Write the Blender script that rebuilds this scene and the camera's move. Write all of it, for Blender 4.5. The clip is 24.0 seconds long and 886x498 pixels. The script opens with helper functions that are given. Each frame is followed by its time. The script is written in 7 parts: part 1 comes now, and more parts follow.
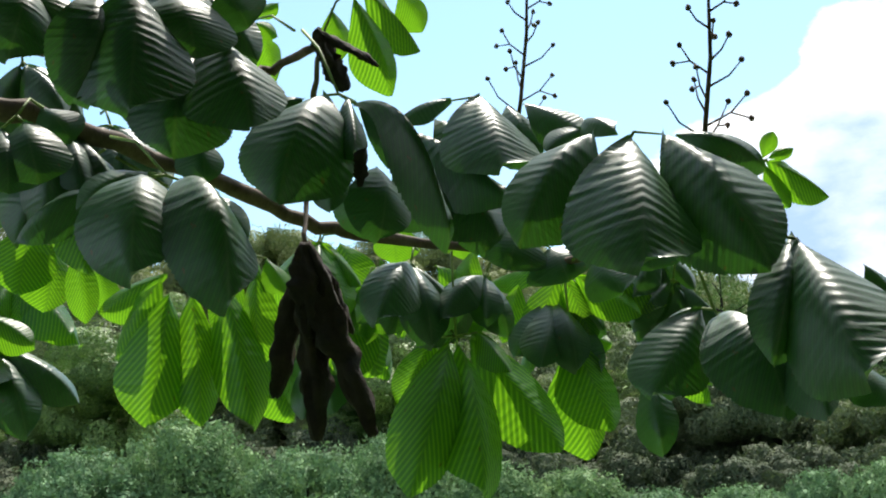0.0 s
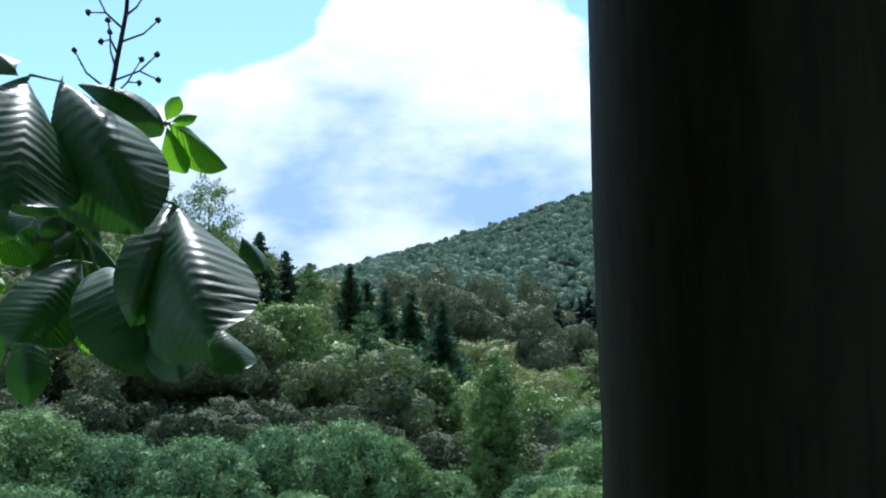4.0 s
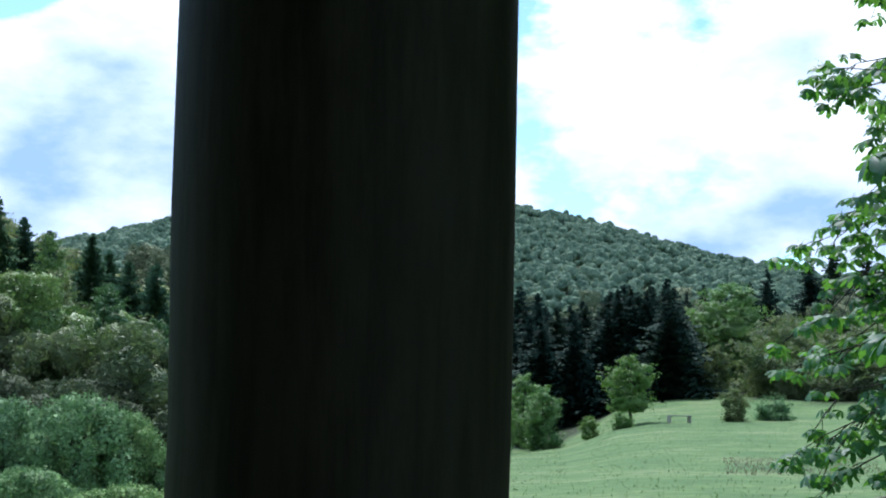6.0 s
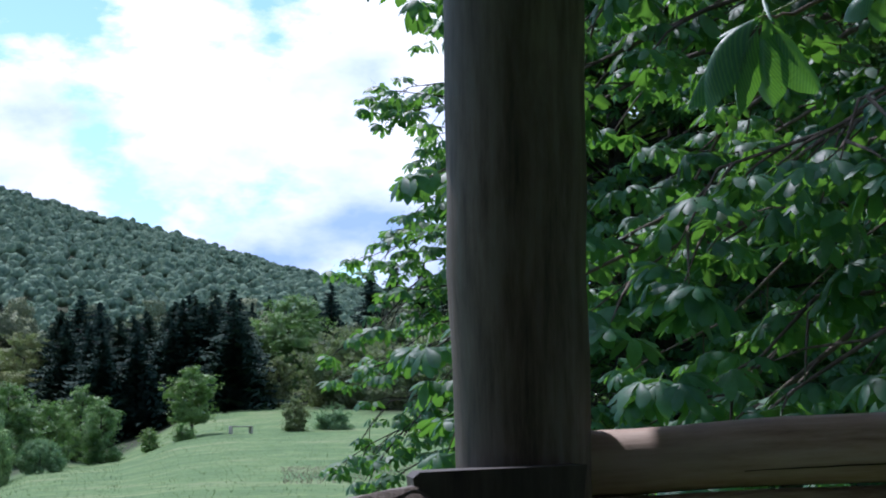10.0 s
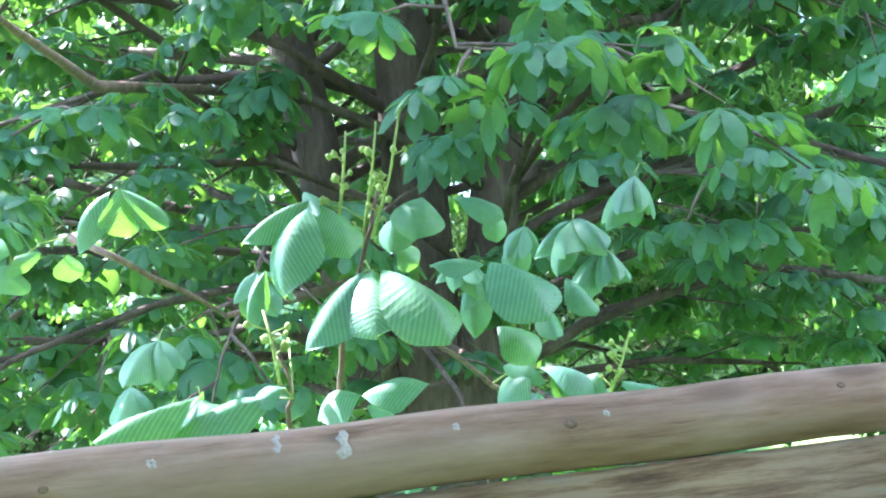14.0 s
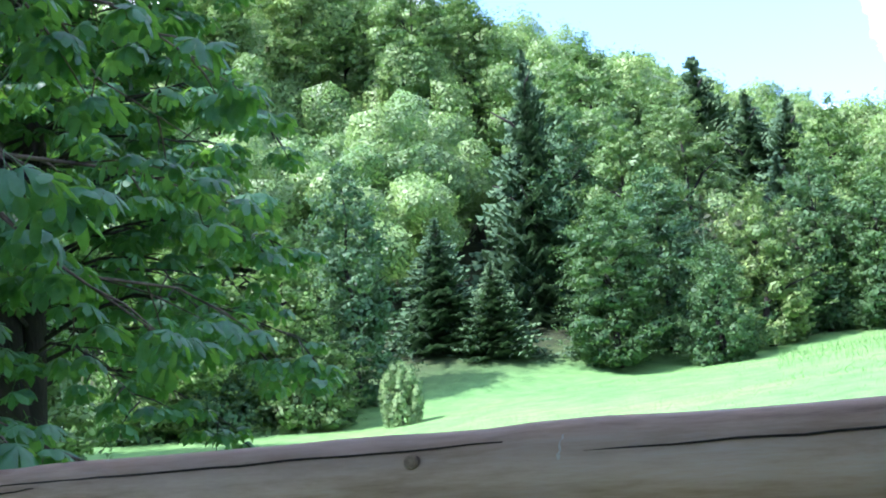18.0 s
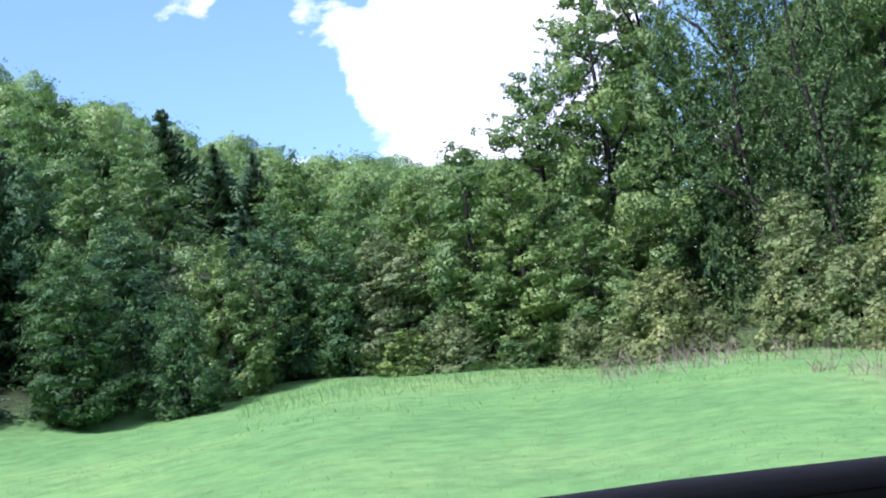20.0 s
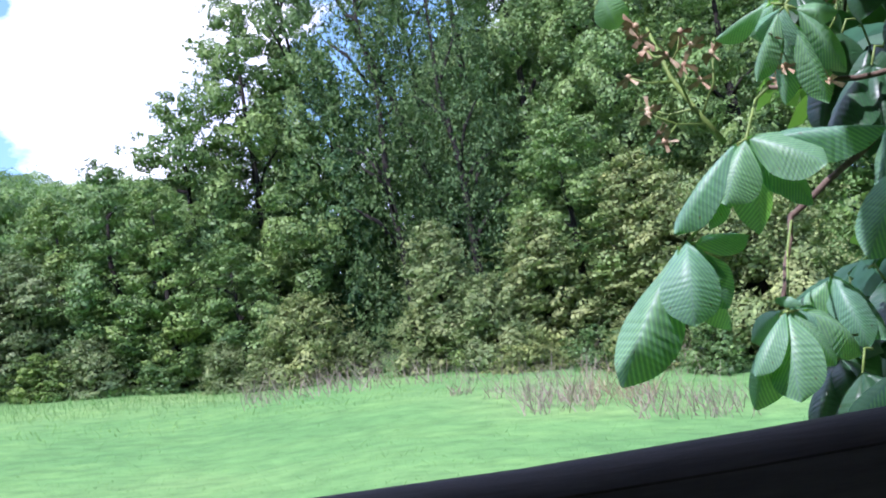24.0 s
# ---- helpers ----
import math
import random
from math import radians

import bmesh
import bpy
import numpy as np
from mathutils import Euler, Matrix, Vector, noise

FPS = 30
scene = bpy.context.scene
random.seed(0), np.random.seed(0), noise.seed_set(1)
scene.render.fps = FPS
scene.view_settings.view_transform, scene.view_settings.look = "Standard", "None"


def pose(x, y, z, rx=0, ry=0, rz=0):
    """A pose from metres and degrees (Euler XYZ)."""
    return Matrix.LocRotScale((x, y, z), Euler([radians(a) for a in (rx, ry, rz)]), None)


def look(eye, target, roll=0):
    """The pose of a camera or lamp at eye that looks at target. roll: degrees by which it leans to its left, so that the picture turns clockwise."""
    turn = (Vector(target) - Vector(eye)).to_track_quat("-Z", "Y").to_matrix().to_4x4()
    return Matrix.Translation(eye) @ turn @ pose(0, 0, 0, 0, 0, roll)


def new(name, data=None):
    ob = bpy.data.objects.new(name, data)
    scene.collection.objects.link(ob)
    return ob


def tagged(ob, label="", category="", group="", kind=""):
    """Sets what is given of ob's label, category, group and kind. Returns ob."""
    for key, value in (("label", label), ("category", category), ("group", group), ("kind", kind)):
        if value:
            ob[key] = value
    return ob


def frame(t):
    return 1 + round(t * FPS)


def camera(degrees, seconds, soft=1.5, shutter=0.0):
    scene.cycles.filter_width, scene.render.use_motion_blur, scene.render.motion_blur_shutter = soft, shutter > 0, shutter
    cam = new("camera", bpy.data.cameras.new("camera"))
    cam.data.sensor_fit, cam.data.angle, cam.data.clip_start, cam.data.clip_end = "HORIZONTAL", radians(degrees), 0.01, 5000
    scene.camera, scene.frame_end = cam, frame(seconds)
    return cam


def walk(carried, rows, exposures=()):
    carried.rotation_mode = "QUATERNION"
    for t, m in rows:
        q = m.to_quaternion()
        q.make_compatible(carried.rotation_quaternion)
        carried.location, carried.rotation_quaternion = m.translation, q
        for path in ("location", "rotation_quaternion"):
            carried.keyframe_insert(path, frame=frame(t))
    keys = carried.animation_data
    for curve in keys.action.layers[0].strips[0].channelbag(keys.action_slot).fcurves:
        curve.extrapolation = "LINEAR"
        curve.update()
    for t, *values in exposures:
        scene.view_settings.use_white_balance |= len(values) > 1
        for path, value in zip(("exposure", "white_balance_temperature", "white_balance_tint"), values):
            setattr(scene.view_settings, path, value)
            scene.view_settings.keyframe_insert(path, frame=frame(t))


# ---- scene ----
# ---------- camera and its walk: held by somebody sitting under a log shelter, turning clockwise ----------
cam = camera(36.20, 24.0, soft=2.0)
PATH = [
    (0, (-0.092, 0.004, 1.004), -2.90, 11.55, 3.92),
    (0.5, (-0.087, 0.005, 1.006), -5.61, 11.63, 3.01),
    (1, (-0.060, 0.004, 1.009), -8.09, 11.33, 2.51),
    (1.5, (-0.036, 0.004, 1.017), -10.71, 11.08, 2.15),
    (2, (-0.021, -0.002, 1.021), -13.32, 10.78, 1.97),
    (2.5, (-0.001, -0.028, 1.028), -16.19, 10.24, 1.69),
    (4.5, (0.054, -0.044, 1.004), -26.75, 8.19, 0.12),
    (5, (0.075, -0.044, 1.029), -29.32, 7.96, -0.36),
    (5.5, (0.097, -0.064, 1.027), -32.32, 8.01, -0.57),
    (6, (0.118, -0.069, 1.017), -34.87, 7.73, -0.47),
    (6.5, (0.139, -0.087, 1.011), -37.78, 7.50, 0.25),
    (7, (0.171, -0.076, 1.012), -39.51, 7.58, 0.39),
    (7.5, (0.206, -0.065, 1.008), -40.84, 7.40, -0.10),
    (8, (0.231, -0.061, 1.013), -43.06, 7.62, 0.41),
    (8.5, (0.225, -0.077, 1.017), -45.60, 7.80, -0.12),
    (9, (0.210, -0.110, 1.022), -48.08, 7.86, 0.16),
    (9.5, (0.199, -0.141, 1.025), -50.70, 8.01, 0.59),
    (11.5, (0.304, -0.237, 1.038), -62.49, 8.12, 1.94),
    (12, (0.354, -0.249, 1.054), -67.34, 8.00, 3.03),
    (12.5, (0.422, -0.267, 1.027), -72.30, 8.72, 2.10),
    (13, (0.433, -0.283, 1.031), -77.54, 9.11, 2.77),
    (13.5, (0.454, -0.293, 1.027), -82.73, 9.39, 3.25),
    (14, (0.468, -0.303, 1.025), -88.12, 9.07, 4.19),
    (14.5, (0.462, -0.316, 1.027), -93.49, 9.08, 4.44),
    (15, (0.475, -0.323, 1.024), -99.00, 9.20, 3.88),
    (15.5, (0.481, -0.329, 1.020), -103.75, 9.44, 3.30),
    (16, (0.493, -0.343, 1.023), -109.41, 9.50, 4.05),
    (16.5, (0.510, -0.357, 1.029), -115.72, 9.98, 4.44),
    (17, (0.516, -0.385, 1.027), -121.44, 10.35, 4.49),
    (17.5, (0.531, -0.417, 1.025), -127.73, 10.58, 4.54),
    (19.5, (0.016, -0.649, 1.053), -147.39, 11.22, 9.94),
    (20, (0.022, -0.714, 1.058), -154.73, 10.18, 10.02),
    (20.5, (0.037, -0.775, 1.048), -160.91, 9.31, 10.66),
    (21, (0.032, -0.821, 1.065), -168.76, 8.24, 12.39),
    (21.5, (0.037, -0.852, 1.057), -173.63, 7.02, 11.80),
    (22, (0.037, -0.865, 1.056), -175.92, 6.93, 11.90),
    (22.5, (0.038, -0.866, 1.058), -175.35, 7.08, 12.73),
    (23, (0.040, -0.858, 1.058), -173.66, 7.50, 12.57),
    (23.5, (0.042, -0.847, 1.056), -171.78, 7.88, 12.21),
    (24, (0.043, -0.836, 1.052), -169.70, 8.47, 11.37),
]


def eye_pose(eye, yaw, pitch, roll):
    a, p = radians(yaw), radians(pitch)
    e = Vector(eye)
    return look(e, e + Vector((-math.sin(a) * math.cos(p), math.cos(a) * math.cos(p), math.sin(p))), -roll)


EXPOSURES = [(0.0, 0.25, 6700, 10), (2.0, -0.6, 5800, 12), (2.5, -0.58, 5800, 12), (4.5, 0.05, 5650, 10), (7.5, 0.0, 5650, 12), (9.0, -0.6, 5600, 12), (9.5, -0.5, 5600, 16), (11.5, 2.0, 5600, 36), (12.0, 2.35, 5640, 32), (13.0, 2.95, 5700, 28), (14.5, 3.45, 5750, 26), (16.0, 3.05, 5650, 30), (17.5, 2.05, 5600, 30), (19.5, 0.5, 5650, 32), (22.0, 0.62, 5550, 38), (24.0, 0.6, 5550, 34)]
walk(cam, [(t, eye_pose(e, y, p, r)) for t, e, y, p, r in PATH], EXPOSURES)

# ---------- world, sun ----------
SUN_AZ, SUN_EL = 20.0, 57.0  # clockwise from +y, above the horizon
world = bpy.data.worlds.new("sky")
scene.world = world
world.use_nodes = True
wn = world.node_tree.nodes
wl = world.node_tree.links
wn.clear()
w_out = wn.new("ShaderNodeOutputWorld")
w_bg = wn.new("ShaderNodeBackground")
w_sky = wn.new("ShaderNodeTexSky")
w_sky.sky_type = 'NISHITA'
w_sky.sun_disc = False
w_sky.ozone_density = 3.0
w_sky.air_density = 1.0
w_sky.sun_elevation = radians(SUN_EL)
w_sky.sun_rotation = radians(SUN_AZ)
w_sky.dust_density = 0.4
w_co = wn.new("ShaderNodeTexCoord")
w_map = wn.new("ShaderNodeMapping")
w_map.inputs["Scale"].default_value = (1.0, 1.0, 2.0)
w_map.inputs["Location"].default_value = (0.35, 0.12, 0.0)
wl.new(w_co.outputs["Generated"], w_map.inputs["Vector"])


def w_noise(scale, detail, rough):
    n = wn.new("ShaderNodeTexNoise")
    n.inputs["Scale"].default_value = scale
    n.inputs["Detail"].default_value = detail
    n.inputs["Roughness"].default_value = rough
    wl.new(w_map.outputs["Vector"], n.inputs["Vector"])
    return n.outputs["Fac"]


def w_math(op, a, b):
    n = wn.new("ShaderNodeMath")
    n.operation = op
    for k, v in enumerate((a, b)):
        if isinstance(v, (int, float)):
            n.inputs[k].default_value = v
        else:
            wl.new(v, n.inputs[k])
    return n.outputs[0]


# cumulus banks and blue gaps between them: bearing, elevation, radius in degrees, more or less cloud
density = w_noise(5.5, 10.0, 0.56)
for az, el, r, amount in ((20, 6.5, 12, 0.26), (11, 11, 6, 0.12), (0, 17, 12, -0.30), (31, 8, 10, 0.10), (13, 20, 7, -0.16), (25, 13.5, 8, 0.22), (18, 11, 6, 0.14), (46, 11, 13, 0.05), (42, 7, 7, 0.12), (158, 18, 7, 0.24), (143, 24, 13, -0.16), (145, 22, 2.5, 0.16), (151, 20, 2.5, 0.14), (60, 15, 14, 0.16), (125, 28, 16, 0.1)):
    a, e = radians(az), radians(el)
    dt = wn.new("ShaderNodeVectorMath")
    dt.operation = 'DOT_PRODUCT'
    dt.inputs[1].default_value = (math.sin(a) * math.cos(e), math.cos(a) * math.cos(e), math.sin(e))
    wl.new(w_co.outputs["Generated"], dt.inputs[0])
    mr = wn.new("ShaderNodeMapRange")
    mr.interpolation_type = 'SMOOTHSTEP'
    mr.inputs["From Min"].default_value = math.cos(radians(r))
    mr.inputs["From Max"].default_value = math.cos(radians(r * 0.25))
    mr.inputs["To Max"].default_value = amount
    wl.new(dt.outputs["Value"], mr.inputs["Value"])
    density = w_math('ADD', density, mr.outputs["Result"])
w_ramp = wn.new("ShaderNodeValToRGB")
w_ramp.color_ramp.elements[0].position = 0.48
w_ramp.color_ramp.elements[1].position = 0.555
wl.new(density, w_ramp.inputs["Fac"])
w_shade = wn.new("ShaderNodeValToRGB")
w_shade.color_ramp.elements[0].position = 0.43
w_shade.color_ramp.elements[0].color = (8.4, 8.6, 8.7, 1)
w_shade.color_ramp.elements[1].position = 0.85
w_shade.color_ramp.elements[1].color = (2.7, 3.9, 5.9, 1)
w_sep = wn.new("ShaderNodeSeparateXYZ")
wl.new(w_co.outputs["Generated"], w_sep.inputs["Vector"])
low = w_math('MULTIPLY', w_math('SUBTRACT', 0.27, w_math('MINIMUM', w_sep.outputs["Z"], 0.36)), 1.5)
deep = w_math('MULTIPLY', w_math('SUBTRACT', density, 0.60), 0.40)
wl.new(w_math('ADD', w_math('ADD', w_noise(8.0, 8.0, 0.55), low), deep), w_shade.inputs["Fac"])
w_tint = wn.new("ShaderNodeMix")
w_tint.data_type = 'RGBA'
w_tint.blend_type = 'MULTIPLY'
w_tint.inputs["Factor"].default_value = 1.0
w_tint.inputs["B"].default_value = (1.10, 1.24, 1.12, 1)
wl.new(w_sky.outputs["Color"], w_tint.inputs["A"])
w_mix = wn.new("ShaderNodeMix")
w_mix.data_type = 'RGBA'
wl.new(w_ramp.outputs["Color"], w_mix.inputs["Factor"])
wl.new(w_tint.outputs["Result"], w_mix.inputs["A"])
wl.new(w_shade.outputs["Color"], w_mix.inputs["B"])
wl.new(w_mix.outputs["Result"], w_bg.inputs["Color"])
w_bg.inputs["Strength"].default_value = 0.17
wl.new(w_bg.outputs["Background"], w_out.inputs["Surface"])

sun_data = bpy.data.lights.new("sun", 'SUN')
sun_data.energy = 4.8
sun_data.angle = radians(0.53)
sun_data.color = (1.0, 0.96, 0.88)
sun = new("sun", sun_data)
sa, se = radians(SUN_AZ), radians(SUN_EL)
sun.matrix_world = look((math.sin(sa) * math.cos(se) * 60, math.cos(sa) * math.cos(se) * 60, math.sin(se) * 60), (0, 0, 0))


# ---------- materials ----------
def nodes_of(name):
    m = bpy.data.materials.new(name)
    m.use_nodes = True
    nt = m.node_tree
    nt.nodes.clear()
    out = nt.nodes.new("ShaderNodeOutputMaterial")
    return m, nt, out


def ramp(nt, fac, stops):
    r = nt.nodes.new("ShaderNodeValToRGB")
    els = r.color_ramp.elements
    while len(els) < len(stops):
        els.new(0.5)
    for e, (p, c) in zip(els, stops):
        e.position = p
        e.color = (*c, 1)
    nt.links.new(fac, r.inputs["Fac"])
    return r.outputs["Color"]


def noise_tex(nt, vec, scale, detail=4.0, rough=0.55):
    n = nt.nodes.new("ShaderNodeTexNoise")
    n.inputs["Scale"].default_value = scale
    n.inputs["Detail"].default_value = detail
    n.inputs["Roughness"].default_value = rough
    if vec is not None:
        nt.links.new(vec, n.inputs["Vector"])
    return n.outputs["Fac"]


def mixed(nt, fac, a, b, mode='MIX'):
    m = nt.nodes.new("ShaderNodeMix")
    m.data_type = 'RGBA'
    m.blend_type = mode
    for sock, v in ((m.inputs["Factor"], fac), (m.inputs["A"], a), (m.inputs["B"], b)):
        if isinstance(v, (int, float)):
            sock.default_value = v
        elif isinstance(v, tuple):
            sock.default_value = (*v, 1)
        else:
            nt.links.new(v, sock)
    return m.outputs["Result"]


def leaf_material(name, dark, mid, light, glow, trans=0.45, rough=0.45, gloss=0.5, tex=7.0, cell=0.0):
    """A leaf: diffuse and shiny above, letting light through. Colours vary from leaf to leaf and from plant to plant."""
    m, nt, out = nodes_of(name)
    geo = nt.nodes.new("ShaderNodeNewGeometry")
    inf = nt.nodes.new("ShaderNodeObjectInfo")
    col = ramp(nt, geo.outputs["Random Per Island"], [(0.0, dark), (0.5, mid), (1.0, light)])
    col = mixed(nt, 1.0, col, ramp(nt, inf.outputs["Random"], [(0.0, (0.80, 0.86, 0.96)), (0.5, (1.0, 1.0, 0.95)), (1.0, (1.28, 1.14, 0.82))]), 'MULTIPLY')
    tc = nt.nodes.new("ShaderNodeTexCoord")
    n = noise_tex(nt, tc.outputs["Object"], 0.35, 5.0)
    col = mixed(nt, ramp(nt, n, [(0.35, (0, 0, 0)), (0.7, (0.55, 0.55, 0.55))]), col, light)
    p = nt.nodes.new("ShaderNodeBsdfPrincipled")
    p.inputs["Roughness"].default_value = rough
    p.inputs["Specular IOR Level"].default_value = gloss
    nt.links.new(col, p.inputs["Base Color"])
    t = nt.nodes.new("ShaderNodeBsdfTranslucent")
    tcol = mixed(nt, 0.6, col, glow)
    nt.links.new(tcol, t.inputs["Color"])
    mx = nt.nodes.new("ShaderNodeMixShader")
    mx.inputs["Fac"].default_value = trans
    nt.links.new(p.outputs["BSDF"], mx.inputs[1])
    nt.links.new(t.outputs["BSDF"], mx.inputs[2])
    fine = noise_tex(nt, geo.outputs["Position"], tex, 3.0, 0.7)
    col = mixed(nt, 1.0, col, ramp(nt, fine, [(0.34, (0.72, 0.74, 0.76)), (0.5, (1.08, 1.08, 1.08)), (0.66, (1.4, 1.37, 1.28))]), 'MULTIPLY')
    nt.links.new(col, p.inputs["Base Color"])
    if cell:
        # every cell is one small leaf with its own tone and tilt, gaps between
        vor = nt.nodes.new("ShaderNodeTexVoronoi")
        vor.inputs["Scale"].default_value = cell
        nt.links.new(geo.outputs["Position"], vor.inputs["Vector"])
        rnd = vor.outputs["Color"]
        sub = nt.nodes.new("ShaderNodeVectorMath")
        sub.operation = 'SUBTRACT'
        sub.inputs[1].default_value = (0.5, 0.5, 0.42)
        nt.links.new(rnd, sub.inputs[0])
        mad = nt.nodes.new("ShaderNodeVectorMath")
        mad.operation = 'MULTIPLY_ADD'
        tilt = 1.1 if cell > 4 else 0.4
        mad.inputs[1].default_value = (tilt, tilt, tilt)
        nt.links.new(sub.outputs["Vector"], mad.inputs[0])
        nt.links.new(geo.outputs["Normal"], mad.inputs[2])
        nrm = nt.nodes.new("ShaderNodeVectorMath")
        nrm.operation = 'NORMALIZE'
        nt.links.new(mad.outputs["Vector"], nrm.inputs[0])
        nt.links.new(nrm.outputs["Vector"], p.inputs["Normal"])
        nt.links.new(nrm.outputs["Vector"], t.inputs["Normal"])
        sep = nt.nodes.new("ShaderNodeSeparateColor")
        nt.links.new(rnd, sep.inputs["Color"])
        col = mixed(nt, 1.0, col, ramp(nt, sep.outputs["Green"], [(0.0, (0.76, 0.78, 0.78)), (1.0, (1.28, 1.26, 1.15))] if cell > 4 else [(0.0, (0.86, 0.88, 0.88)), (1.0, (1.16, 1.14, 1.08))]), 'MULTIPLY')
        nt.links.new(col, p.inputs["Base Color"])
        if cell > 4:
            hole = nt.nodes.new("ShaderNodeMath")
            hole.operation = 'GREATER_THAN'
            hole.inputs[1].default_value = 0.56
            nt.links.new(vor.outputs["Distance"], hole.inputs[0])
            clear = nt.nodes.new("ShaderNodeBsdfTransparent")
            mh = nt.nodes.new("ShaderNodeMixShader")
            nt.links.new(hole.outputs[0], mh.inputs["Fac"])
            nt.links.new(mx.outputs["Shader"], mh.inputs[1])
            nt.links.new(clear.outputs["BSDF"], mh.inputs[2])
            mx = mh
    nt.links.new(mx.outputs["Shader"], out.inputs["Surface"])
    return m


def solid_material(name, stops, scale, stretch=(1, 1, 1), rough=0.85, bump=0.4, dist=0.01, fine=None, metal=0.0):
    m, nt, out = nodes_of(name)
    tc = nt.nodes.new("ShaderNodeTexCoord")
    mp = nt.nodes.new("ShaderNodeMapping")
    mp.inputs["Scale"].default_value = stretch
    inf = nt.nodes.new("ShaderNodeObjectInfo")
    nt.links.new(tc.outputs["Object"], mp.inputs["Vector"])
    off = nt.nodes.new("ShaderNodeVectorMath")
    off.operation = 'ADD'
    sc = nt.nodes.new("ShaderNodeVectorMath")
    sc.operation = 'SCALE'
    sc.inputs[0].default_value = (7.3, 3.1, 5.7)
    nt.links.new(inf.outputs["Random"], sc.inputs["Scale"])
    nt.links.new(mp.outputs["Vector"], off.inputs[0])
    nt.links.new(sc.outputs["Vector"], off.inputs[1])
    v = off.outputs["Vector"]
    n = noise_tex(nt, v, scale, 6.0, 0.6)
    col = ramp(nt, n, stops)
    n2 = noise_tex(nt, v, fine or scale * 7, 4.0, 0.6)
    col = mixed(nt, 0.5, col, mixed(nt, 1.0, col, ramp(nt, n2, [(0.3, (0.45, 0.45, 0.45)), (0.7, (1.4, 1.4, 1.4))]), 'MULTIPLY'))
    p = nt.nodes.new("ShaderNodeBsdfPrincipled")
    p.inputs["Roughness"].default_value = rough
    p.inputs["Metallic"].default_value = metal
    nt.links.new(col, p.inputs["Base Color"])
    b = nt.nodes.new("ShaderNodeBump")
    b.inputs["Strength"].default_value = bump
    b.inputs["Distance"].default_value = dist
    nt.links.new(n2, b.inputs["Height"])
    nt.links.new(b.outputs["Normal"], p.inputs["Normal"])
    nt.links.new(p.outputs["BSDF"], out.inputs["Surface"])
    return m


def log_material(name, pale, brown, dark, grey):
    """Peeled, weathered round timber: long grain along z, knots, dark stains."""
    m, nt, out = nodes_of(name)
    tc = nt.nodes.new("ShaderNodeTexCoord")
    inf = nt.nodes.new("ShaderNodeObjectInfo")
    sc = nt.nodes.new("ShaderNodeVectorMath")
    sc.operation = 'SCALE'
    sc.inputs[0].default_value = (3.7, 8.1, 5.3)
    nt.links.new(inf.outputs["Random"], sc.inputs["Scale"])
    off = nt.nodes.new("ShaderNodeVectorMath")
    off.operation = 'ADD'
    nt.links.new(tc.outputs["Object"], off.inputs[0])
    nt.links.new(sc.outputs["Vector"], off.inputs[1])
    mp = nt.nodes.new("ShaderNodeMapping")
    mp.inputs["Scale"].default_value = (1, 1, 0.11)
    nt.links.new(off.outputs["Vector"], mp.inputs["Vector"])
    grain = noise_tex(nt, mp.outputs["Vector"], 46.0, 9.0, 0.72)
    col = ramp(nt, grain, [(0.32, dark), (0.44, brown), (0.56, pale), (0.70, grey)])
    mp2 = nt.nodes.new("ShaderNodeMapping")
    mp2.inputs["Scale"].default_value = (1, 1, 0.35)
    nt.links.new(off.outputs["Vector"], mp2.inputs["Vector"])
    stain = noise_tex(nt, mp2.outputs["Vector"], 16.0, 6.0, 0.65)
    col = mixed(nt, ramp(nt, stain, [(0.52, (0, 0, 0)), (0.7, (0.75, 0.75, 0.75))]), col, mixed(nt, 0.5, brown, dark))
    pale_patch = noise_tex(nt, mp2.outputs["Vector"], 6.0, 3.0, 0.5)
    broad = nt.nodes.new("ShaderNodeMapping")
    broad.inputs["Scale"].default_value = (1, 1, 0.16)
    nt.links.new(off.outputs["Vector"], broad.inputs["Vector"])
    band = noise_tex(nt, broad.outputs["Vector"], 13.0, 3.0, 0.5)
    col = mixed(nt, 0.6, col, mixed(nt, 1.0, col, ramp(nt, band, [(0.34, (0.55, 0.48, 0.44)), (0.5, (1.0, 1.0, 1.0)), (0.66, (1.25, 1.22, 1.2))]), 'MULTIPLY'))
    col = mixed(nt, ramp(nt, pale_patch, [(0.48, (0, 0, 0)), (0.62, (0.45, 0.45, 0.45))]), col, grey)
    vor = nt.nodes.new("ShaderNodeTexVoronoi")
    vor.inputs["Scale"].default_value = 9.0
    nt.links.new(mp2.outputs["Vector"], vor.inputs["Vector"])
    col = mixed(nt, ramp(nt, vor.outputs["Distance"], [(0.07, (0.8, 0.8, 0.8)), (0.16, (0, 0, 0))]), col, dark)
    p = nt.nodes.new("ShaderNodeBsdfPrincipled")
    p.inputs["Roughness"].default_value = 0.7
    nt.links.new(col, p.inputs["Base Color"])
    b = nt.nodes.new("ShaderNodeBump")
    b.inputs["Strength"].default_value = 0.35
    b.inputs["Distance"].default_value = 0.004
    nt.links.new(grain, b.inputs["Height"])
    nt.links.new(b.outputs["Normal"], p.inputs["Normal"])
    nt.links.new(p.outputs["BSDF"], out.inputs["Surface"])
    return m


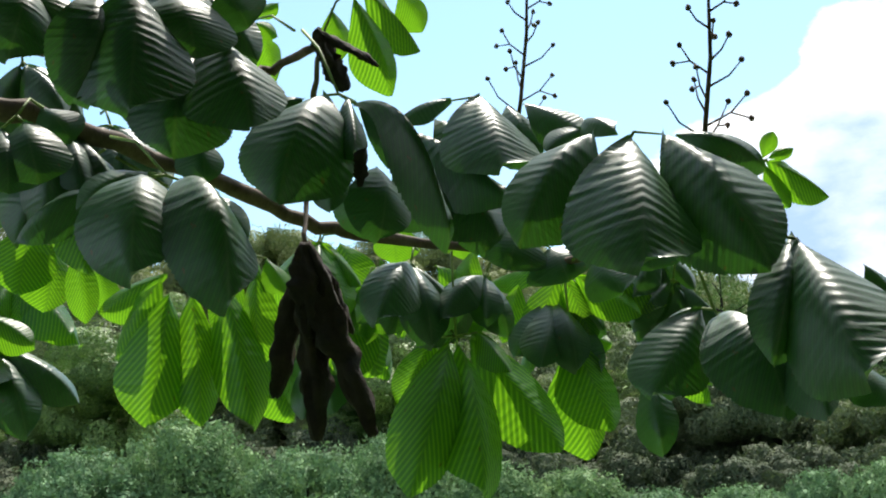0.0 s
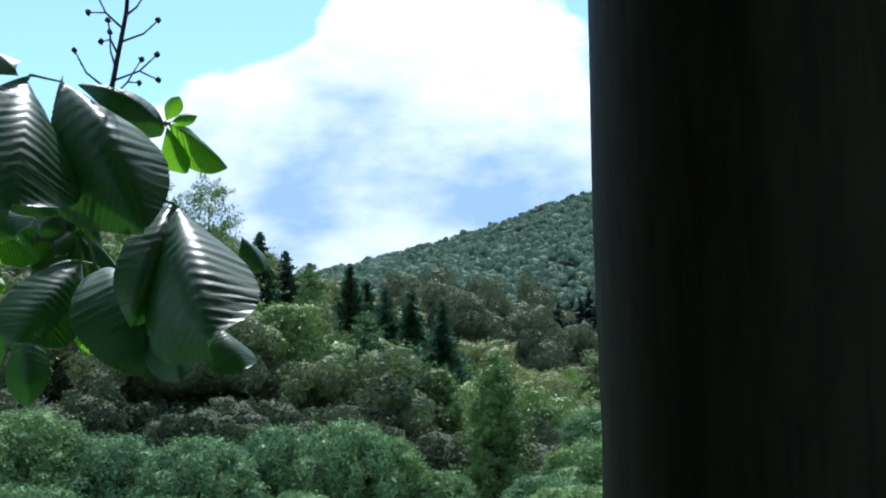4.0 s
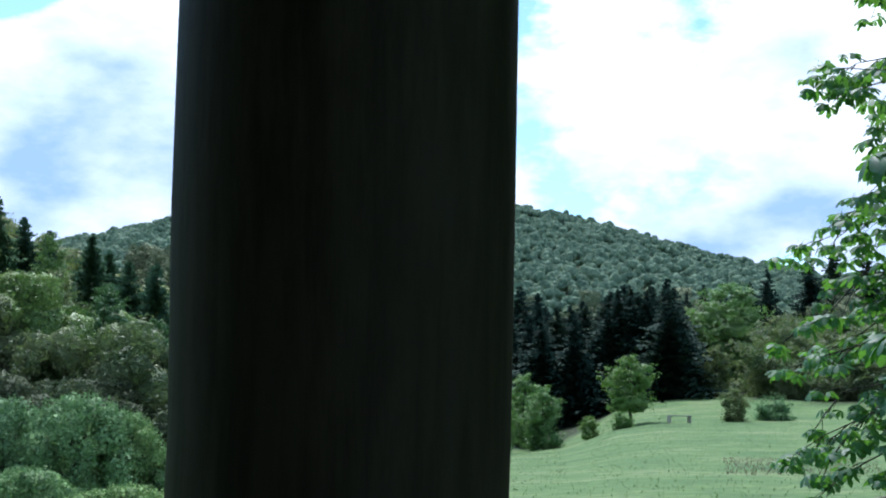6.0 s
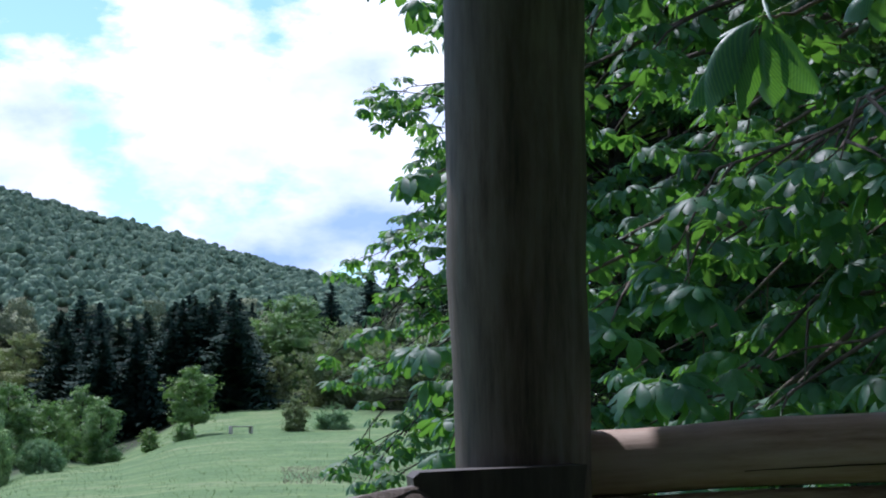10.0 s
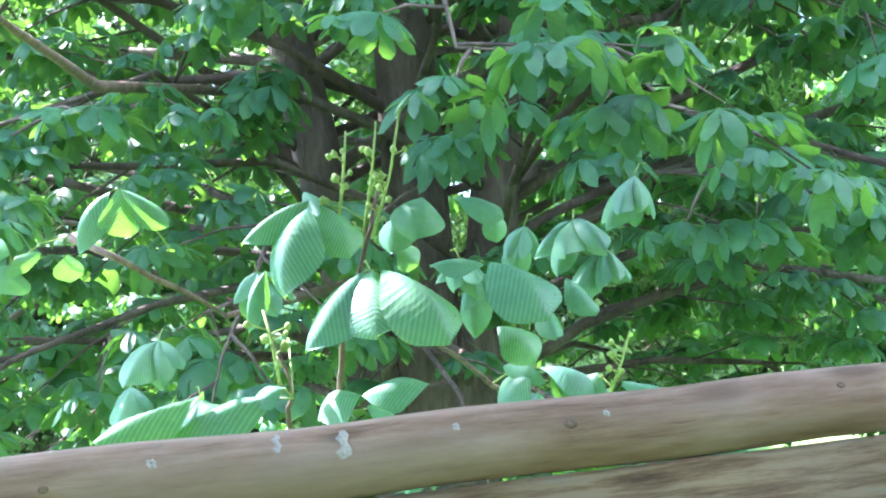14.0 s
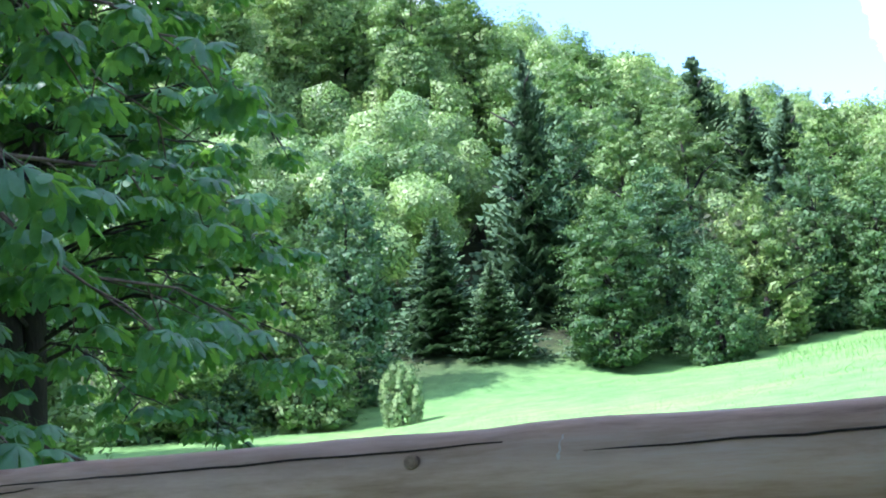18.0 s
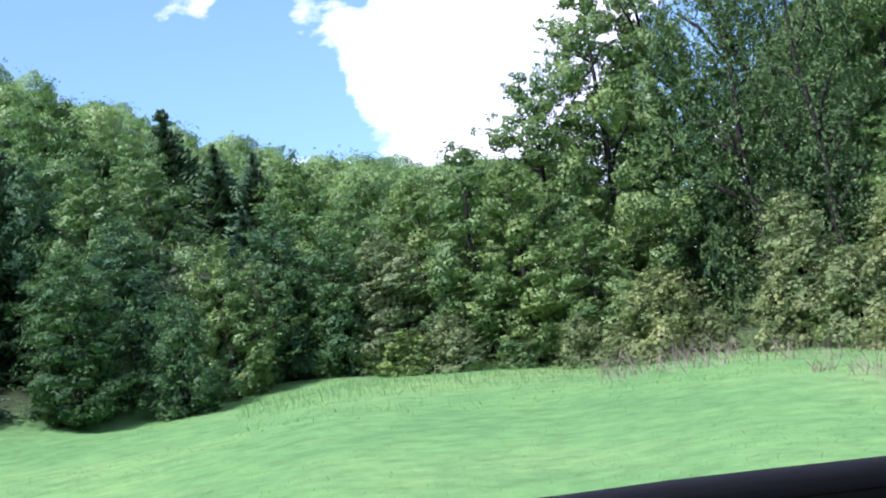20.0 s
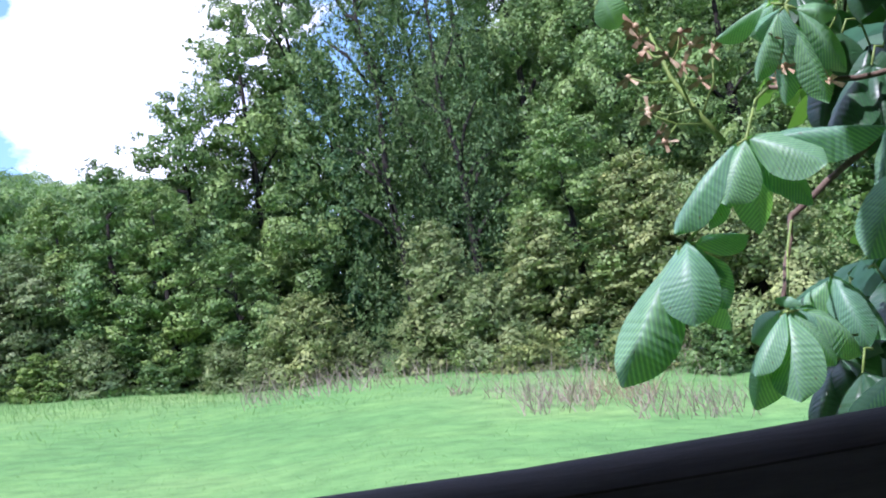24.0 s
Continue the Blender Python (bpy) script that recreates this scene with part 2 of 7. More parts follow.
def ground_material():
    m, nt, out = nodes_of("meadow_ground")
    geo = nt.nodes.new("ShaderNodeNewGeometry")
    pos = geo.outputs["Position"]
    big = noise_tex(nt, pos, 0.09, 5.0)
    fine = noise_tex(nt, pos, 2.4, 6.0, 0.65)
    grass = ramp(nt, big, [(0.3, (0.075, 0.185, 0.058)), (0.5, (0.105, 0.235, 0.072)), (0.7, (0.15, 0.26, 0.088))])
    grass = mixed(nt, 0.6, grass, mixed(nt, 1.0, grass, ramp(nt, fine, [(0.3, (0.5, 0.55, 0.5)), (0.7, (1.5, 1.4, 1.3))]), 'MULTIPLY'))
    patch = noise_tex(nt, pos, 0.55, 5.0, 0.6)
    grass = mixed(nt, 0.35, grass, mixed(nt, 1.0, grass, ramp(nt, patch, [(0.36, (0.66, 0.78, 0.74)), (0.5, (1.0, 1.0, 1.0)), (0.64, (1.32, 1.16, 1.06))]), 'MULTIPLY'))
    # Earth under the trees, darkened further to hold their shade.
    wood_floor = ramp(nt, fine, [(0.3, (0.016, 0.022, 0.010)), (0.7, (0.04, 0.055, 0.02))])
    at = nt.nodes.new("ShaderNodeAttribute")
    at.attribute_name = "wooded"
    lng = nt.nodes.new("ShaderNodeAttribute")
    lng.attribute_name = "long_grass"
    long_grass = ramp(nt, noise_tex(nt, pos, 0.22, 7.0, 0.7), [(0.36, (0.065, 0.125, 0.044)), (0.46, (0.085, 0.155, 0.053)), (0.55, (0.112, 0.18, 0.064)), (0.66, (0.165, 0.21, 0.10))])
    long_grass = mixed(nt, 0.6, long_grass, mixed(nt, 1.0, long_grass, ramp(nt, fine, [(0.3, (0.5, 0.55, 0.5)), (0.7, (1.5, 1.4, 1.3))]), 'MULTIPLY'))
    grass = mixed(nt, lng.outputs["Fac"], grass, long_grass)
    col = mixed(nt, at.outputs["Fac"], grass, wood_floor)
    p = nt.nodes.new("ShaderNodeBsdfPrincipled")
    p.inputs["Roughness"].default_value = 0.9
    p.inputs["Specular IOR Level"].default_value = 0.2
    nt.links.new(col, p.inputs["Base Color"])
    b = nt.nodes.new("ShaderNodeBump")
    b.inputs["Strength"].default_value = 0.8
    b.inputs["Distance"].default_value = 0.05
    nt.links.new(fine, b.inputs["Height"])
    nt.links.new(b.outputs["Normal"], p.inputs["Normal"])
    nt.links.new(p.outputs["BSDF"], out.inputs["Surface"])
    return m


M_GROUND = ground_material()
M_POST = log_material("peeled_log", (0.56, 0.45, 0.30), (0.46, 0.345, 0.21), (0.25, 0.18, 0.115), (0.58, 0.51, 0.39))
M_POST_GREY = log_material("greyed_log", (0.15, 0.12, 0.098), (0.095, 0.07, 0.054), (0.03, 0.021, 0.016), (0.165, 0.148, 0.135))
# Log wood darkened for the shade on the near post and rail end.
M_LOG_SHADE = log_material("shade_dark_log", (0.055, 0.043, 0.036), (0.034, 0.025, 0.02), (0.012, 0.009, 0.007), (0.06, 0.052, 0.048))
M_RAIL = log_material("rail_log", (0.50, 0.36, 0.26), (0.39, 0.265, 0.175), (0.20, 0.125, 0.08), (0.53, 0.43, 0.36))
M_PLANK = log_material("plank_wood", (0.36, 0.27, 0.18), (0.20, 0.13, 0.08), (0.08, 0.05, 0.03), (0.33, 0.30, 0.26))
M_BARK = solid_material("bark", [(0.3, (0.035, 0.026, 0.018)), (0.55, (0.09, 0.068, 0.05)), (0.8, (0.17, 0.145, 0.12))], 6.0, (1, 1, 0.3), 0.9, 0.8, 0.02)
M_BARK_DARK = solid_material("dark_bark", [(0.3, (0.012, 0.010, 0.008)), (0.55, (0.028, 0.023, 0.019)), (0.8, (0.055, 0.048, 0.042))], 6.0, (1, 1, 0.3), 0.95, 0.8, 0.02)
M_TWIG = solid_material("twig_bark", [(0.3, (0.07, 0.045, 0.03)), (0.7, (0.20, 0.14, 0.10))], 30.0, (1, 1, 0.4), 0.8, 0.3, 0.002)
M_STALK = solid_material("green_stalk", [(0.3, (0.16, 0.26, 0.05)), (0.7, (0.28, 0.38, 0.10))], 40.0, (1, 1, 1), 0.6, 0.1, 0.001)
M_PANICLE = solid_material("brown_stalk", [(0.3, (0.06, 0.035, 0.025)), (0.7, (0.16, 0.10, 0.07))], 40.0, (1, 1, 1), 0.8, 0.2, 0.001)
M_FLOWER = solid_material("withered_flower", [(0.3, (0.30, 0.14, 0.09)), (0.55, (0.55, 0.42, 0.26)), (0.8, (0.66, 0.58, 0.45))], 60.0, (1, 1, 1), 0.8, 0.3, 0.002)
M_DEAD = solid_material("dead_leaf", [(0.3, (0.012, 0.008, 0.006)), (0.6, (0.032, 0.019, 0.013)), (0.85, (0.075, 0.042, 0.026))], 14.0, (1, 1, 1), 0.85, 0.6, 0.006)
M_CHEST = leaf_material("chestnut_foliage", (0.020, 0.074, 0.050), (0.032, 0.106, 0.066), (0.052, 0.142, 0.074), (0.24, 0.56, 0.02), 0.39, 0.5, 0.3, tex=30.0)
M_BEECH = leaf_material("broadleaf_foliage", (0.06, 0.145, 0.05), (0.11, 0.22, 0.07), (0.18, 0.29, 0.095), (0.17, 0.38, 0.05), 0.33, 0.5, 0.4, cell=14)
M_HORNBEAM = leaf_material("hornbeam_foliage", (0.06, 0.135, 0.045), (0.12, 0.22, 0.072), (0.20, 0.30, 0.10), (0.17, 0.36, 0.05), 0.24, 0.5, 0.35, cell=15)
# Maple's own blue-green, darkened further for trees in the wood's shade.
M_MAPLE = leaf_material("maple_foliage", (0.028, 0.078, 0.040), (0.050, 0.122, 0.062), (0.088, 0.172, 0.085), (0.16, 0.38, 0.05), 0.24, 0.55, 0.2, cell=12.5)
# For tall trees in shade: the shade is put into the colour.
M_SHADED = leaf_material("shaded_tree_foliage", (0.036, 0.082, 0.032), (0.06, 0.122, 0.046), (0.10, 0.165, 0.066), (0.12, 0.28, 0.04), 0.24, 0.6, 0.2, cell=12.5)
M_BROWN = leaf_material("russet_foliage", (0.078, 0.122, 0.058), (0.14, 0.182, 0.088), (0.22, 0.245, 0.13), (0.22, 0.36, 0.08), 0.33, 0.6, 0.3, cell=12)
# Scrub foliage with its shade put into a dark colour.
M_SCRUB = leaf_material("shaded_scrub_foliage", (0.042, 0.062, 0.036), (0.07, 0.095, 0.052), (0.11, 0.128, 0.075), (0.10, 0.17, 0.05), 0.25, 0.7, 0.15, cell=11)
M_OLIVE = leaf_material("olive_foliage", (0.095, 0.16, 0.062), (0.17, 0.24, 0.092), (0.26, 0.31, 0.14), (0.22, 0.36, 0.08), 0.24, 0.6, 0.3, cell=13)
M_WILLOW = leaf_material("willow_foliage", (0.095, 0.18, 0.085), (0.15, 0.27, 0.13), (0.22, 0.35, 0.18), (0.18, 0.36, 0.11), 0.3, 0.65, 0.15, cell=11)
# Spruce needles darkened for far conifers seen against the sun.
M_SPRUCE_BACKLIT = leaf_material("backlit_spruce_needles", (0.012, 0.03, 0.023), (0.02, 0.045, 0.034), (0.035, 0.065, 0.046), (0.03, 0.06, 0.02), 0.06, 0.8, 0.1)
M_SPRUCE = leaf_material("spruce_needles", (0.035, 0.075, 0.045), (0.06, 0.125, 0.075), (0.10, 0.18, 0.105), (0.06, 0.12, 0.04), 0.15, 0.85, 0.1)
# Paled and greyed so the colour holds the haze over the far hill.
M_FAR = leaf_material("hazy_far_foliage", (0.12, 0.178, 0.118), (0.142, 0.206, 0.135), (0.168, 0.236, 0.152), (0.15, 0.26, 0.11), 0.15, 0.8, 0.1, tex=1.6, cell=2.6)
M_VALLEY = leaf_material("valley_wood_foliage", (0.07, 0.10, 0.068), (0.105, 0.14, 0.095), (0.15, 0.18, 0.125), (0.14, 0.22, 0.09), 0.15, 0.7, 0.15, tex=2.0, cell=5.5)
M_GRASS = leaf_material("grass_blades", (0.085, 0.215, 0.068), (0.125, 0.275, 0.085), (0.19, 0.33, 0.11), (0.22, 0.42, 0.09), 0.35, 0.6, 0.3)
M_ROUGH = leaf_material("rough_grass", (0.05, 0.10, 0.045), (0.08, 0.15, 0.06), (0.14, 0.19, 0.09), (0.13, 0.24, 0.06), 0.3, 0.6, 0.3)
M_DRY = leaf_material("dry_stems", (0.13, 0.09, 0.07), (0.22, 0.17, 0.13), (0.32, 0.27, 0.21), (0.2, 0.16, 0.1), 0.1, 0.8, 0.2)
# Kept near black so the unseen boards darken the inside.
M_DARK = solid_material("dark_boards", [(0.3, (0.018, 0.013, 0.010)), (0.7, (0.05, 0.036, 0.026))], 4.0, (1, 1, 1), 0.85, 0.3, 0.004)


# ---------- building helpers ----------
def mesh_of(name, verts, faces, material, smooth=False):
    me = bpy.data.meshes.new(name)
    me.from_pydata(np.asarray(verts).tolist(), [], faces if isinstance(faces, list) else faces.tolist())
    me.materials.append(material)
    if smooth:
        me.polygons.foreach_set("use_smooth", np.ones(len(me.polygons), dtype=bool))
    me.update()
    return me


def part(name, me, parent, label="", kind=""):
    ob = new(name, me)
    ob.parent = parent
    return tagged(ob, label, kind=kind)


def thing(name, label, category, group="", at=(0, 0, 0), kind=""):
    ob = new(name)
    ob.empty_display_size = 0.1
    ob.location = at
    return tagged(ob, label, category, group, kind)


def tube(points, radii, sides=8, caps=True):
    """Vertices and faces of a round bar along points."""
    P = [Vector(p) for p in points]
    vs, fs = [], []
    for i, p in enumerate(P):
        d = (P[min(i + 1, len(P) - 1)] - P[max(i - 1, 0)]).normalized()
        u = d.orthogonal().normalized() if i == 0 else (u - d * u.dot(d)).normalized()
        v = d.cross(u)
        for k in range(sides):
            a = 2 * math.pi * k / sides
            vs.append(tuple(p + (u * math.cos(a) + v * math.sin(a)) * radii[i]))
    for i in range(len(P) - 1):
        for k in range(sides):
            a, b = i * sides + k, i * sides + (k + 1) % sides
            fs.append((a, b, b + sides, a + sides))
    if caps:
        fs.append(tuple(reversed(range(sides))))
        fs.append(tuple(range((len(P) - 1) * sides, len(P) * sides)))
    return vs, fs


def merged(pieces):
    vs, fs = [], []
    for v, f in pieces:
        n = len(vs)
        vs += list(v)
        fs += [tuple(i + n for i in q) for q in f]
    return vs, fs


# ---------- the lie of the land ----------
OX, OY = 0.3, -0.4
AZ = [-180, -120, -60, -20, -5, 12, 18, 24, 30, 34.5, 36, 38.4, 40, 42, 43.7, 47, 51, 62, 90, 116, 128, 134, 141, 150, 160, 167, 174, 181, 195, 240]
D_EDGE = [30, 36, 40, 44, 44, 44, 44, 44, 47, 66, 76, 92, 100, 108, 115, 115, 104, 60, 30, 27, 27, 28, 31, 34, 31, 28, 26, 24, 26, 30]
Z_EDGE = [1.0, 0.5, -1.2, -1.6, -1.6, -1.6, -1.6, -1.6, -1.3, -0.96, -0.33, -0.12, 0.3, 2.7, 4.0, 4.2, 3.2, 2.0, 1.5, 2.9, 2.8, 3.2, 3.7, 4.35, 3.3, 2.8, 2.1, 1.3, 0.5, 1.0]
D_MID = [95, 95, 95, 95, 95, 95, 95, 110, 130, 140, 142, 145, 148, 150, 150, 150, 150, 130, 100, 95, 95, 95, 95, 95, 95, 95, 95, 95, 95, 95]
Z_MID = [12, 14, 16, 16, 14.5, 10.5, 7.5, 3, 1.5, 2.5, 3.0, 3.5, 4.0, 4.6, 5.0, 5.4, 6.0, 8, 14, 27, 28, 27, 22, 15, 13, 14, 16, 16, 12, 12]
Z_FAR = [30, 30, 40, 50, 50, 50, 54, 65, 80, 77, 74.5, 70.5, 67.5, 64, 60, 53, 47, 44, 40, 50, 50, 46, 40, 30, 28, 28, 28, 28, 28, 30]


def land(x, y):
    """Height of the ground and how wooded it is."""
    dx, dy = x - OX, y - OY
    d = math.hypot(dx, dy)
    az = math.degrees(math.atan2(dx, dy))
    if az < -160:
        az += 360
    az = min(max(az, -180), 240)
    de, ze = float(np.interp(az, AZ, D_EDGE)), float(np.interp(az, AZ, Z_EDGE))
    dm, zm = float(np.interp(az, AZ, D_MID)), float(np.interp(az, AZ, Z_MID))
    zf = float(np.interp(az, AZ, Z_FAR))
    if 5 < d < de:
        bend = float(np.interp(az, [20, 32, 50, 66], [1.0, 2.2, 2.4, 1.0]))
        z = -0.12 + (ze + 0.12) * ((d - 5) / (de - 5)) ** bend
    else:
        z = float(np.interp(d, [0, 5, de, dm, 430, 900, 2500], [-0.12, -0.12, ze, zm, zf, zf * 0.8, zf * 0.6]))
    z += (0.12 if az > 100 else 0.012) * noise.noise((x * 0.21, y * 0.21, 0)) * min(1, d / 12) + 0.02 * d / 20 * noise.noise((x * 0.05, y * 0.05, 3))
    return z, min(max((d - de - 1.0) / 3.0, 0), 1)


def ground_at(x, y):
    return land(x, y)[0]


def spot(az, d):
    a = radians(az)
    x, y = OX + d * math.sin(a), OY + d * math.cos(a)
    return x, y, ground_at(x, y)


def build_ground():
    rings = [0.0] + [1.5 * 1.065 ** i for i in range(119)]
    n = 300
    vs, fs, wood = [], [], []
    for r in rings:
        for k in range(n):
            a = 2 * math.pi * k / n
            x, y = OX + r * math.sin(a), OY + r * math.cos(a)
            z, w = land(x, y)
            vs.append((x, y, z))
            wood.append(w)
    for i in range(len(rings) - 1):
        for k in range(n):
            a, b = i * n + k, i * n + (k + 1) % n
            fs.append((a, a + n, b + n, b))
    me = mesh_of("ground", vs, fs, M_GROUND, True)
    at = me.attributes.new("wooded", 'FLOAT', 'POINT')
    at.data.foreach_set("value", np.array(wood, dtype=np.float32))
    lg = me.attributes.new("long_grass", 'FLOAT', 'POINT')
    bear = [math.degrees(math.atan2(x - OX, y - OY)) for x, y, z in vs]
    lg.data.foreach_set("value", np.array([min(max((78 - abs(a - 5)) / 20, 0), 1) for a in bear], dtype=np.float32))
    tagged(new("ground", me), "green meadow rising to wooded slopes and far hills", "ground", kind="structure")


build_ground()

# ---------- the shelter: floor, roof, posts, rails ----------
POSTS = {"a": (0.443, 0.482, 0.09), "b": (1.549, 0.722, 0.16), "c": (2.011, -0.939, 0.13), "d": (-0.95, -1.76, 0.10), "e": (-1.45, -0.10, 0.10)}


def log_post(x, y, taper, seed, wood):
    rng = random.Random(seed)
    t = thing("log_post", wood[1], "post", "posts of the shelter", (x, y, 0))
    pts, rad = [], []
    for i in range(25):
        z = -0.15 + 2.54 * i / 24
        pts.append((0.003 * rng.uniform(-1, 1), 0.003 * rng.uniform(-1, 1), z))
        rad.append(0.08 * (1 + taper * (min(z, 1.9) - 1.0)) * (1 + 0.008 * rng.uniform(-1, 1)))
    v, f = tube(pts, rad, 36)
    part("shaft", mesh_of("shaft", v, f, wood[0], True), t)
    return t


POST_OBJ = []
for i, (x, y, k) in enumerate(POSTS.values()):
    # The post by the seat carries its shade in the darker wood.
    POST_OBJ.append(log_post(x, y, k, i, (M_POST, "round peeled log post of pale weathered wood, knotty and stained") if i == 2 else (M_LOG_SHADE, "round log post close to the seat, shade in its dark colour") if i == 0 else (M_POST_GREY, "round dark grey weathered log post")))


def rail(p, q, r, seed, label, wood=M_RAIL):
    """A round log laid from post to post."""
    rng = random.Random(seed)
    p, q = Vector(p), Vector(q)
    t = thing("handrail", label, "rail", "rails of the shelter", tuple(p))
    n = 30
    length = (q - p).length
    pts, rad = [], []
    for i in range(n + 1):
        pts.append((0.004 * noise.noise((i * 0.3, seed, 0)), 0.004 * noise.noise((i * 0.3, seed, 9)), length * i / n))
        rad.append(r * (1 + 0.05 * noise.noise((i * 0.45, seed, 4))))
    v, f = tube(pts, rad, 28)
    ob = part("log", mesh_of("log", v, f, wood, True), t)
    t.rotation_mode = 'QUATERNION'
    t.rotation_quaternion = (q - p).to_track_quat('Z', 'Y')
    return t


PB, PC = POSTS["b"], POSTS["c"]
RA0, RA1 = (PB[0] + 0.05, PB[1] + 0.01, 0.999), (PC[0] + 0.05, PC[1] + 0.01, 1.074)
BD = Vector((math.cos(radians(192.9)), math.sin(radians(192.9)), -0.044))
RB0 = Vector((PC[0] + 0.012, PC[1] - 0.05, 1.091))
RB1 = RB0 + BD * 3.12
RC0, RC1 = (PB[0] - 0.012, PB[1] + 0.05, 0.958), (POSTS["a"][0] - 0.012, POSTS["a"][1] + 0.05, 0.890)
RAIL_A = rail(RA0, RA1, 0.0385, 1, "brown weathered log handrail with bird droppings, between two posts")
RAIL_B = rail(tuple(RB0), tuple(RB0 + BD * 1.5), 0.0355, 2, "grey brown cracked log handrail, knotty, between two posts")
# Same rail's near end, split off to put the shelter's shade in colour.
RAIL_D = rail(tuple(RB0 + BD * 1.504), tuple(RB1), 0.0355, 4, "near end of the log handrail, shelter shade in its dark colour", M_LOG_SHADE)
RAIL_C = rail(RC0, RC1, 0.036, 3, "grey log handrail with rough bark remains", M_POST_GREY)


def board(p, q, top, height, thick, seed):
    """A rough-sawn plank on edge under a rail."""
    p, q = Vector(p), Vector(q)
    t = thing("parapet_plank", "rough brown sawn plank on edge below the handrail", "plank", "planks of the shelter", tuple(p))
    length = (q - p).length
    vs, fs = [], []
    n = 24
    for i in range(n + 1):
        z = length * i / n
        e = 0.003 * noise.noise((i * 0.7, seed, 0))
        b = 0.004
        prof = [(-thick / 2 + b, -top + e), (thick / 2 - b, -top + e), (thick / 2, -top - b + e), (thick / 2, -top - height), (-thick / 2, -top - height), (-thick / 2, -top - b + e)]
        vs += [(u, w, z) for u, w in prof]
    m = 6
    for i in range(n):
        for k in range(m):
            a, c = i * m + k, i * m + (k + 1) % m
            fs.append((a, c, c + m, a + m))
    fs.append(tuple(reversed(range(m))))
    fs.append(tuple(range(n * m, n * m + m)))
    ob = part("board", mesh_of("board", vs, fs, M_PLANK), t)
    # local: z along the run, y up
    d = (q - p).normalized()
    up = Vector((0, 0, 1))
    side = up.cross(d).normalized()
    up = d.cross(side)
    ob.matrix_basis = Matrix.Identity(4)
    t.matrix_basis = Matrix.Translation(p) @ Matrix((side, up, d)).transposed().to_4x4()
    return t


def under(p, q, drop_top, height, thick, seed):
    p, q = Vector(p), Vector(q)
    board(p, q, drop_top, height, thick, seed)


under(RA0, RA1, 0.041, 0.12, 0.035, 1)
under(RB0, RB1, 0.048, 0.12, 0.035, 2)
under(RC0, RC1, 0.060, 0.12, 0.035, 3)


def on_rail(p, q, r, along, turn, lift=0.0):
    """A point on the skin of a rail: metres along it, degrees round from its top towards the shelter's inside."""
    p, q = Vector(p), Vector(q)
    d = (q - p).normalized()
    side = Vector((0, 0, 1)).cross(d).normalized()
    if side.dot(Vector((0.3, -0.4, 1)) - p) < 0:
        side = -side
    up = Vector((0, 0, 1)) - d * d.z
    a = radians(turn)
    return p + d * along + (up.normalized() * math.cos(a) + side * math.sin(a)) * (r + lift)


def streak(name, p, q, r, path, widths, material, parent, label):
    """A thin skin-tight strip on a rail: crack, dropping."""
    P = [on_rail(p, q, r, s, t, 0.0012) for s, t in path]
    vs, fs = [], []
    o = (Vector(p) + Vector(q)) / 2
    for i, c in enumerate(P):
        d = (P[min(i + 1, len(P) - 1)] - P[max(i - 1, 0)]).normalized()
        n = (c - on_rail(p, q, 0.0, path[i][0], 0)).normalized()
        s = d.cross(n).normalized() * widths[i]
        vs += [tuple(c - s), tuple(c + n * 0.0012), tuple(c + s)]
    for i in range(len(P) - 1):
        for k in (0, 1):
            a = i * 3 + k
            fs.append((a, a + 1, a + 4, a + 3))
    ob = new(name, mesh_of(name, vs, fs, material, True))
    ob.parent = parent
    ob.matrix_parent_inverse = parent.matrix_basis.inverted()
    return tagged(ob, label)


M_CRACK = solid_material("crack_shadow", [(0.3, (0.012, 0.008, 0.006)), (0.7, (0.03, 0.02, 0.014))], 40.0)
M_DROP = solid_material("bird_lime", [(0.3, (0.45, 0.43, 0.38)), (0.7, (0.72, 0.70, 0.64))], 60.0, (1, 1, 1), 0.9, 0.5, 0.002)
for s, t0, t1, w in ((0.905, 45, 88, 0.0035), (0.84, 38, 70, 0.0022), (1.02, 55, 66, 0.002), (0.72, 60, 70, 0.003), (1.18, 62, 70, 0.002)):
    streak("dropping", RA0, RA1, 0.0385, [(s + 0.002 * math.sin(i * 2.1), t0 + (t1 - t0) * i / 6) for i in range(7)], [1.6 * w * (0.6 + 0.25 * (i % 3)) + (0.002 if i > 4 and w > 0.003 else 0) for i in range(7)], M_DROP, RAIL_A, "white streak of bird dropping")
streak("dropping", RB0, RB1, 0.0355, [(0.93 + 0.001 * math.sin(i * 2), 48 + 30 * i / 6) for i in range(7)], [0.003, 0.0035, 0.003, 0.0025, 0.003, 0.004, 0.002], M_DROP, RAIL_B, "white streak of bird dropping")
for s0, s1, t0, t1, w in ((0.30, 0.88, 62, 52, 0.0011), (0.18, 0.36, 84, 70, 0.0008), (0.95, 1.4, 70, 62, 0.0009)):
    streak("crack", RB0, RB1, 0.0355, [(s0 + (s1 - s0) * i / 20, t0 + (t1 - t0) * i / 20 + 3 * noise.noise((i * 0.5, s0, 1))) for i in range(21)], [w * math.sin(math.pi * (i + 0.3) / 20.6) ** 0.5 + 0.0002 for i in range(21)], M_CRACK, RAIL_B, "long drying crack")
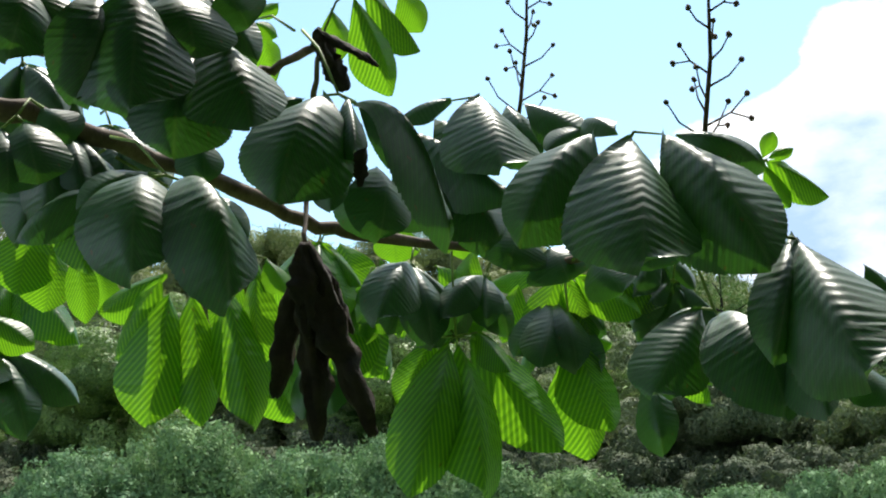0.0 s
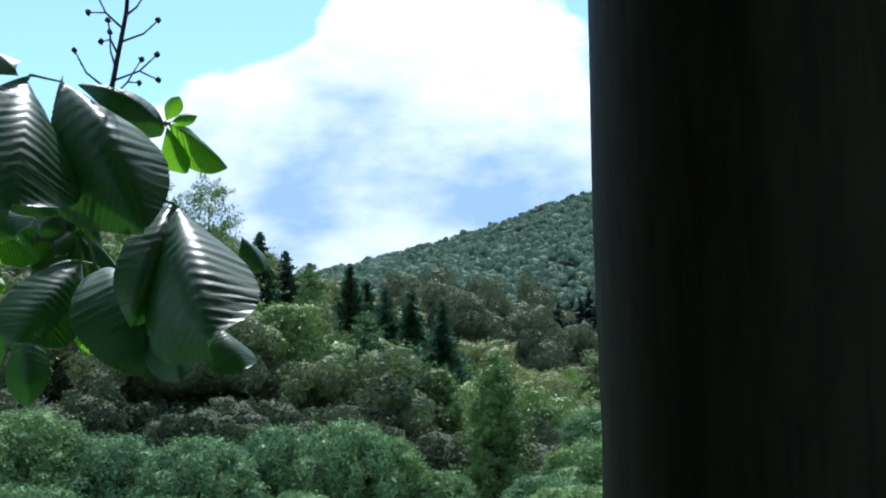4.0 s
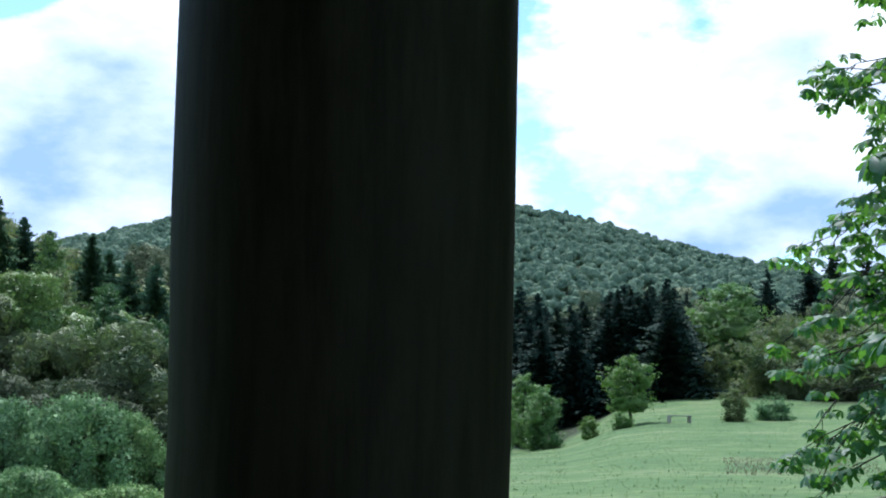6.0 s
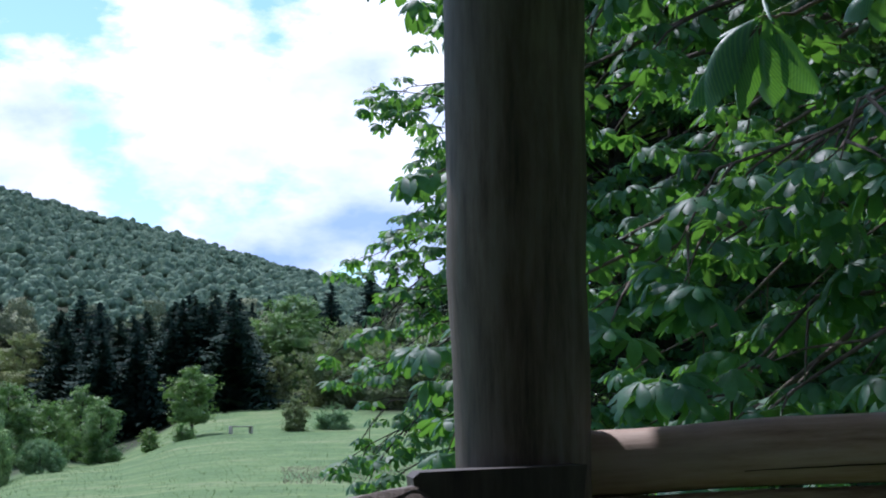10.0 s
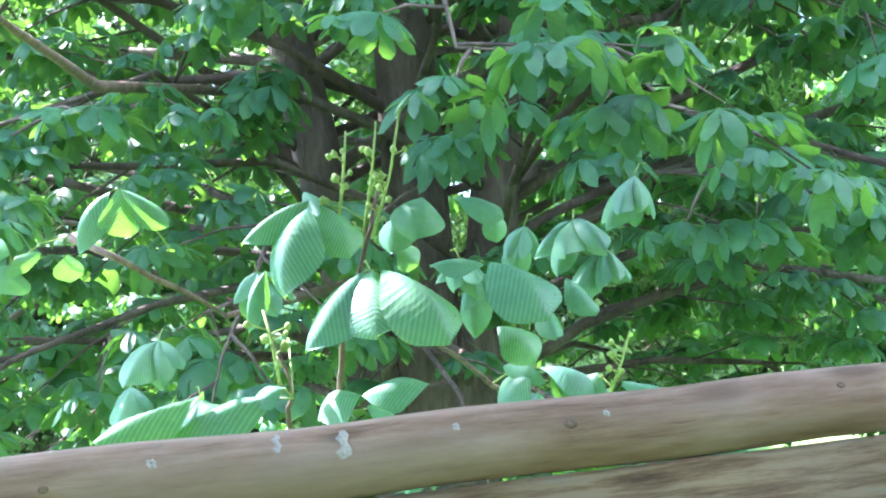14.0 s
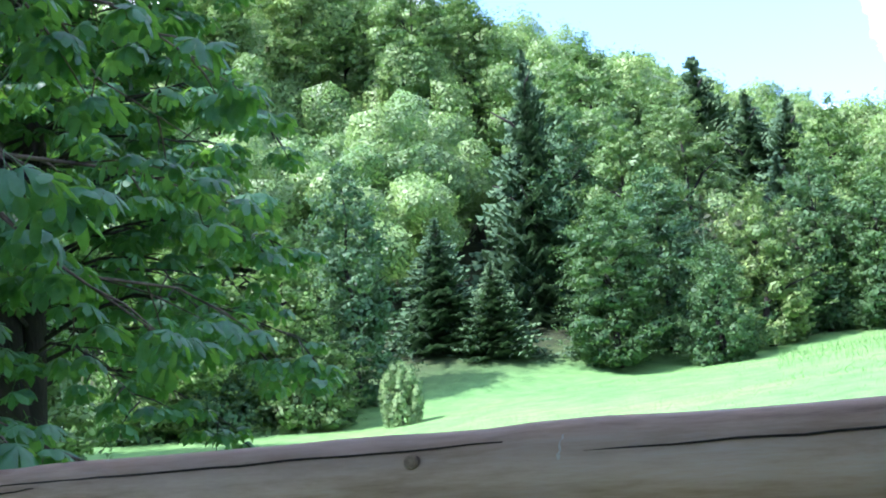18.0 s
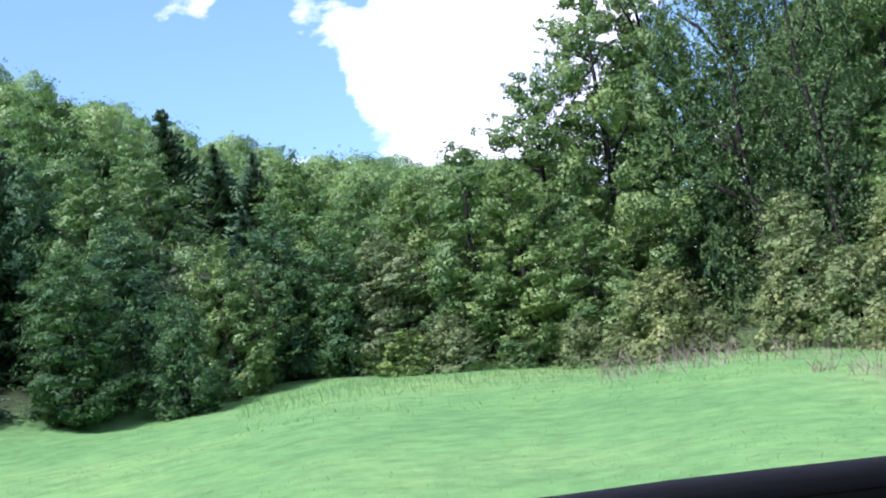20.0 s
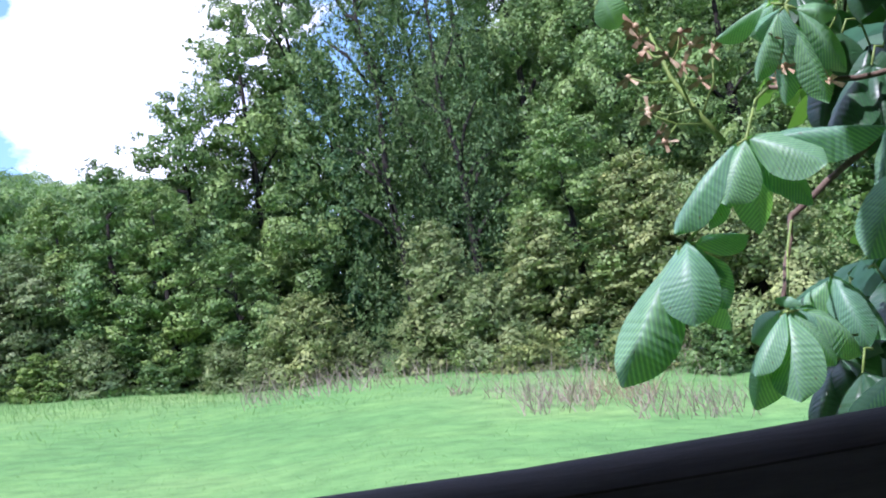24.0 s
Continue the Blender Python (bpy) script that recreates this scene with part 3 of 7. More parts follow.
for s0, s1, t0, t1, w in ((0.25, 0.7, 118, 113, 0.0009),):
    streak("crack", RA0, RA1, 0.0385, [(s0 + (s1 - s0) * i / 20, t0 + (t1 - t0) * i / 20 + 3 * noise.noise((i * 0.5, s0, 1))) for i in range(21)], [w * math.sin(math.pi * (i + 0.3) / 20.6) ** 0.5 + 0.0002 for i in range(21)], M_CRACK, RAIL_A, "long drying crack")


streak("bark_strip", RC0, RC1, 0.036, [(0.1 + 0.5 * i / 12, 20 + 14 * noise.noise((i * 0.4, 3.3, 1))) for i in range(13)], [0.006 + 0.003 * math.sin(i * 1.7) for i in range(13)], M_BARK, RAIL_C, "strip of rough dark bark")
streak("crack", RB0 + BD * 1.504, RB1, 0.0355, [(0.1 + 1.2 * i / 20, 60 - 14 * i / 20 + 3 * noise.noise((i * 0.5, 7.7, 1))) for i in range(21)], [0.0004 * math.sin(math.pi * (i + 0.3) / 20.6) ** 0.5 + 0.0002 for i in range(21)], M_CRACK, RAIL_D, "long drying crack")


def knot(p, q, r, along, turn, size, parent):
    """A round knot with a raised rim on a rail."""
    c = on_rail(p, q, r, along, turn, 0.0008)
    n = (c - on_rail(p, q, 0.0, along, 0)).normalized()
    d = (Vector(q) - Vector(p)).normalized()
    s = d.cross(n)
    vs, fs = [tuple(c + n * 0.001)], []
    for ring, (rr, hh) in enumerate(((0.4, 0.0014), (0.8, 0.0022), (1.1, -0.001))):
        for k in range(12):
            a = 2 * math.pi * k / 12
            u, v = math.cos(a) * size * rr * 1.25, math.sin(a) * size * rr
            vs.append(tuple(c + d * u + s * v + n * (hh - v * v / (2 * r))))
    for k in range(12):
        fs.append((0, 1 + k, 1 + (k + 1) % 12))
        for ring in (0, 1):
            a, b2 = 1 + ring * 12 + k, 1 + ring * 12 + (k + 1) % 12
            fs.append((a, a + 12, b2 + 12, b2))
    ob = new("knot", mesh_of("knot", vs, fs, M_KNOT, True))
    ob.parent = parent
    ob.matrix_parent_inverse = parent.matrix_basis.inverted()
    return tagged(ob, "dark round knot")


M_KNOT = solid_material("knot_wood", [(0.3, (0.20, 0.14, 0.09)), (0.6, (0.32, 0.23, 0.16)), (0.8, (0.42, 0.33, 0.25))], 60.0, (1, 1, 1), 0.75, 0.5, 0.003)
for s, t, z in ((0.21, 66, 0.006), (0.80, 68, 0.0055)):
    knot(RB0, RB1, 0.0355, s, t, z, RAIL_B)
for s, t, z in ((0.42, 50, 0.0035), (1.14, 74, 0.006), (1.45, 62, 0.004), (0.62, 84, 0.004)):
    knot(RA0, RA1, 0.0385, s, t, z, RAIL_A)

for angle, z, size in ((176.8, 1.571, 0.014), (159.4, 1.319, 0.004)):
    n = Vector((math.cos(radians(angle)), math.sin(radians(angle)), 0))
    s = Vector((-n.y, n.x, 0))
    c = Vector((PC[0], PC[1], z)) + n * (0.08 * (1 + PC[2] * (z - 1.0)) + 0.0015)
    vs, fs = [tuple(c)], []
    for rr, hh in ((0.35, 0.0), (0.7, 0.0022), (1.0, 0.001), (1.25, -0.003)):
        for k in range(14):
            a = 2 * math.pi * k / 14
            u, v = math.cos(a) * size * rr, math.sin(a) * size * rr * 1.3
            vs.append(tuple(c + s * u + Vector((0, 0, v)) + n * (hh - u * u / 0.17)))
    fs += [(0, 1 + k, 1 + (k + 1) % 14) for k in range(14)]
    for ring in range(3):
        fs += [(1 + ring * 14 + k, 15 + ring * 14 + k, 15 + ring * 14 + (k + 1) % 14, 1 + ring * 14 + (k + 1) % 14) for k in range(14)]
    kn = new("knot", mesh_of("knot", vs, fs, M_KNOT, True))
    kn.parent = POST_OBJ[2]
    kn.matrix_parent_inverse = Matrix.Translation((-PC[0], -PC[1], 0))
    tagged(kn, "brown knot in the wood")

def post_crack(points, width):
    """A drying crack down a post: angle and height along it."""
    vs, fs = [], []
    for i, (angle, z) in enumerate(points):
        r = 0.08 * (1 + PC[2] * (z - 1.0)) + 0.0012
        w = math.degrees(width * (0.25 + math.sin(math.pi * i / (len(points) - 1))) / r)
        vs += [(r * math.cos(radians(angle + k * w)), r * math.sin(radians(angle + k * w)), z) for k in (-1, 0, 1)]
    for i in range(len(points) - 1):
        fs += [(i * 3 + k, i * 3 + k + 1, i * 3 + k + 4, i * 3 + k + 3) for k in (0, 1)]
    part("crack", mesh_of("crack", vs, fs, M_CRACK, True), POST_OBJ[2], "long drying crack")


post_crack([(188 - 13 * i / 16 + 1.2 * noise.noise((i * 0.6, 2.0, 0)), 1.40 - 0.48 * i / 16) for i in range(17)], 0.0009)

# floor boards, and an unseen boarded roof to keep the inside in shade
CX = sum(p[0] for p in POSTS.values()) / 5
CY = sum(p[1] for p in POSTS.values()) / 5


def slab(name, outline, z0, z1, material, label):
    n = len(outline)
    vs = [(x, y, z0) for x, y in outline] + [(x, y, z1) for x, y in outline]
    fs = [tuple(reversed(range(n))), tuple(range(n, 2 * n))] + [(i, (i + 1) % n, (i + 1) % n + n, i + n) for i in range(n)]
    tagged(new(name, mesh_of(name, vs, fs, material)), label, name, kind="structure")


OUT = [(POSTS[k][0], POSTS[k][1]) for k in ("b", "c", "d", "e", "a")]
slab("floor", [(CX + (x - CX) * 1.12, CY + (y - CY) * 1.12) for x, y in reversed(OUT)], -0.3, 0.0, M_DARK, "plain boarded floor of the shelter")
# Unseen roof, its edge stepped so chosen leaves get sun or shade.
slab("ceiling", [(-1.9, -2.6), (-0.3, -2.5), (0.05, -1.9), (0.15, -1.6), (3.45, -1.6), (3.45, 0.15), (2.55, 0.9), (2.45, 1.42), (-1.9, 1.42)], 2.40, 2.48, M_DARK, "unseen dark boarded roof that shades the shelter")


def wall(name, p, q, h):
    p, q = Vector(p), Vector(q)
    d = (q - p).normalized()
    s = Vector((-d.y, d.x, 0)) * 0.02
    slab(name, [tuple((p - s)[:2]), tuple((q - s)[:2]), tuple((q + s)[:2]), tuple((p + s)[:2])], 0.0, h, M_DARK, "unseen dark boarded wall added to darken the shelter")


# Unseen back walls, added to hold light off the posts and rails.
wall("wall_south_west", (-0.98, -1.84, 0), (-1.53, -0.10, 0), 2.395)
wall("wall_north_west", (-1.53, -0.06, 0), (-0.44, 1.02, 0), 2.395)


# a sawn block spiked to the inside of the corner post, at the end of the handrail
def post_block():
    t = thing("wooden_block", "dark sawn wooden block fixed to the corner post", "block")
    prof = [(-0.135, 0.0), (-0.118, -0.17), (0.03, -0.17), (0.05, 0.012), (-0.128, 0.006)]
    vs, fs = [], []
    for dz in (-0.06, 0.06):
        vs += [(u, dz, w) for u, w in prof]
    n = len(prof)
    fs = [tuple(range(n)), tuple(reversed(range(n, 2 * n)))] + [(i, i + n, (i + 1) % n + n, (i + 1) % n) for i in range(n)]
    part("block", mesh_of("block", vs, fs, M_LOG_SHADE), t)
    t.matrix_basis = pose(PB[0] - 0.075, PB[1] - 0.062, 0.990, 0, 0, -48)
    return t


post_block()


# ---------- trees ----------
def leaf_quads(rng, centers, normals, size, spread, count, up=0.35, flat=0.6):
    """Small four-cornered leaves thrown round clump centres. Returns verts and faces."""
    m = len(centers)
    c = np.repeat(centers, count, axis=0)
    nrm = np.repeat(normals, count, axis=0)
    off = rng.normal(size=(m * count, 3)) * spread
    off[:, 2] *= flat
    c = c + off
    n = nrm * 0.6 + rng.normal(size=c.shape) * 0.55
    n[:, 2] += up
    n /= np.linalg.norm(n, axis=1)[:, None]
    r = rng.normal(size=c.shape)
    u = np.cross(n, r)
    u /= np.linalg.norm(u, axis=1)[:, None]
    v = np.cross(n, u)
    s = size * rng.uniform(0.6, 1.35, (len(c), 1))
    w = s * 0.52
    V = np.stack([c - u * s, c + v * w - u * s * 0.1, c + u * s - n * s * 0.35, c - v * w - u * s * 0.1], 1).reshape(-1, 3)
    F = np.arange(len(c) * 4).reshape(-1, 4)
    return V, F


def ball_template(rings, segs):
    V = [(0, 0, -1.0)] + [(math.cos(6.2832 * (k + 0.5 * (r % 2)) / segs) * math.sin(math.pi * r / rings), math.sin(6.2832 * (k + 0.5 * (r % 2)) / segs) * math.sin(math.pi * r / rings), -math.cos(math.pi * r / rings)) for r in range(1, rings) for k in range(segs)] + [(0, 0, 1.0)]
    F = [(0, 1 + (k + 1) % segs, 1 + k) for k in range(segs)]
    for r in range(rings - 2):
        for k in range(segs):
            a, b = 1 + r * segs + k, 1 + r * segs + (k + 1) % segs
            F += [(a, b, b + segs), (a, b + segs, a + segs)]
    e = 1 + (rings - 2) * segs
    F += [(e + k, e + (k + 1) % segs, len(V) - 1) for k in range(segs)]
    return np.array(V), np.array(F)


BALL = ball_template(5, 8)
LUMP = ball_template(4, 6)


def lumps(rng, centers, radii, template, rough=0.22):
    """Uneven inner masses of foliage, one island each."""
    tv, tf = template
    m = len(centers)
    k = 1 + rough * rng.normal(size=(m, len(tv), 1))
    V = centers[:, None] + tv[None] * k * radii[:, None]
    F = tf[None] + (np.arange(m) * len(tv))[:, None, None]
    return V.reshape(-1, 3), F.reshape(-1, 3)


def joined_mesh(name, sets, material):
    V, F, n = [], [], 0
    for v, f in sets:
        V.append(v)
        F += (f + n).tolist()
        n += len(v)
    return mesh_of(name, np.concatenate(V), F, material, True)


def lobe_leaves(rng, centers, radii, out, leaf, count, flat, toward=None):
    """Leaves on the skin of the lobes, most of them on their outer and upper side."""
    m = len(centers)
    c = np.repeat(centers, count, axis=0)
    r = np.repeat(radii, count, axis=0)
    o = np.repeat(out, count, axis=0)
    e = rng.normal(size=c.shape) + o * 0.8
    e[:, 2] += 0.25
    if toward is not None:
        e += np.repeat(toward, count, axis=0) * 1.0
    e /= np.linalg.norm(e, axis=1)[:, None]
    far = rng.uniform(0.60, 1.12, (len(c), 1)) + 0.25 * rng.uniform(0, 1, (len(c), 1)) ** 4
    p = c + e * r * far
    return leaf_quads(rng, p, e, leaf, leaf * 0.3, 1, up=0.4)


def crown_mesh(name, seed, material, boughs, leaves, leaf, shape="dome", thick=0.03, ratio=1.8, cores=True):
    """A crown of unit radius and of height ratio: boughs run out from the stem to an uneven outline and carry flat sprays of leaves on side twigs."""
    rng = np.random.default_rng(seed)
    n = int(boughs * (ratio / 1.8) ** 0.8)
    i = np.arange(n)
    a = i * 2.39996 + rng.normal(0, 0.35, n)
    z = (i + rng.uniform(0, 1, n)) / n
    if shape == "low":
        env = np.sqrt(np.maximum(1 - z ** 2.2, 0.02))
    elif shape == "column":
        env = np.where(z < 0.2, 0.55 + 2.0 * z, np.sqrt(np.maximum(1 - ((z - 0.2) / 0.8) ** 2.4, 0.01)))
    else:
        env = np.where(z < 0.3, 0.72 + 0.93 * z, np.sqrt(np.maximum(1 - ((z - 0.3) / 0.7) ** 2, 0.01)))
    p = rng.uniform(0, 6.28, 3)
    env = env * np.clip(1 + 0.17 * np.sin(2 * a + p[0] + 4 * z) + 0.14 * np.sin(3 * a - 7 * z + p[1]) + 0.10 * np.sin(11 * z + p[2]) + rng.normal(0, 0.09, n), 0.55, 1.3) * 0.9
    tip = np.stack([env * np.cos(a), env * np.sin(a), z * ratio * (1 + rng.normal(0, 0.02, n))], 1)
    root = np.zeros((n, 3))
    if shape == "low":
        root[:, :2] = tip[:, :2] * 0.15
    else:
        root[:, 2] = np.maximum(0.0, z * ratio - 0.08 - 0.42 * env)
    B = tip - root
    L = np.linalg.norm(B, axis=1)
    way = B / L[:, None]
    side = np.stack([-np.sin(a), np.cos(a), np.zeros(n)], 1)
    twigs = 12
    per = max(1, int(leaves / n / twigs))
    u = np.linspace(0.26, 1.0, twigs)[None] + rng.normal(0, 0.05, (n, twigs))
    sg = np.where(np.arange(twigs) % 2, 1.0, -1.0)[None] * rng.uniform(0.5, 1.1, (n, twigs))
    reach = (0.40 * L[:, None] * np.clip(1.25 - u, 0.12, 1) + 0.05) * rng.uniform(0.6, 1.2, (n, twigs))
    v = rng.beta(1.3, 1.0, (n, twigs, per))
    C = root[:, None] + B[:, None] * u[..., None]
    C[..., 2] += 0.30 * L[:, None] * u * (1 - u)
    D = side[:, None] * sg[..., None] + way[:, None] * 0.6
    P = C[:, :, None] + D[:, :, None] * (reach[..., None] * v)[..., None]
    P[..., 2] -= 0.28 * reach[..., None] * v * v
    P += rng.normal(size=P.shape) * np.array([1, 1, 0.7]) * thick
    N = np.broadcast_to((way * 0.5 + np.array([0, 0, 0.75]))[:, None, None], P.shape)
    sets = [leaf_quads(rng, P.reshape(-1, 3), N.reshape(-1, 3), leaf, leaf * 0.2, 1, up=0.25)]
    if cores:
        size = (0.19 * L + 0.03)[:, None] * rng.uniform(0.7, 1.2, (n, 1)) * np.array([1, 1, 0.62])
        sets.append(lumps(rng, root + B * rng.uniform(0.42, 0.62, (n, 1)) + np.array([0, 0, 0.02]), size, LUMP, 0.34))
    crown = joined_mesh(name, sets, material)
    crown["ratio"] = ratio
    return crown


def bush_mesh(name, seed, material, lobes, leaves, leaf, ratio):
    """A rounded bush of unit radius and of height ratio: leafy lobes close together on a dome."""
    rng = np.random.default_rng(seed)
    i = np.arange(lobes)
    a = i * 2.39996 + rng.normal(0, 0.2, lobes)
    z = (i + 0.5) / lobes
    env = np.sqrt(np.maximum(1 - (np.maximum(z - 0.35, 0) / 0.65) ** 2, 0.0)) * np.where(z < 0.35, 0.8 + 0.57 * z, 1.0)
    out = np.stack([env * np.cos(a), env * np.sin(a), (z - 0.3) * 1.3], 1)
    k = rng.uniform(0.62, 0.86, lobes)
    c = np.stack([env * np.cos(a) * k, env * np.sin(a) * k, ratio * (0.08 + 0.78 * z)], 1)
    r = rng.uniform(0.20, 0.32, (lobes, 1)) * np.array([1, 1, 0.9])
    crown = joined_mesh(name, [lobe_leaves(rng, c, r, out, leaf, leaves // lobes, 0.85), lumps(rng, c, r * 0.8, LUMP, 0.3)], material)
    crown["ratio"] = ratio
    return crown


def trunk_mesh(name, seed, limbs=9, lean=0.0):
    """Trunk of unit height, with limbs."""
    rng = random.Random(seed)
    pieces = []
    pts = [(lean * z + 0.02 * rng.uniform(-1, 1), 0.02 * rng.uniform(-1, 1), z) for z in (0, 0.08, 0.2, 0.4, 0.6, 0.8, 0.95)]
    rad = [0.034, 0.026, 0.022, 0.018, 0.013, 0.008, 0.003]
    pieces.append(tube(pts, rad, 8))
    for i in range(limbs):
        z = rng.uniform(0.2, 0.85)
        a = rng.uniform(0, 6.28)
        l = rng.uniform(0.18, 0.4) * (1.15 - z)
        p0 = Vector((lean * z, 0, z))
        d = Vector((math.cos(a), math.sin(a), rng.uniform(0.3, 0.9)))
        p1 = p0 + d * l * 0.5
        p2 = p1 + Vector((d.x, d.y, d.z * 0.4)) * l * 0.6
        pieces.append(tube([p0, p1, p2], [0.012 * (1.2 - z), 0.007, 0.002], 5))
    v, f = merged(pieces)
    return mesh_of(name, v, f, M_BARK_DARK, True)


TRUNKS = [trunk_mesh("trunk", s) for s in (1, 2, 3)]
RATIOS = (1.0, 1.9, 3.3)
CROWN = {
    "beech": [crown_mesh("beech_crown", 10 + s, M_BEECH, 74, 14000, 0.025, "dome", 0.02, RATIOS[s]) for s in range(3)],
    "hornbeam": [crown_mesh("hornbeam_crown", 70 + s, M_HORNBEAM, 60, 18000, 0.022, "dome", 0.011, RATIOS[s]) for s in range(3)],
    "russet": [crown_mesh("russet_crown", 20 + s, M_BROWN, 110, 12000, 0.026, "dome", 0.022, RATIOS[s]) for s in range(3)],
    "willow": [bush_mesh("willow_crown", 30 + s, M_WILLOW, 46, 15000, 0.026, (0.85, 1.5)[s]) for s in range(2)],
    "chest": [crown_mesh("maple_crown", 40 + s, M_MAPLE, 62, 13000, 0.027, "dome", 0.035, RATIOS[s]) for s in range(3)],
    "olive": [crown_mesh("olive_crown", 25 + s, M_OLIVE, 120, 14000, 0.023, "low" if s == 0 else "dome", 0.03, RATIOS[s]) for s in range(3)],
    "poplar": [crown_mesh("poplar_crown", 50, M_HORNBEAM, 120, 12000, 0.040, "column", 0.05, 3.3)],
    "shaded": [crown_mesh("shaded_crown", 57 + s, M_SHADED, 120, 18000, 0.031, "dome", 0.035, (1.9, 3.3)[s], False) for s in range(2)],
    "sparse": [crown_mesh("sparse_crown", 55 + s, M_HORNBEAM, 130, 18000, 0.031, "dome", 0.04, (1.9, 3.3)[s], False) for s in range(2)],
}
for k in ("beech", "russet", "willow"):
    mat = {"beech": M_BEECH, "russet": M_BROWN, "willow": M_WILLOW}[k]
    CROWN[k + "_far"] = [crown_mesh("far_crown", 60 + s, mat, 70, 5200, 0.040, "low" if k == "willow" else "dome", 0.04, RATIOS[s]) for s in range(2)]


def tree(kind, az, d, top, radius, label, category="tree", group="", bare=0.12, seed=0, squash=1.0, name="tree"):
    """A broadleaf tree at that bearing and distance, whose top stands at that elevation as seen from the shelter."""
    rng = random.Random(seed * 31 + int(az * 10))
    x, y, z = spot(az, d)
    h = 1.0 + d * math.tan(radians(top)) - z
    h = max(h, 0.8)
    t = thing(name, label, category, group, (x, y, z - 0.05))
    tr = part("trunk", TRUNKS[rng.randrange(3)], t)
    spread = min(h, radius * 2.4)
    tr.scale = (spread, spread, h * 0.93)
    tr.rotation_euler = (0, 0, rng.uniform(0, 6.28))
    want = h * (1 - bare) / radius
    me = min(CROWN[kind + "_far" if d > 80 else kind], key=lambda m: abs(math.log(m["ratio"] / want)))
    cr = part("crown", me, t)
    cr.location = (0, 0, h * bare)
    cr.scale = (radius, radius * squash, h * (1 - bare) / me["ratio"])
    cr.rotation_euler = (0, 0, rng.uniform(0, 6.28))
    return t


def spruce_mesh(seed, boughs=420, needles=None):
    """Spruce of unit height: drooping boughs all round, set with hanging needle sprays."""
    rng = np.random.default_rng(seed)
    V, F = [], []
    for i in range(boughs):
        z = 0.02 + 0.96 * rng.uniform(0, 1) ** 1.25
        r0 = 0.23 * (1 - z) ** 1.05 + 0.004
        a = rng.uniform(0, 2 * np.pi)
        l = r0 * rng.uniform(0.45, 1.25)
        dirv = np.array([np.cos(a), np.sin(a), 0])
        side = np.array([-np.sin(a), np.cos(a), 0])
        m = 8
        fine = min(1.0, 0.12 + 1.7 * (1 - z))
        for j in range(m):
            u = (j + 0.5) / m
            p = dirv * l * u + rng.normal(size=3) * 0.005 * fine + np.array([0, 0, z - 0.42 * l * u + 0.16 * l * u ** 3])
            w = 0.30 * l * (1 - u) + 0.010 * fine
            for sgn in (-1, 1):
                q = p + side * sgn * w * rng.uniform(0.6, 1.2) + dirv * w * 0.5 + np.array([0, 0, -0.008 - 1.3 * w * rng.uniform(0.0, 1)])
                b = len(V)
                V += [p - dirv * 0.010 * fine, q, p + dirv * 0.016 * fine + np.array([0, 0, 0.006])]
                F.append((b, b + 1, b + 2))
    return mesh_of("spruce_boughs", V, F, needles or M_SPRUCE)


SPRUCES = [spruce_mesh(s, 560) for s in (5, 6)]
FAR_SPRUCES = [spruce_mesh(s, 330, M_SPRUCE_BACKLIT) for s in (7, 8, 9)]


def spruce(az, d, top, label, seed=0, width=1.0, group=""):
    rng = random.Random(seed + int(az * 7))
    x, y, z = spot(az, d)
    h = max(1.0 + d * math.tan(radians(top)) - z, 1.0)
    t = thing("spruce", label, "tree", group, (x, y, z - 0.05))
    tr = part("trunk", TRUNKS[0], t)
    tr.scale = (h * 0.6, h * 0.6, h)
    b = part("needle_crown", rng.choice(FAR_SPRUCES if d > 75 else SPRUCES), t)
    b.scale = (h * width, h * width, h)
    b.rotation_euler = (0, 0, rng.uniform(0, 6.28))
    return t


# woods whose trees nobody could count
def wood(name, label, az0, az1, d0, d1, count, size, lobes, leaves, leaf, material, seed, tall=1.3, limit=None, template=BALL, core=0.86):
    """Close crowns on the slope; limit gives bearings and the elevations that their tops keep under."""
    rng = np.random.default_rng(seed)
    C, R, O, T = [], [], [], []
    for i in range(count):
        az = rng.uniform(az0, az1)
        d = math.sqrt(rng.uniform(d0 * d0, d1 * d1))
        x, y, z = spot(az, d)
        s = size * rng.uniform(0.7, 1.3)
        if limit:
            room = 1.0 + d * math.tan(radians(float(np.interp(az, limit[0], limit[1])) + rng.uniform(-0.7, 0.3))) - z
            s = min(s, room / (1.78 * tall))
            if s < size * 0.25:
                continue
        q = rng.normal(size=(lobes, 3))
        q /= np.linalg.norm(q, axis=1)[:, None]
        q[:, 2] = np.abs(q[:, 2]) * 1.3 - 0.55
        c = q * 0.66 * rng.uniform(0.7, 1.1, (lobes, 1)) * s * np.array([1, 1, tall])
        c[:, 2] += s * tall * 0.95
        C.append(c + np.array([x, y, z]))
        R.append(rng.uniform(0.30, 0.50, (lobes, 1)) * (11 / max(lobes, 9)) ** 0.5 * s * np.array([1, 1, 0.85]))
        O.append(q)
        back = np.array([OX - x, OY - y, 0.25 * d]) / d
        T.append(np.repeat(back[None], lobes, axis=0))
    C, R, O, T = (np.concatenate(k) for k in (C, R, O, T))
    me = joined_mesh(name, [lobe_leaves(rng, C, R, O, leaf, max(1, leaves // lobes), 0.85, T), lumps(rng, C, R * core, template, 0.2 if core < 0.9 else 0.12)], material)
    return tagged(new(name, me), label, "woodland", kind="stuff")


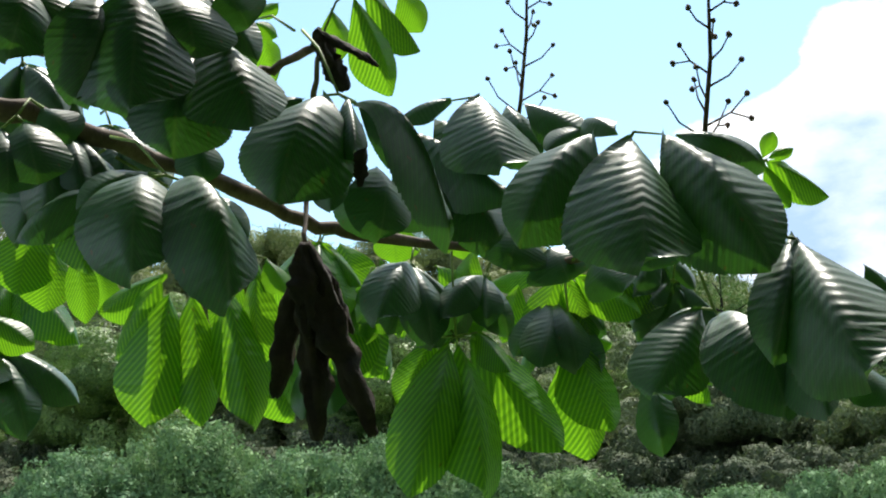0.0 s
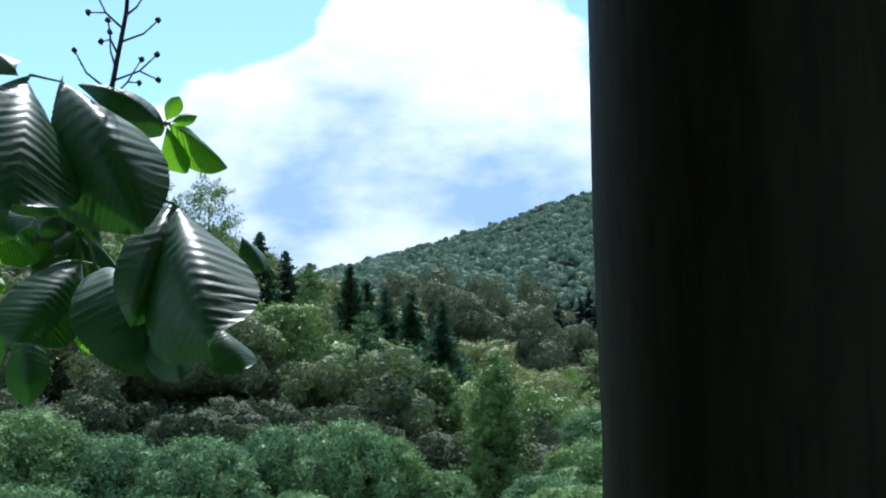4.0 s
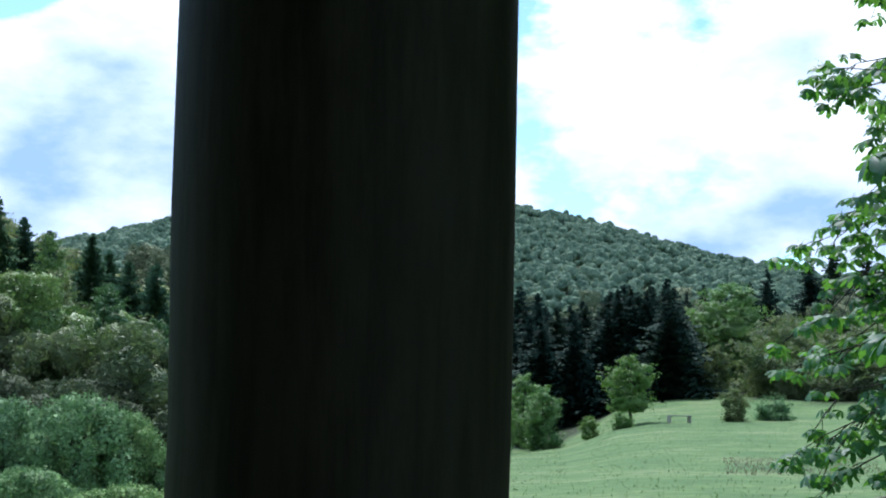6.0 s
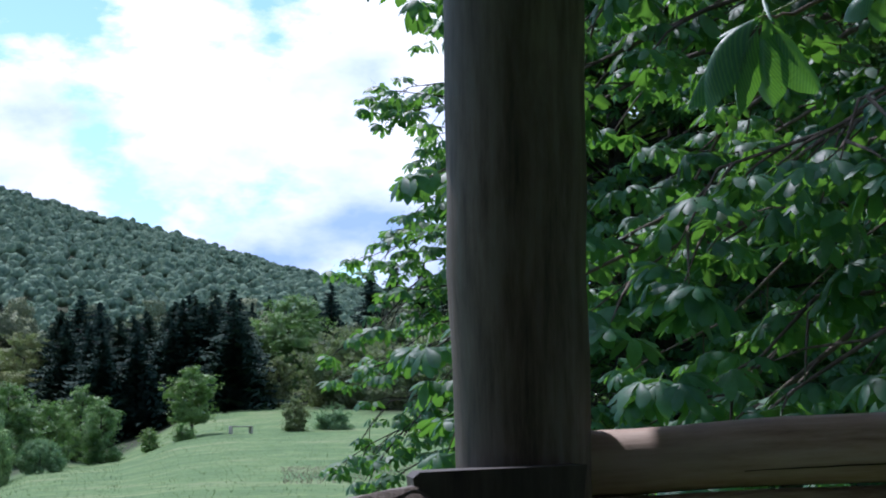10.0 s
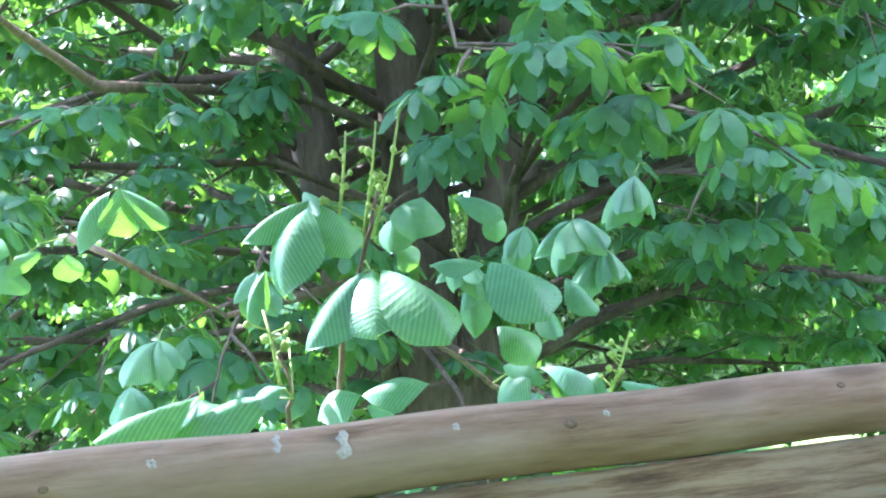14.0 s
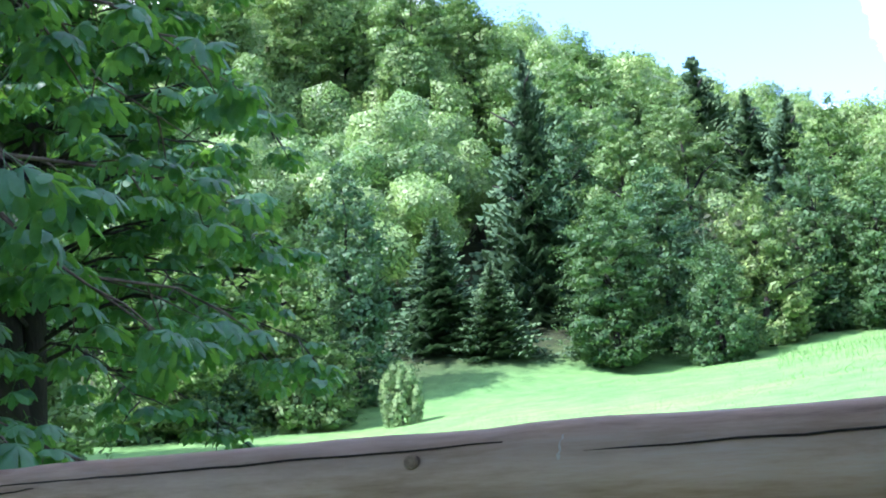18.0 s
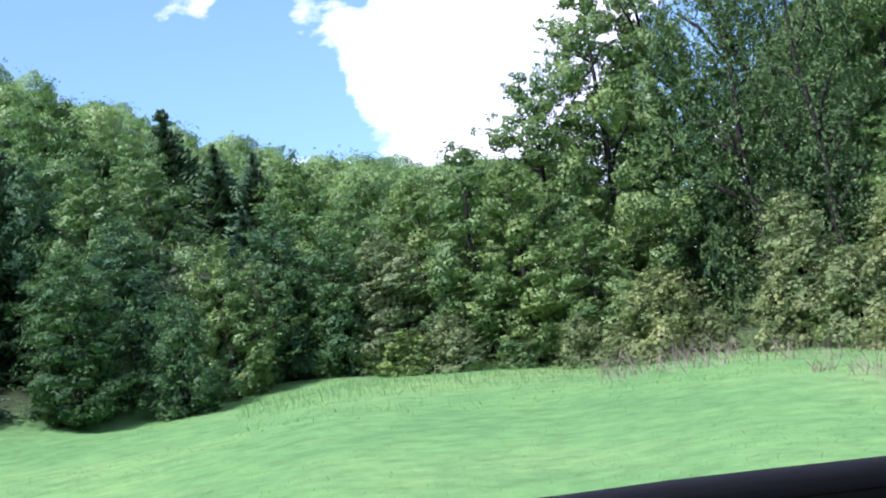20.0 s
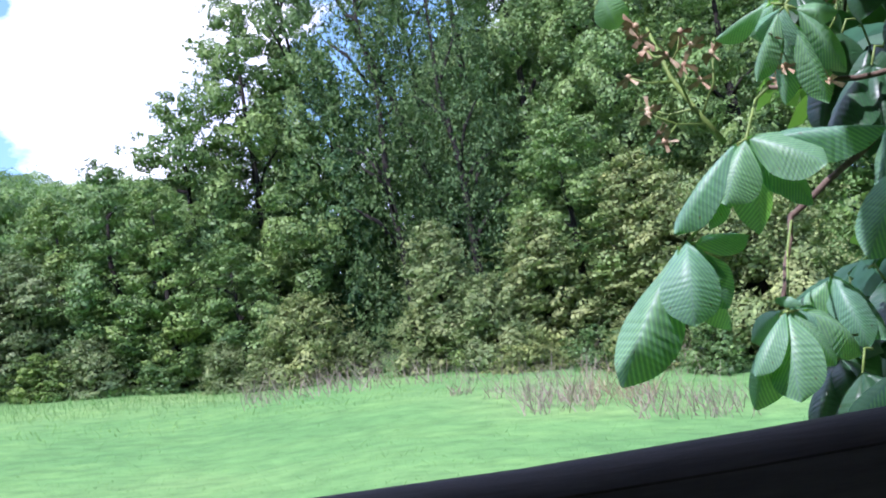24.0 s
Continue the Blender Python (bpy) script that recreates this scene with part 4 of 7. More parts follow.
RIDGE = ((-24, -5, 5, 10, 13, 16, 18, 20, 22, 24.4, 27.3, 30), (16.5, 15.0, 13.6, 11.8, 10.6, 9.3, 8.4, 7.5, 6.7, 5.6, 4.2, 2.8))
wood("far_wood", "dense beech wood covering the far hill, haze in its grey-green", 9, 66, 178, 440, 9500, 2.3, 3, 14, 0.34, M_FAR, 1, 0.85, None, LUMP, 0.95)
wood("hillside_wood", "bright green leafy wood on the slope behind the meadow", 112, 160, 46, 97, 290, 3.7, 16, 1150, 0.125, M_BEECH, 2, 1.6, ((112, 128, 130, 137, 140, 146, 152, 156, 160), (24, 24, 22.8, 21.2, 19.6, 16.9, 15.6, 14.4, 15)), LUMP)
wood("ridge_wood", "russet and olive mixed wood on the near ridge", -24, 30, 72, 100, 190, 3.3, 14, 900, 0.13, M_BROWN, 3, 1.35, RIDGE, LUMP)
for n, mat, say in ((62, M_HORNBEAM, "light green leafy wood on the slope of the near ridge"), (62, M_BROWN, "russet-tinged leafy wood on the slope of the near ridge")):
    wood("slope_wood", say, -24, 30, 54, 74, n, 3.0, 14, 900, 0.12, mat, 9 + n + len(say), 1.35, (RIDGE[0], [e * 0.8 for e in RIDGE[1]]), LUMP)
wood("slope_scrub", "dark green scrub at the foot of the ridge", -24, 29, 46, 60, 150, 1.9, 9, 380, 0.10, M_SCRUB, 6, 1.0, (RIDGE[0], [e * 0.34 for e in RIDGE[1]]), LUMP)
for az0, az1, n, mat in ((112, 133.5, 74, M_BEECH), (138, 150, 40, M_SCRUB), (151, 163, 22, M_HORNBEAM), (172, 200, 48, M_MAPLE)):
    wood("wood_undergrowth", "saplings and undergrowth inside the wood's edge", az0, az1, 35, 50, n, 2.2, 9, 360, 0.11, mat, int(az0), 1.4, ((112, 128, 130, 137, 140, 146, 152, 156, 160, 166, 173, 180, 200), (20, 20, 19, 16, 13, 12, 11, 11, 13, 10, 10, 12, 14)), LUMP)
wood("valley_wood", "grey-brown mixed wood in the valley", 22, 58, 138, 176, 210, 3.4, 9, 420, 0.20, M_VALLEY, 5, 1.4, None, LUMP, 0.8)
wood("back_wood", "leafy wood behind the shelter", 172, 205, 44, 84, 110, 4.2, 16, 900, 0.14, M_HORNBEAM, 4, 1.6, None, LUMP)

# spruces on the near ridge
for az, d, top in ((16.2, 70, 10.0), (17.3, 72, 9.2), (18.3, 72, 8.7), (20.0, 70, 8.7), (20.7, 71, 8.0), (21.5, 68, 7.6), (22.6, 67, 7.6), (23.9, 66, 7.1)):
    spruce(az, d, top - 0.5, "dark spruce standing on the wooded ridge", group="spruces on the ridge", seed=3, width=1.8)
for az, d, top in ((27.6, 150, 5.6), (28.4, 152, 5.9), (29.0, 156, 6.4), (29.9, 158, 6.6), (30.7, 160, 6.7), (31.6, 160, 6.5), (32.3, 158, 6.2), (28.0, 140, 4.2), (33.6, 160, 5.6), (30.3, 166, 6.9), (31.1, 168, 7.0), (32.0, 166, 6.8), (32.8, 164, 6.6), (33.3, 166, 6.5), (34.2, 162, 6.2), (34.9, 160, 5.9), (29.5, 152, 5.6), (30.9, 150, 5.4), (33.9, 150, 5.0), (45.0, 168, 6.0), (45.7, 170, 6.3), (46.4, 168, 6.0)):
    spruce(az, d, top, "dark conifer among the valley woods", seed=int(az * 5), group="valley conifers", width=1.6)
# dark block of conifers behind the meadow
for i in range(85):
    r = random.Random(i)
    az = 37.2 + 7.2 * (i % 17) / 16 + r.uniform(-0.25, 0.25)
    spruce(az, 120 + 7 * (i // 17) + r.uniform(-4, 4), 5.6 + 0.5 * math.sin(az * 0.9) + r.uniform(-1.2, 0.6) - (0.9 if az < 37.9 else 0), "dark conifer in the dense plantation behind the meadow", seed=i, group="conifer plantation", width=2.5)
for az, top in ((47.6, 6.4), (48.3, 6.9), (50.0, 7.6), (51.0, 7.9), (52.2, 7.7), (53.4, 7.9)):
    spruce(az, 170, top, "dark conifer in the dense plantation behind the meadow", seed=int(az), group="conifer plantation", width=1.7)
# trees and bushes round the meadow
MB = "trees round the meadow"
tree("beech", 42.5, 85, 3.3, 2.0, "small round-headed broadleaf tree alone on the meadow", group=MB, bare=0.2)
tree("beech", 38.9, 90, 1.9, 1.8, "dense round green tree at the meadow's edge", group=MB, bare=0.02, seed=2)
tree("beech", 38.1, 94, 2.5, 2.2, "dense green tree at the meadow's edge", group=MB, bare=0.02, seed=3)
tree("beech", 35.3, 84, 2.6, 2.8, "dense green tree at the meadow's edge", group=MB, bare=0.02, seed=4)
tree("beech", 36.8, 86, 1.9, 2.0, "dense green tree at the meadow's edge", group=MB, bare=0.02, seed=24)
tree("willow", 36.5, 72, 0.4, 1.25, "low green bush at the meadow's edge", "bush", MB, 0.0, 5, name="bush")
tree("willow", 34.3, 62, 1.0, 1.2, "pale grey-green willow bush at the meadow's edge", "bush", MB, 0.0, 6, name="bush")
tree("willow", 33.0, 58, 1.1, 1.5, "pale grey-green willow bush at the meadow's edge", "bush", MB, 0.0, 7, name="bush")
tree("beech", 31.2, 50, 1.3, 2.0, "leafy green bush at the meadow's edge", "bush", MB, 0.0, 8, name="bush")
tree("beech", 31.2, 40, -1.2, 1.2, "leafy green bush at the meadow's edge", "bush", MB, 0.0, 9, name="bush")
for az, d, top, r in ((32.1, 62, 2.2, 2.2), (33.6, 70, 2.0, 2.2), (30.0, 44, 0.5, 2.0), (29.4, 38, -1.4, 1.7), (30.3, 52, 2.0, 2.4)):
    tree("willow", az, d, top, r, "pale grey-green leafy bush at the meadow's edge", "bush", MB, 0.0, int(az * 10), name="bush")
tree("beech", 40.8, 84, 0.8, 0.8, "small dark bush on the meadow", "bush", MB, 0.0, 10, name="bush")
tree("beech", 42.1, 82, 1.0, 0.8, "small dark bush on the meadow", "bush", MB, 0.0, 11, name="bush")
tree("russet", 46.7, 84, 2.0, 1.15, "grey-green shrub on the meadow", "bush", MB, 0.0, 12, name="bush")
tree("willow", 48.3, 86, 1.7, 1.4, "light green shrub on the meadow", "bush", MB, 0.0, 13, name="bush")
tree("russet", 46.1, 117, 3.7, 2.0, "pale grey shrub before the conifers", "bush", MB, 0.0, 14, name="bush")
tree("beech", 46.6, 135, 6.2, 6.0, "broad light-green tree behind the meadow", group=MB, seed=15)
tree("beech", 45.2, 140, 5.2, 4.0, "yellow-green tree behind the meadow", group=MB, seed=16)
tree("russet", 49.0, 118, 4.8, 5.0, "brownish tree behind the meadow", group=MB, seed=17, bare=0.02)
tree("russet", 50.6, 114, 4.2, 4.5, "brownish tree behind the meadow", group=MB, seed=18, bare=0.02)
tree("russet", 53.0, 112, 4.6, 5.5, "brownish tree behind the meadow", group=MB, seed=19, bare=0.02)
for az, d, top, r, k in ((24.0, 108, 4.3, 5, "russet"), (26.5, 115, 3.6, 5, "russet"), (28.5, 112, 3.4, 6, "beech"), (30.5, 116, 4.2, 5, "russet"), (32.5, 120, 4.4, 6, "russet"), (34.2, 124, 4.0, 5, "russet"), (35.8, 130, 4.6, 5, "russet")):
    tree(k, az, d, top, r, "grey-brown leafy tree in the valley wood", group="valley trees", seed=int(az), bare=0.03)


def bench(az, d):
    x, y, z = spot(az, d)
    t = thing("bench", "low pale weathered wooden bench alone on the meadow", "bench", at=(x, y, z))
    for name, c, size in (("seat", (0, 0, 0.44), (1.4, 0.38, 0.05)), ("leg", (-0.65, 0.05, 0.21), (0.12, 0.34, 0.42)), ("leg", (0.65, 0.05, 0.21), (0.12, 0.34, 0.42))):
        bm = bmesh.new()
        bmesh.ops.create_cube(bm, size=1.0)
        bmesh.ops.scale(bm, vec=size, verts=bm.verts)
        bmesh.ops.translate(bm, vec=c, verts=bm.verts)
        bmesh.ops.bevel(bm, geom=bm.edges[:], offset=0.012, segments=1, affect='EDGES')
        me = bpy.data.meshes.new(name)
        bm.to_mesh(me)
        bm.free()
        me.materials.append(M_PALE)
        part(name, me, t)
    t.rotation_euler = (0, 0, radians(-az + 25))


M_PALE = solid_material("bleached_wood", [(0.3, (0.28, 0.26, 0.22)), (0.7, (0.45, 0.43, 0.38))], 3.0, (1, 1, 1), 0.8, 0.2, 0.004)
bench(44.5, 82)
# willows and trees below the near ridge
RG = "trees below the ridge"
for az, d, top, r in ((-13.0, 41, 4.0, 2.8), (-8.5, 42, 5.0, 2.8), (-4.0, 40, 3.6, 2.7), (-0.5, 42, 3.9, 2.6), (3.2, 41, 2.6, 2.6), (7.0, 42, 2.0, 2.4), (10.4, 41, 1.0, 2.0), (13.6, 39, 0.9, 2.0), (16.8, 41, 1.3, 1.6), (19.6, 40, 1.5, 1.8), (21.6, 41, 0.8, 1.4), (23.6, 41, -0.6, 1.3), (-11, 36, 0.6, 2.2), (-5, 35, 0.2, 2.2), (1, 36, -0.4, 2.0), (6.5, 35, -1.2, 1.9), (12.0, 35, -1.7, 1.4), (17.6, 35, -1.6, 1.4), (21.5, 34, -2.2, 1.4), (25.3, 37, -2.3, 1.2), (28.0, 40, -1.0, 1.5)):
    tree("willow", az, d, top, r, "pale green willow bush with many thin stems", "bush", RG, 0.0, int(az + 40), name="bush")
tree("poplar", 25.9, 44, 4.2, 1.25, "slender upright green tree below the ridge", group=RG, bare=0.1)
tree("chest", 20.6, 58, 6.0, 1.9, "dense dark green tree on the slope", group=RG, bare=0.02, seed=1)
tree("chest", 22.6, 57, 4.6, 1.6, "dense dark green tree on the slope", group=RG, bare=0.02, seed=2)
tree("beech", 23.9, 56, 3.6, 1.4, "leafy green tree on the slope", group=RG, bare=0.02, seed=12)
tree("sparse", 14.0, 64, 11.4, 2.6, "tall sparse grey-green tree on the ridge", group=RG, bare=0.05, seed=3)
tree("sparse", 11.6, 64, 11.4, 2.4, "tall sparse grey-green tree on the ridge", group=RG, bare=0.05, seed=13)
tree("russet", 17.0, 58, 6.4, 2.2, "russet tree on the slope", group=RG, bare=0.02, seed=4)
tree("russet", 18.6, 60, 6.6, 1.8, "russet tree on the slope", group=RG, bare=0.02, seed=14)
tree("hornbeam", 18.4, 66, 8.0, 1.6, "light green tree on the ridge", group=RG, bare=0.02, seed=15)
tree("russet", 12.6, 58, 6.2, 2.4, "grey-green tree on the slope", group=RG, bare=0.02, seed=5)
tree("russet", 7.0, 60, 7.5, 3.4, "russet tree on the slope", group=RG, bare=0.02, seed=6)
tree("beech", 1.0, 58, 6.5, 3.6, "dark green tree on the slope", group=RG, bare=0.02, seed=7)
tree("russet", -6.0, 60, 8.0, 3.6, "dark russet tree on the slope", group=RG, bare=0.02, seed=8)
tree("beech", -13.0, 58, 7.5, 3.8, "dark green tree on the slope", group=RG, bare=0.02, seed=9)

# sunlit trees behind the chestnuts
for i, az in enumerate((63, 68, 73, 78, 83, 88, 93, 98, 103, 108, 113)):
    r = random.Random(i)
    tree("beech", az, 19 + 5 * (i % 2) + r.uniform(-1, 1), r.uniform(24, 32), 2.7, "bright green sunlit tree behind the chestnuts", group="trees behind the chestnuts", bare=-0.1, seed=i)

# the wood's edge beyond the meadow
WE = "trees at the wood's edge"
spruce(136.9, 37, 19.3, "tall dark spruce at the wood's edge", 1, 1.35, WE)
spruce(144.2, 44, 18.0, "dark spruce top above the leafy trees", 2, 2.1, WE)
spruce(147.1, 37, 13.6, "dark spruce among the maples", 8, 1.7, WE)
spruce(149.2, 37.5, 9.6, "young dark spruce in the shade", 9, 2.2, WE)
spruce(146.2, 43, 16.3, "dark spruce above the leafy trees", 3, 2.1, WE)
spruce(147.8, 42, 15.8, "dark spruce above the leafy trees", 4, 2.1, WE)
spruce(138.3, 32.5, 8.0, "young dark conifer with broad drooping boughs", 12, 2.4, WE)
spruce(132.4, 33, 12.6, "young dark conifer with broad drooping boughs", 5, 2.3, WE)
spruce(134.6, 32, 10.5, "young dark conifer with broad drooping boughs", 6, 2.4, WE)
LM, DM, HB = "blue-green leafy maple at the wood's edge", "shaded green tree at the wood's edge", "broad layered green hornbeam at the wood's edge"
for az, d, top, r, k, say in (
        (128.6, 29, 15.2, 1.35, "chest", "blue-green leafy tree at the wood's edge"), (125.6, 28, 12.2, 1.3, "beech", "bright green leafy tree at the wood's edge"),
        (121.5, 28, 12.0, 2.4, "beech", "bright green leafy tree at the wood's edge"), (127.2, 27.5, 8.6, 0.9, "beech", "bright green leafy tree at the wood's edge"),
        (139.6, 31.5, 12.6, 1.5, "chest", LM), (138.3, 37, 16.5, 1.7, "chest", DM), (141.9, 33.5, 13.6, 1.5, "chest", DM), (143.9, 31.5, 10.2, 1.15, "chest", LM), (140.6, 36, 15.6, 1.5, "beech", "yellow-green leafy tree at the wood's edge"),
        (143.4, 36, 16.2, 1.9, "hornbeam", "olive-green tree at the wood's edge"), (145.9, 33.5, 12.2, 1.6, "hornbeam", "olive-green tree at the wood's edge"), (148.3, 35, 13.4, 1.2, "chest", DM), (150.6, 34.5, 11.9, 1.3, "chest", LM), (151.6, 36, 13.0, 1.3, "beech", "green leafy tree at the wood's edge"),
        (139.6, 42, 18.9, 2.8, "beech", "tall green tree above the maples"), (142.2, 43, 16.9, 2.4, "beech", "tall green tree above the maples"), (149.4, 41, 15.0, 2.2, "beech", "green leafy tree at the wood's edge"),
        (152.6, 34.5, 11.4, 1.5, "olive", "olive leafy tree at the wood's edge"), (154.4, 36, 13.4, 1.9, "hornbeam", HB), (156.7, 34, 14.6, 1.9, "hornbeam", HB),
        (158.6, 33, 13.6, 1.7, "hornbeam", HB), (160.2, 35, 17.0, 2.3, "hornbeam", HB), (163.0, 35.5, 20.5, 2.5, "hornbeam", HB), (161.4, 32.5, 10.5, 1.4, "hornbeam", HB), (165.4, 36, 24.0, 1.9, "hornbeam", "tall green tree at the wood's edge"),
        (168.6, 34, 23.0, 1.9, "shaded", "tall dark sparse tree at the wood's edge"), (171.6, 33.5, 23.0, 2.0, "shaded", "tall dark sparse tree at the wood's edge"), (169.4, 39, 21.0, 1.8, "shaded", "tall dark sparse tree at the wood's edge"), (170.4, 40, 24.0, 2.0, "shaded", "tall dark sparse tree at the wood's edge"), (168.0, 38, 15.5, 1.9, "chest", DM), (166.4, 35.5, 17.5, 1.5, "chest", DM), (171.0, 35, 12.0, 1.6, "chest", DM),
        (174.8, 36, 23.0, 2.6, "hornbeam", "tall green tree at the wood's edge"), (178.6, 35, 22.0, 2.8, "hornbeam", "tall green tree at the wood's edge"), (183.4, 34, 20.0, 3.0, "hornbeam", "tall green tree at the wood's edge"),
        (175.9, 29, 13.4, 1.9, "hornbeam", "broad pale green bushy tree"), (174.2, 28, 9.4, 1.2, "olive", "olive bushy tree at the wood's edge"), (178.8, 28.5, 11.0, 1.7, "olive", "olive bushy tree at the wood's edge"), (183.0, 27, 9.5, 2.2, "olive", "olive bushy tree at the wood's edge"), (190.0, 30, 14.0, 3.6, "beech", "green tree at the wood's edge")):
    tree(k, az, d, top, r, say, group=WE, bare=0.02 if 138 < az < 149 else -0.04, seed=int(az * 3))
for az, d, top in ((123.6, 48, 24), (127.4, 49, 25), (129.2, 50, 24), (132.2, 48, 23), (134.4, 50, 22)):
    tree("beech", az, d, top, 2.0, "tall thin-stemmed bright green tree on the slope", group=WE, bare=0.5, seed=int(az))
for az, d, top, r in ((164.0, 29.5, 7.9, 1.25), (162.2, 30, 6.0, 0.8), (169.9, 28.5, 9.9, 1.2), (168.6, 28, 6.4, 0.8), (171.9, 27.5, 7.2, 1.1), (166.0, 29.3, 5.9, 0.6)):
    tree("olive", az, d, top, r, "low olive bush at the wood's edge", "bush", WE, -0.1, int(az * 2), name="bush")
tree("willow", 130.3, 26.5, 6.6, 0.45, "small yellow-green bush on the meadow", "bush", WE, -0.1, 39, name="bush")
for i, az in enumerate((116, 119, 123, 126.5, 153.0, 155.2, 157.8, 160.4, 170.6, 173.0, 176.0, 177.6, 180.5, 187.0)):
    r = random.Random(i * 7)
    dd = float(np.interp(az, AZ, D_EDGE)) + r.uniform(0.2, 1.2)
    kind, say = (("chest", "blue-green undergrowth bush at the foot of the wood"), ("beech", "green undergrowth bush at the foot of the wood"), ("hornbeam", "layered green undergrowth at the foot of the wood"), ("olive", "olive undergrowth bush at the foot of the wood"))[i % 2 + (2 if az > 150 else 0)]
    tree(kind, az, dd, float(np.interp(az, [116, 150, 160, 167, 174, 183], [8, 8, 6.6, 5.2, 4.6, 3.6])) + r.uniform(-0.4, 0.5), r.uniform(0.7, 1.2), say, "bush", "undergrowth", -0.2, i, name="bush")


def leaning_tree():
    """A thin dark trunk that leans against its neighbours, with a few bare boughs."""
    x, y, z = spot(172.4, 34.5)
    t = thing("tree", "thin dark leaning trunk before the tall trees", "tree", WE, (x, y, z))
    e = Vector(spot(165.6, 35.0)) - Vector((x, y, z))
    e.z = 13.6
    P = [e * (i / 8) + Vector((0.08 * math.sin(i), 0, 0.25 * math.sin(i * 0.39))) for i in range(9)]
    v, f = tube(P, [0.085 - 0.006 * i for i in range(9)], 10)
    part("trunk", mesh_of("trunk", v, f, M_BARK_DARK, True), t)
    r = random.Random(3)
    for i in range(3, 8):
        for k in range(2):
            d = Vector((r.uniform(-1, 1), r.uniform(-0.4, 0.4), r.uniform(0.1, 0.9)))
            v, f = tube([P[i], P[i] + d * 0.6, P[i] + d * 1.3 + Vector((0, 0, 0.2))], [0.035, 0.022, 0.006], 6)
            part("bough", mesh_of("bough", v, f, M_BARK_DARK, True), t)
    for az, dd, lean in ((172.0, 36.0, -0.3),):
        x, y, z = spot(az, dd)
        t = thing("tree", "straight dark trunk at the wood's edge", "tree", WE, (x, y, z))
        P = [(lean * i / 4 + 0.06 * math.sin(i * 2 + az), 0, 13.0 * i / 8) for i in range(9)]
        v, f = tube(P, [0.15 - 0.013 * i for i in range(9)], 10)
        part("trunk", mesh_of("trunk", v, f, M_BARK_DARK, True), t)


leaning_tree()
# ---------- horse chestnuts ----------
def palm_template(seed, n=6, fine=True):
    """A compound leaf of radius 1 in the plane: a stalk, and drooping leaflets that broaden towards the tip and fold along the midrib."""
    rng = np.random.default_rng(seed)
    V, F = [(-1.0, -0.012, 0.12), (-1.0, 0.012, 0.12), (0.0, -0.012, 0.0), (0.0, 0.012, 0.0)], [(0, 1, 3, 2)]
    rows = ((0.02, 0.015), (0.42, 0.15), (0.72, 0.23), (0.90, 0.16), (1.03, 0.008)) if fine else ((0.02, 0.02), (0.45, 0.16), (0.78, 0.235), (1.02, 0.02))
    across = (-1, 0, 1) if fine else (-1, 1)
    m = len(across)
    for i in range(n):
        a = (i - (n - 1) / 2) * (4.3 / n) + rng.uniform(-0.12, 0.12)
        l = 1.0 - 0.09 * abs(i - (n - 1) / 2) + rng.uniform(-0.08, 0.08)
        dx, dy = math.cos(a), math.sin(a)
        droop, fold, twist = rng.uniform(0.35, 1.25), rng.uniform(0.1, 0.5), rng.uniform(-0.4, 0.4)
        b = len(V)
        for u, w in rows:
            z = 0.12 * u - droop * u * u * 0.75
            for k in across:
                V.append((dx * u * l - dy * k * w, dy * u * l + dx * k * w, z - (fold * w if k else 0) + twist * k * w * u))
        for r in range(len(rows) - 1):
            for k in range(m - 1):
                q = b + r * m + k
                F.append((q, q + 1, q + m + 1, q + m))
    return np.array(V), np.array(F)


PALMS = [palm_template(s, n) for s, n in ((1, 5), (2, 6), (3, 7), (4, 5))]
PALMS_FAR = [palm_template(s, n, False) for s, n in ((1, 5), (2, 5), (3, 6), (4, 5))]


def palm_cloud(rng, centers, outward, leaf, templates):
    """Compound leaves set at the centres, facing up and outward."""
    VV, FF = [], []
    n0 = 0
    for k, (tv, tf) in enumerate(templates):
        idx = np.arange(k, len(centers), len(templates))
        c, o = centers[idx], outward[idx]
        m = len(idx)
        nz = np.array([0, 0, 1.0]) + o * 0.45 + rng.normal(size=(m, 3)) * 0.25
        nz /= np.linalg.norm(nz, axis=1)[:, None]
        x = o + rng.normal(size=(m, 3)) * 0.25
        x -= (x * nz).sum(1)[:, None] * nz
        x /= np.linalg.norm(x, axis=1)[:, None]
        y = np.cross(nz, x)
        s = leaf * rng.uniform(0.65, 1.25, m)
        v = (tv[None, :, 0:1] * x[:, None] + tv[None, :, 1:2] * y[:, None] + tv[None, :, 2:3] * nz[:, None]) * s[:, None, None] + c[:, None]
        f = tf[None] + (np.arange(m) * len(tv))[:, None, None]
        VV.append(v.reshape(-1, 3))
        FF.append(f.reshape(-1, 4) + n0)
        n0 += m * len(tv)
    return np.concatenate(VV), np.concatenate(FF)


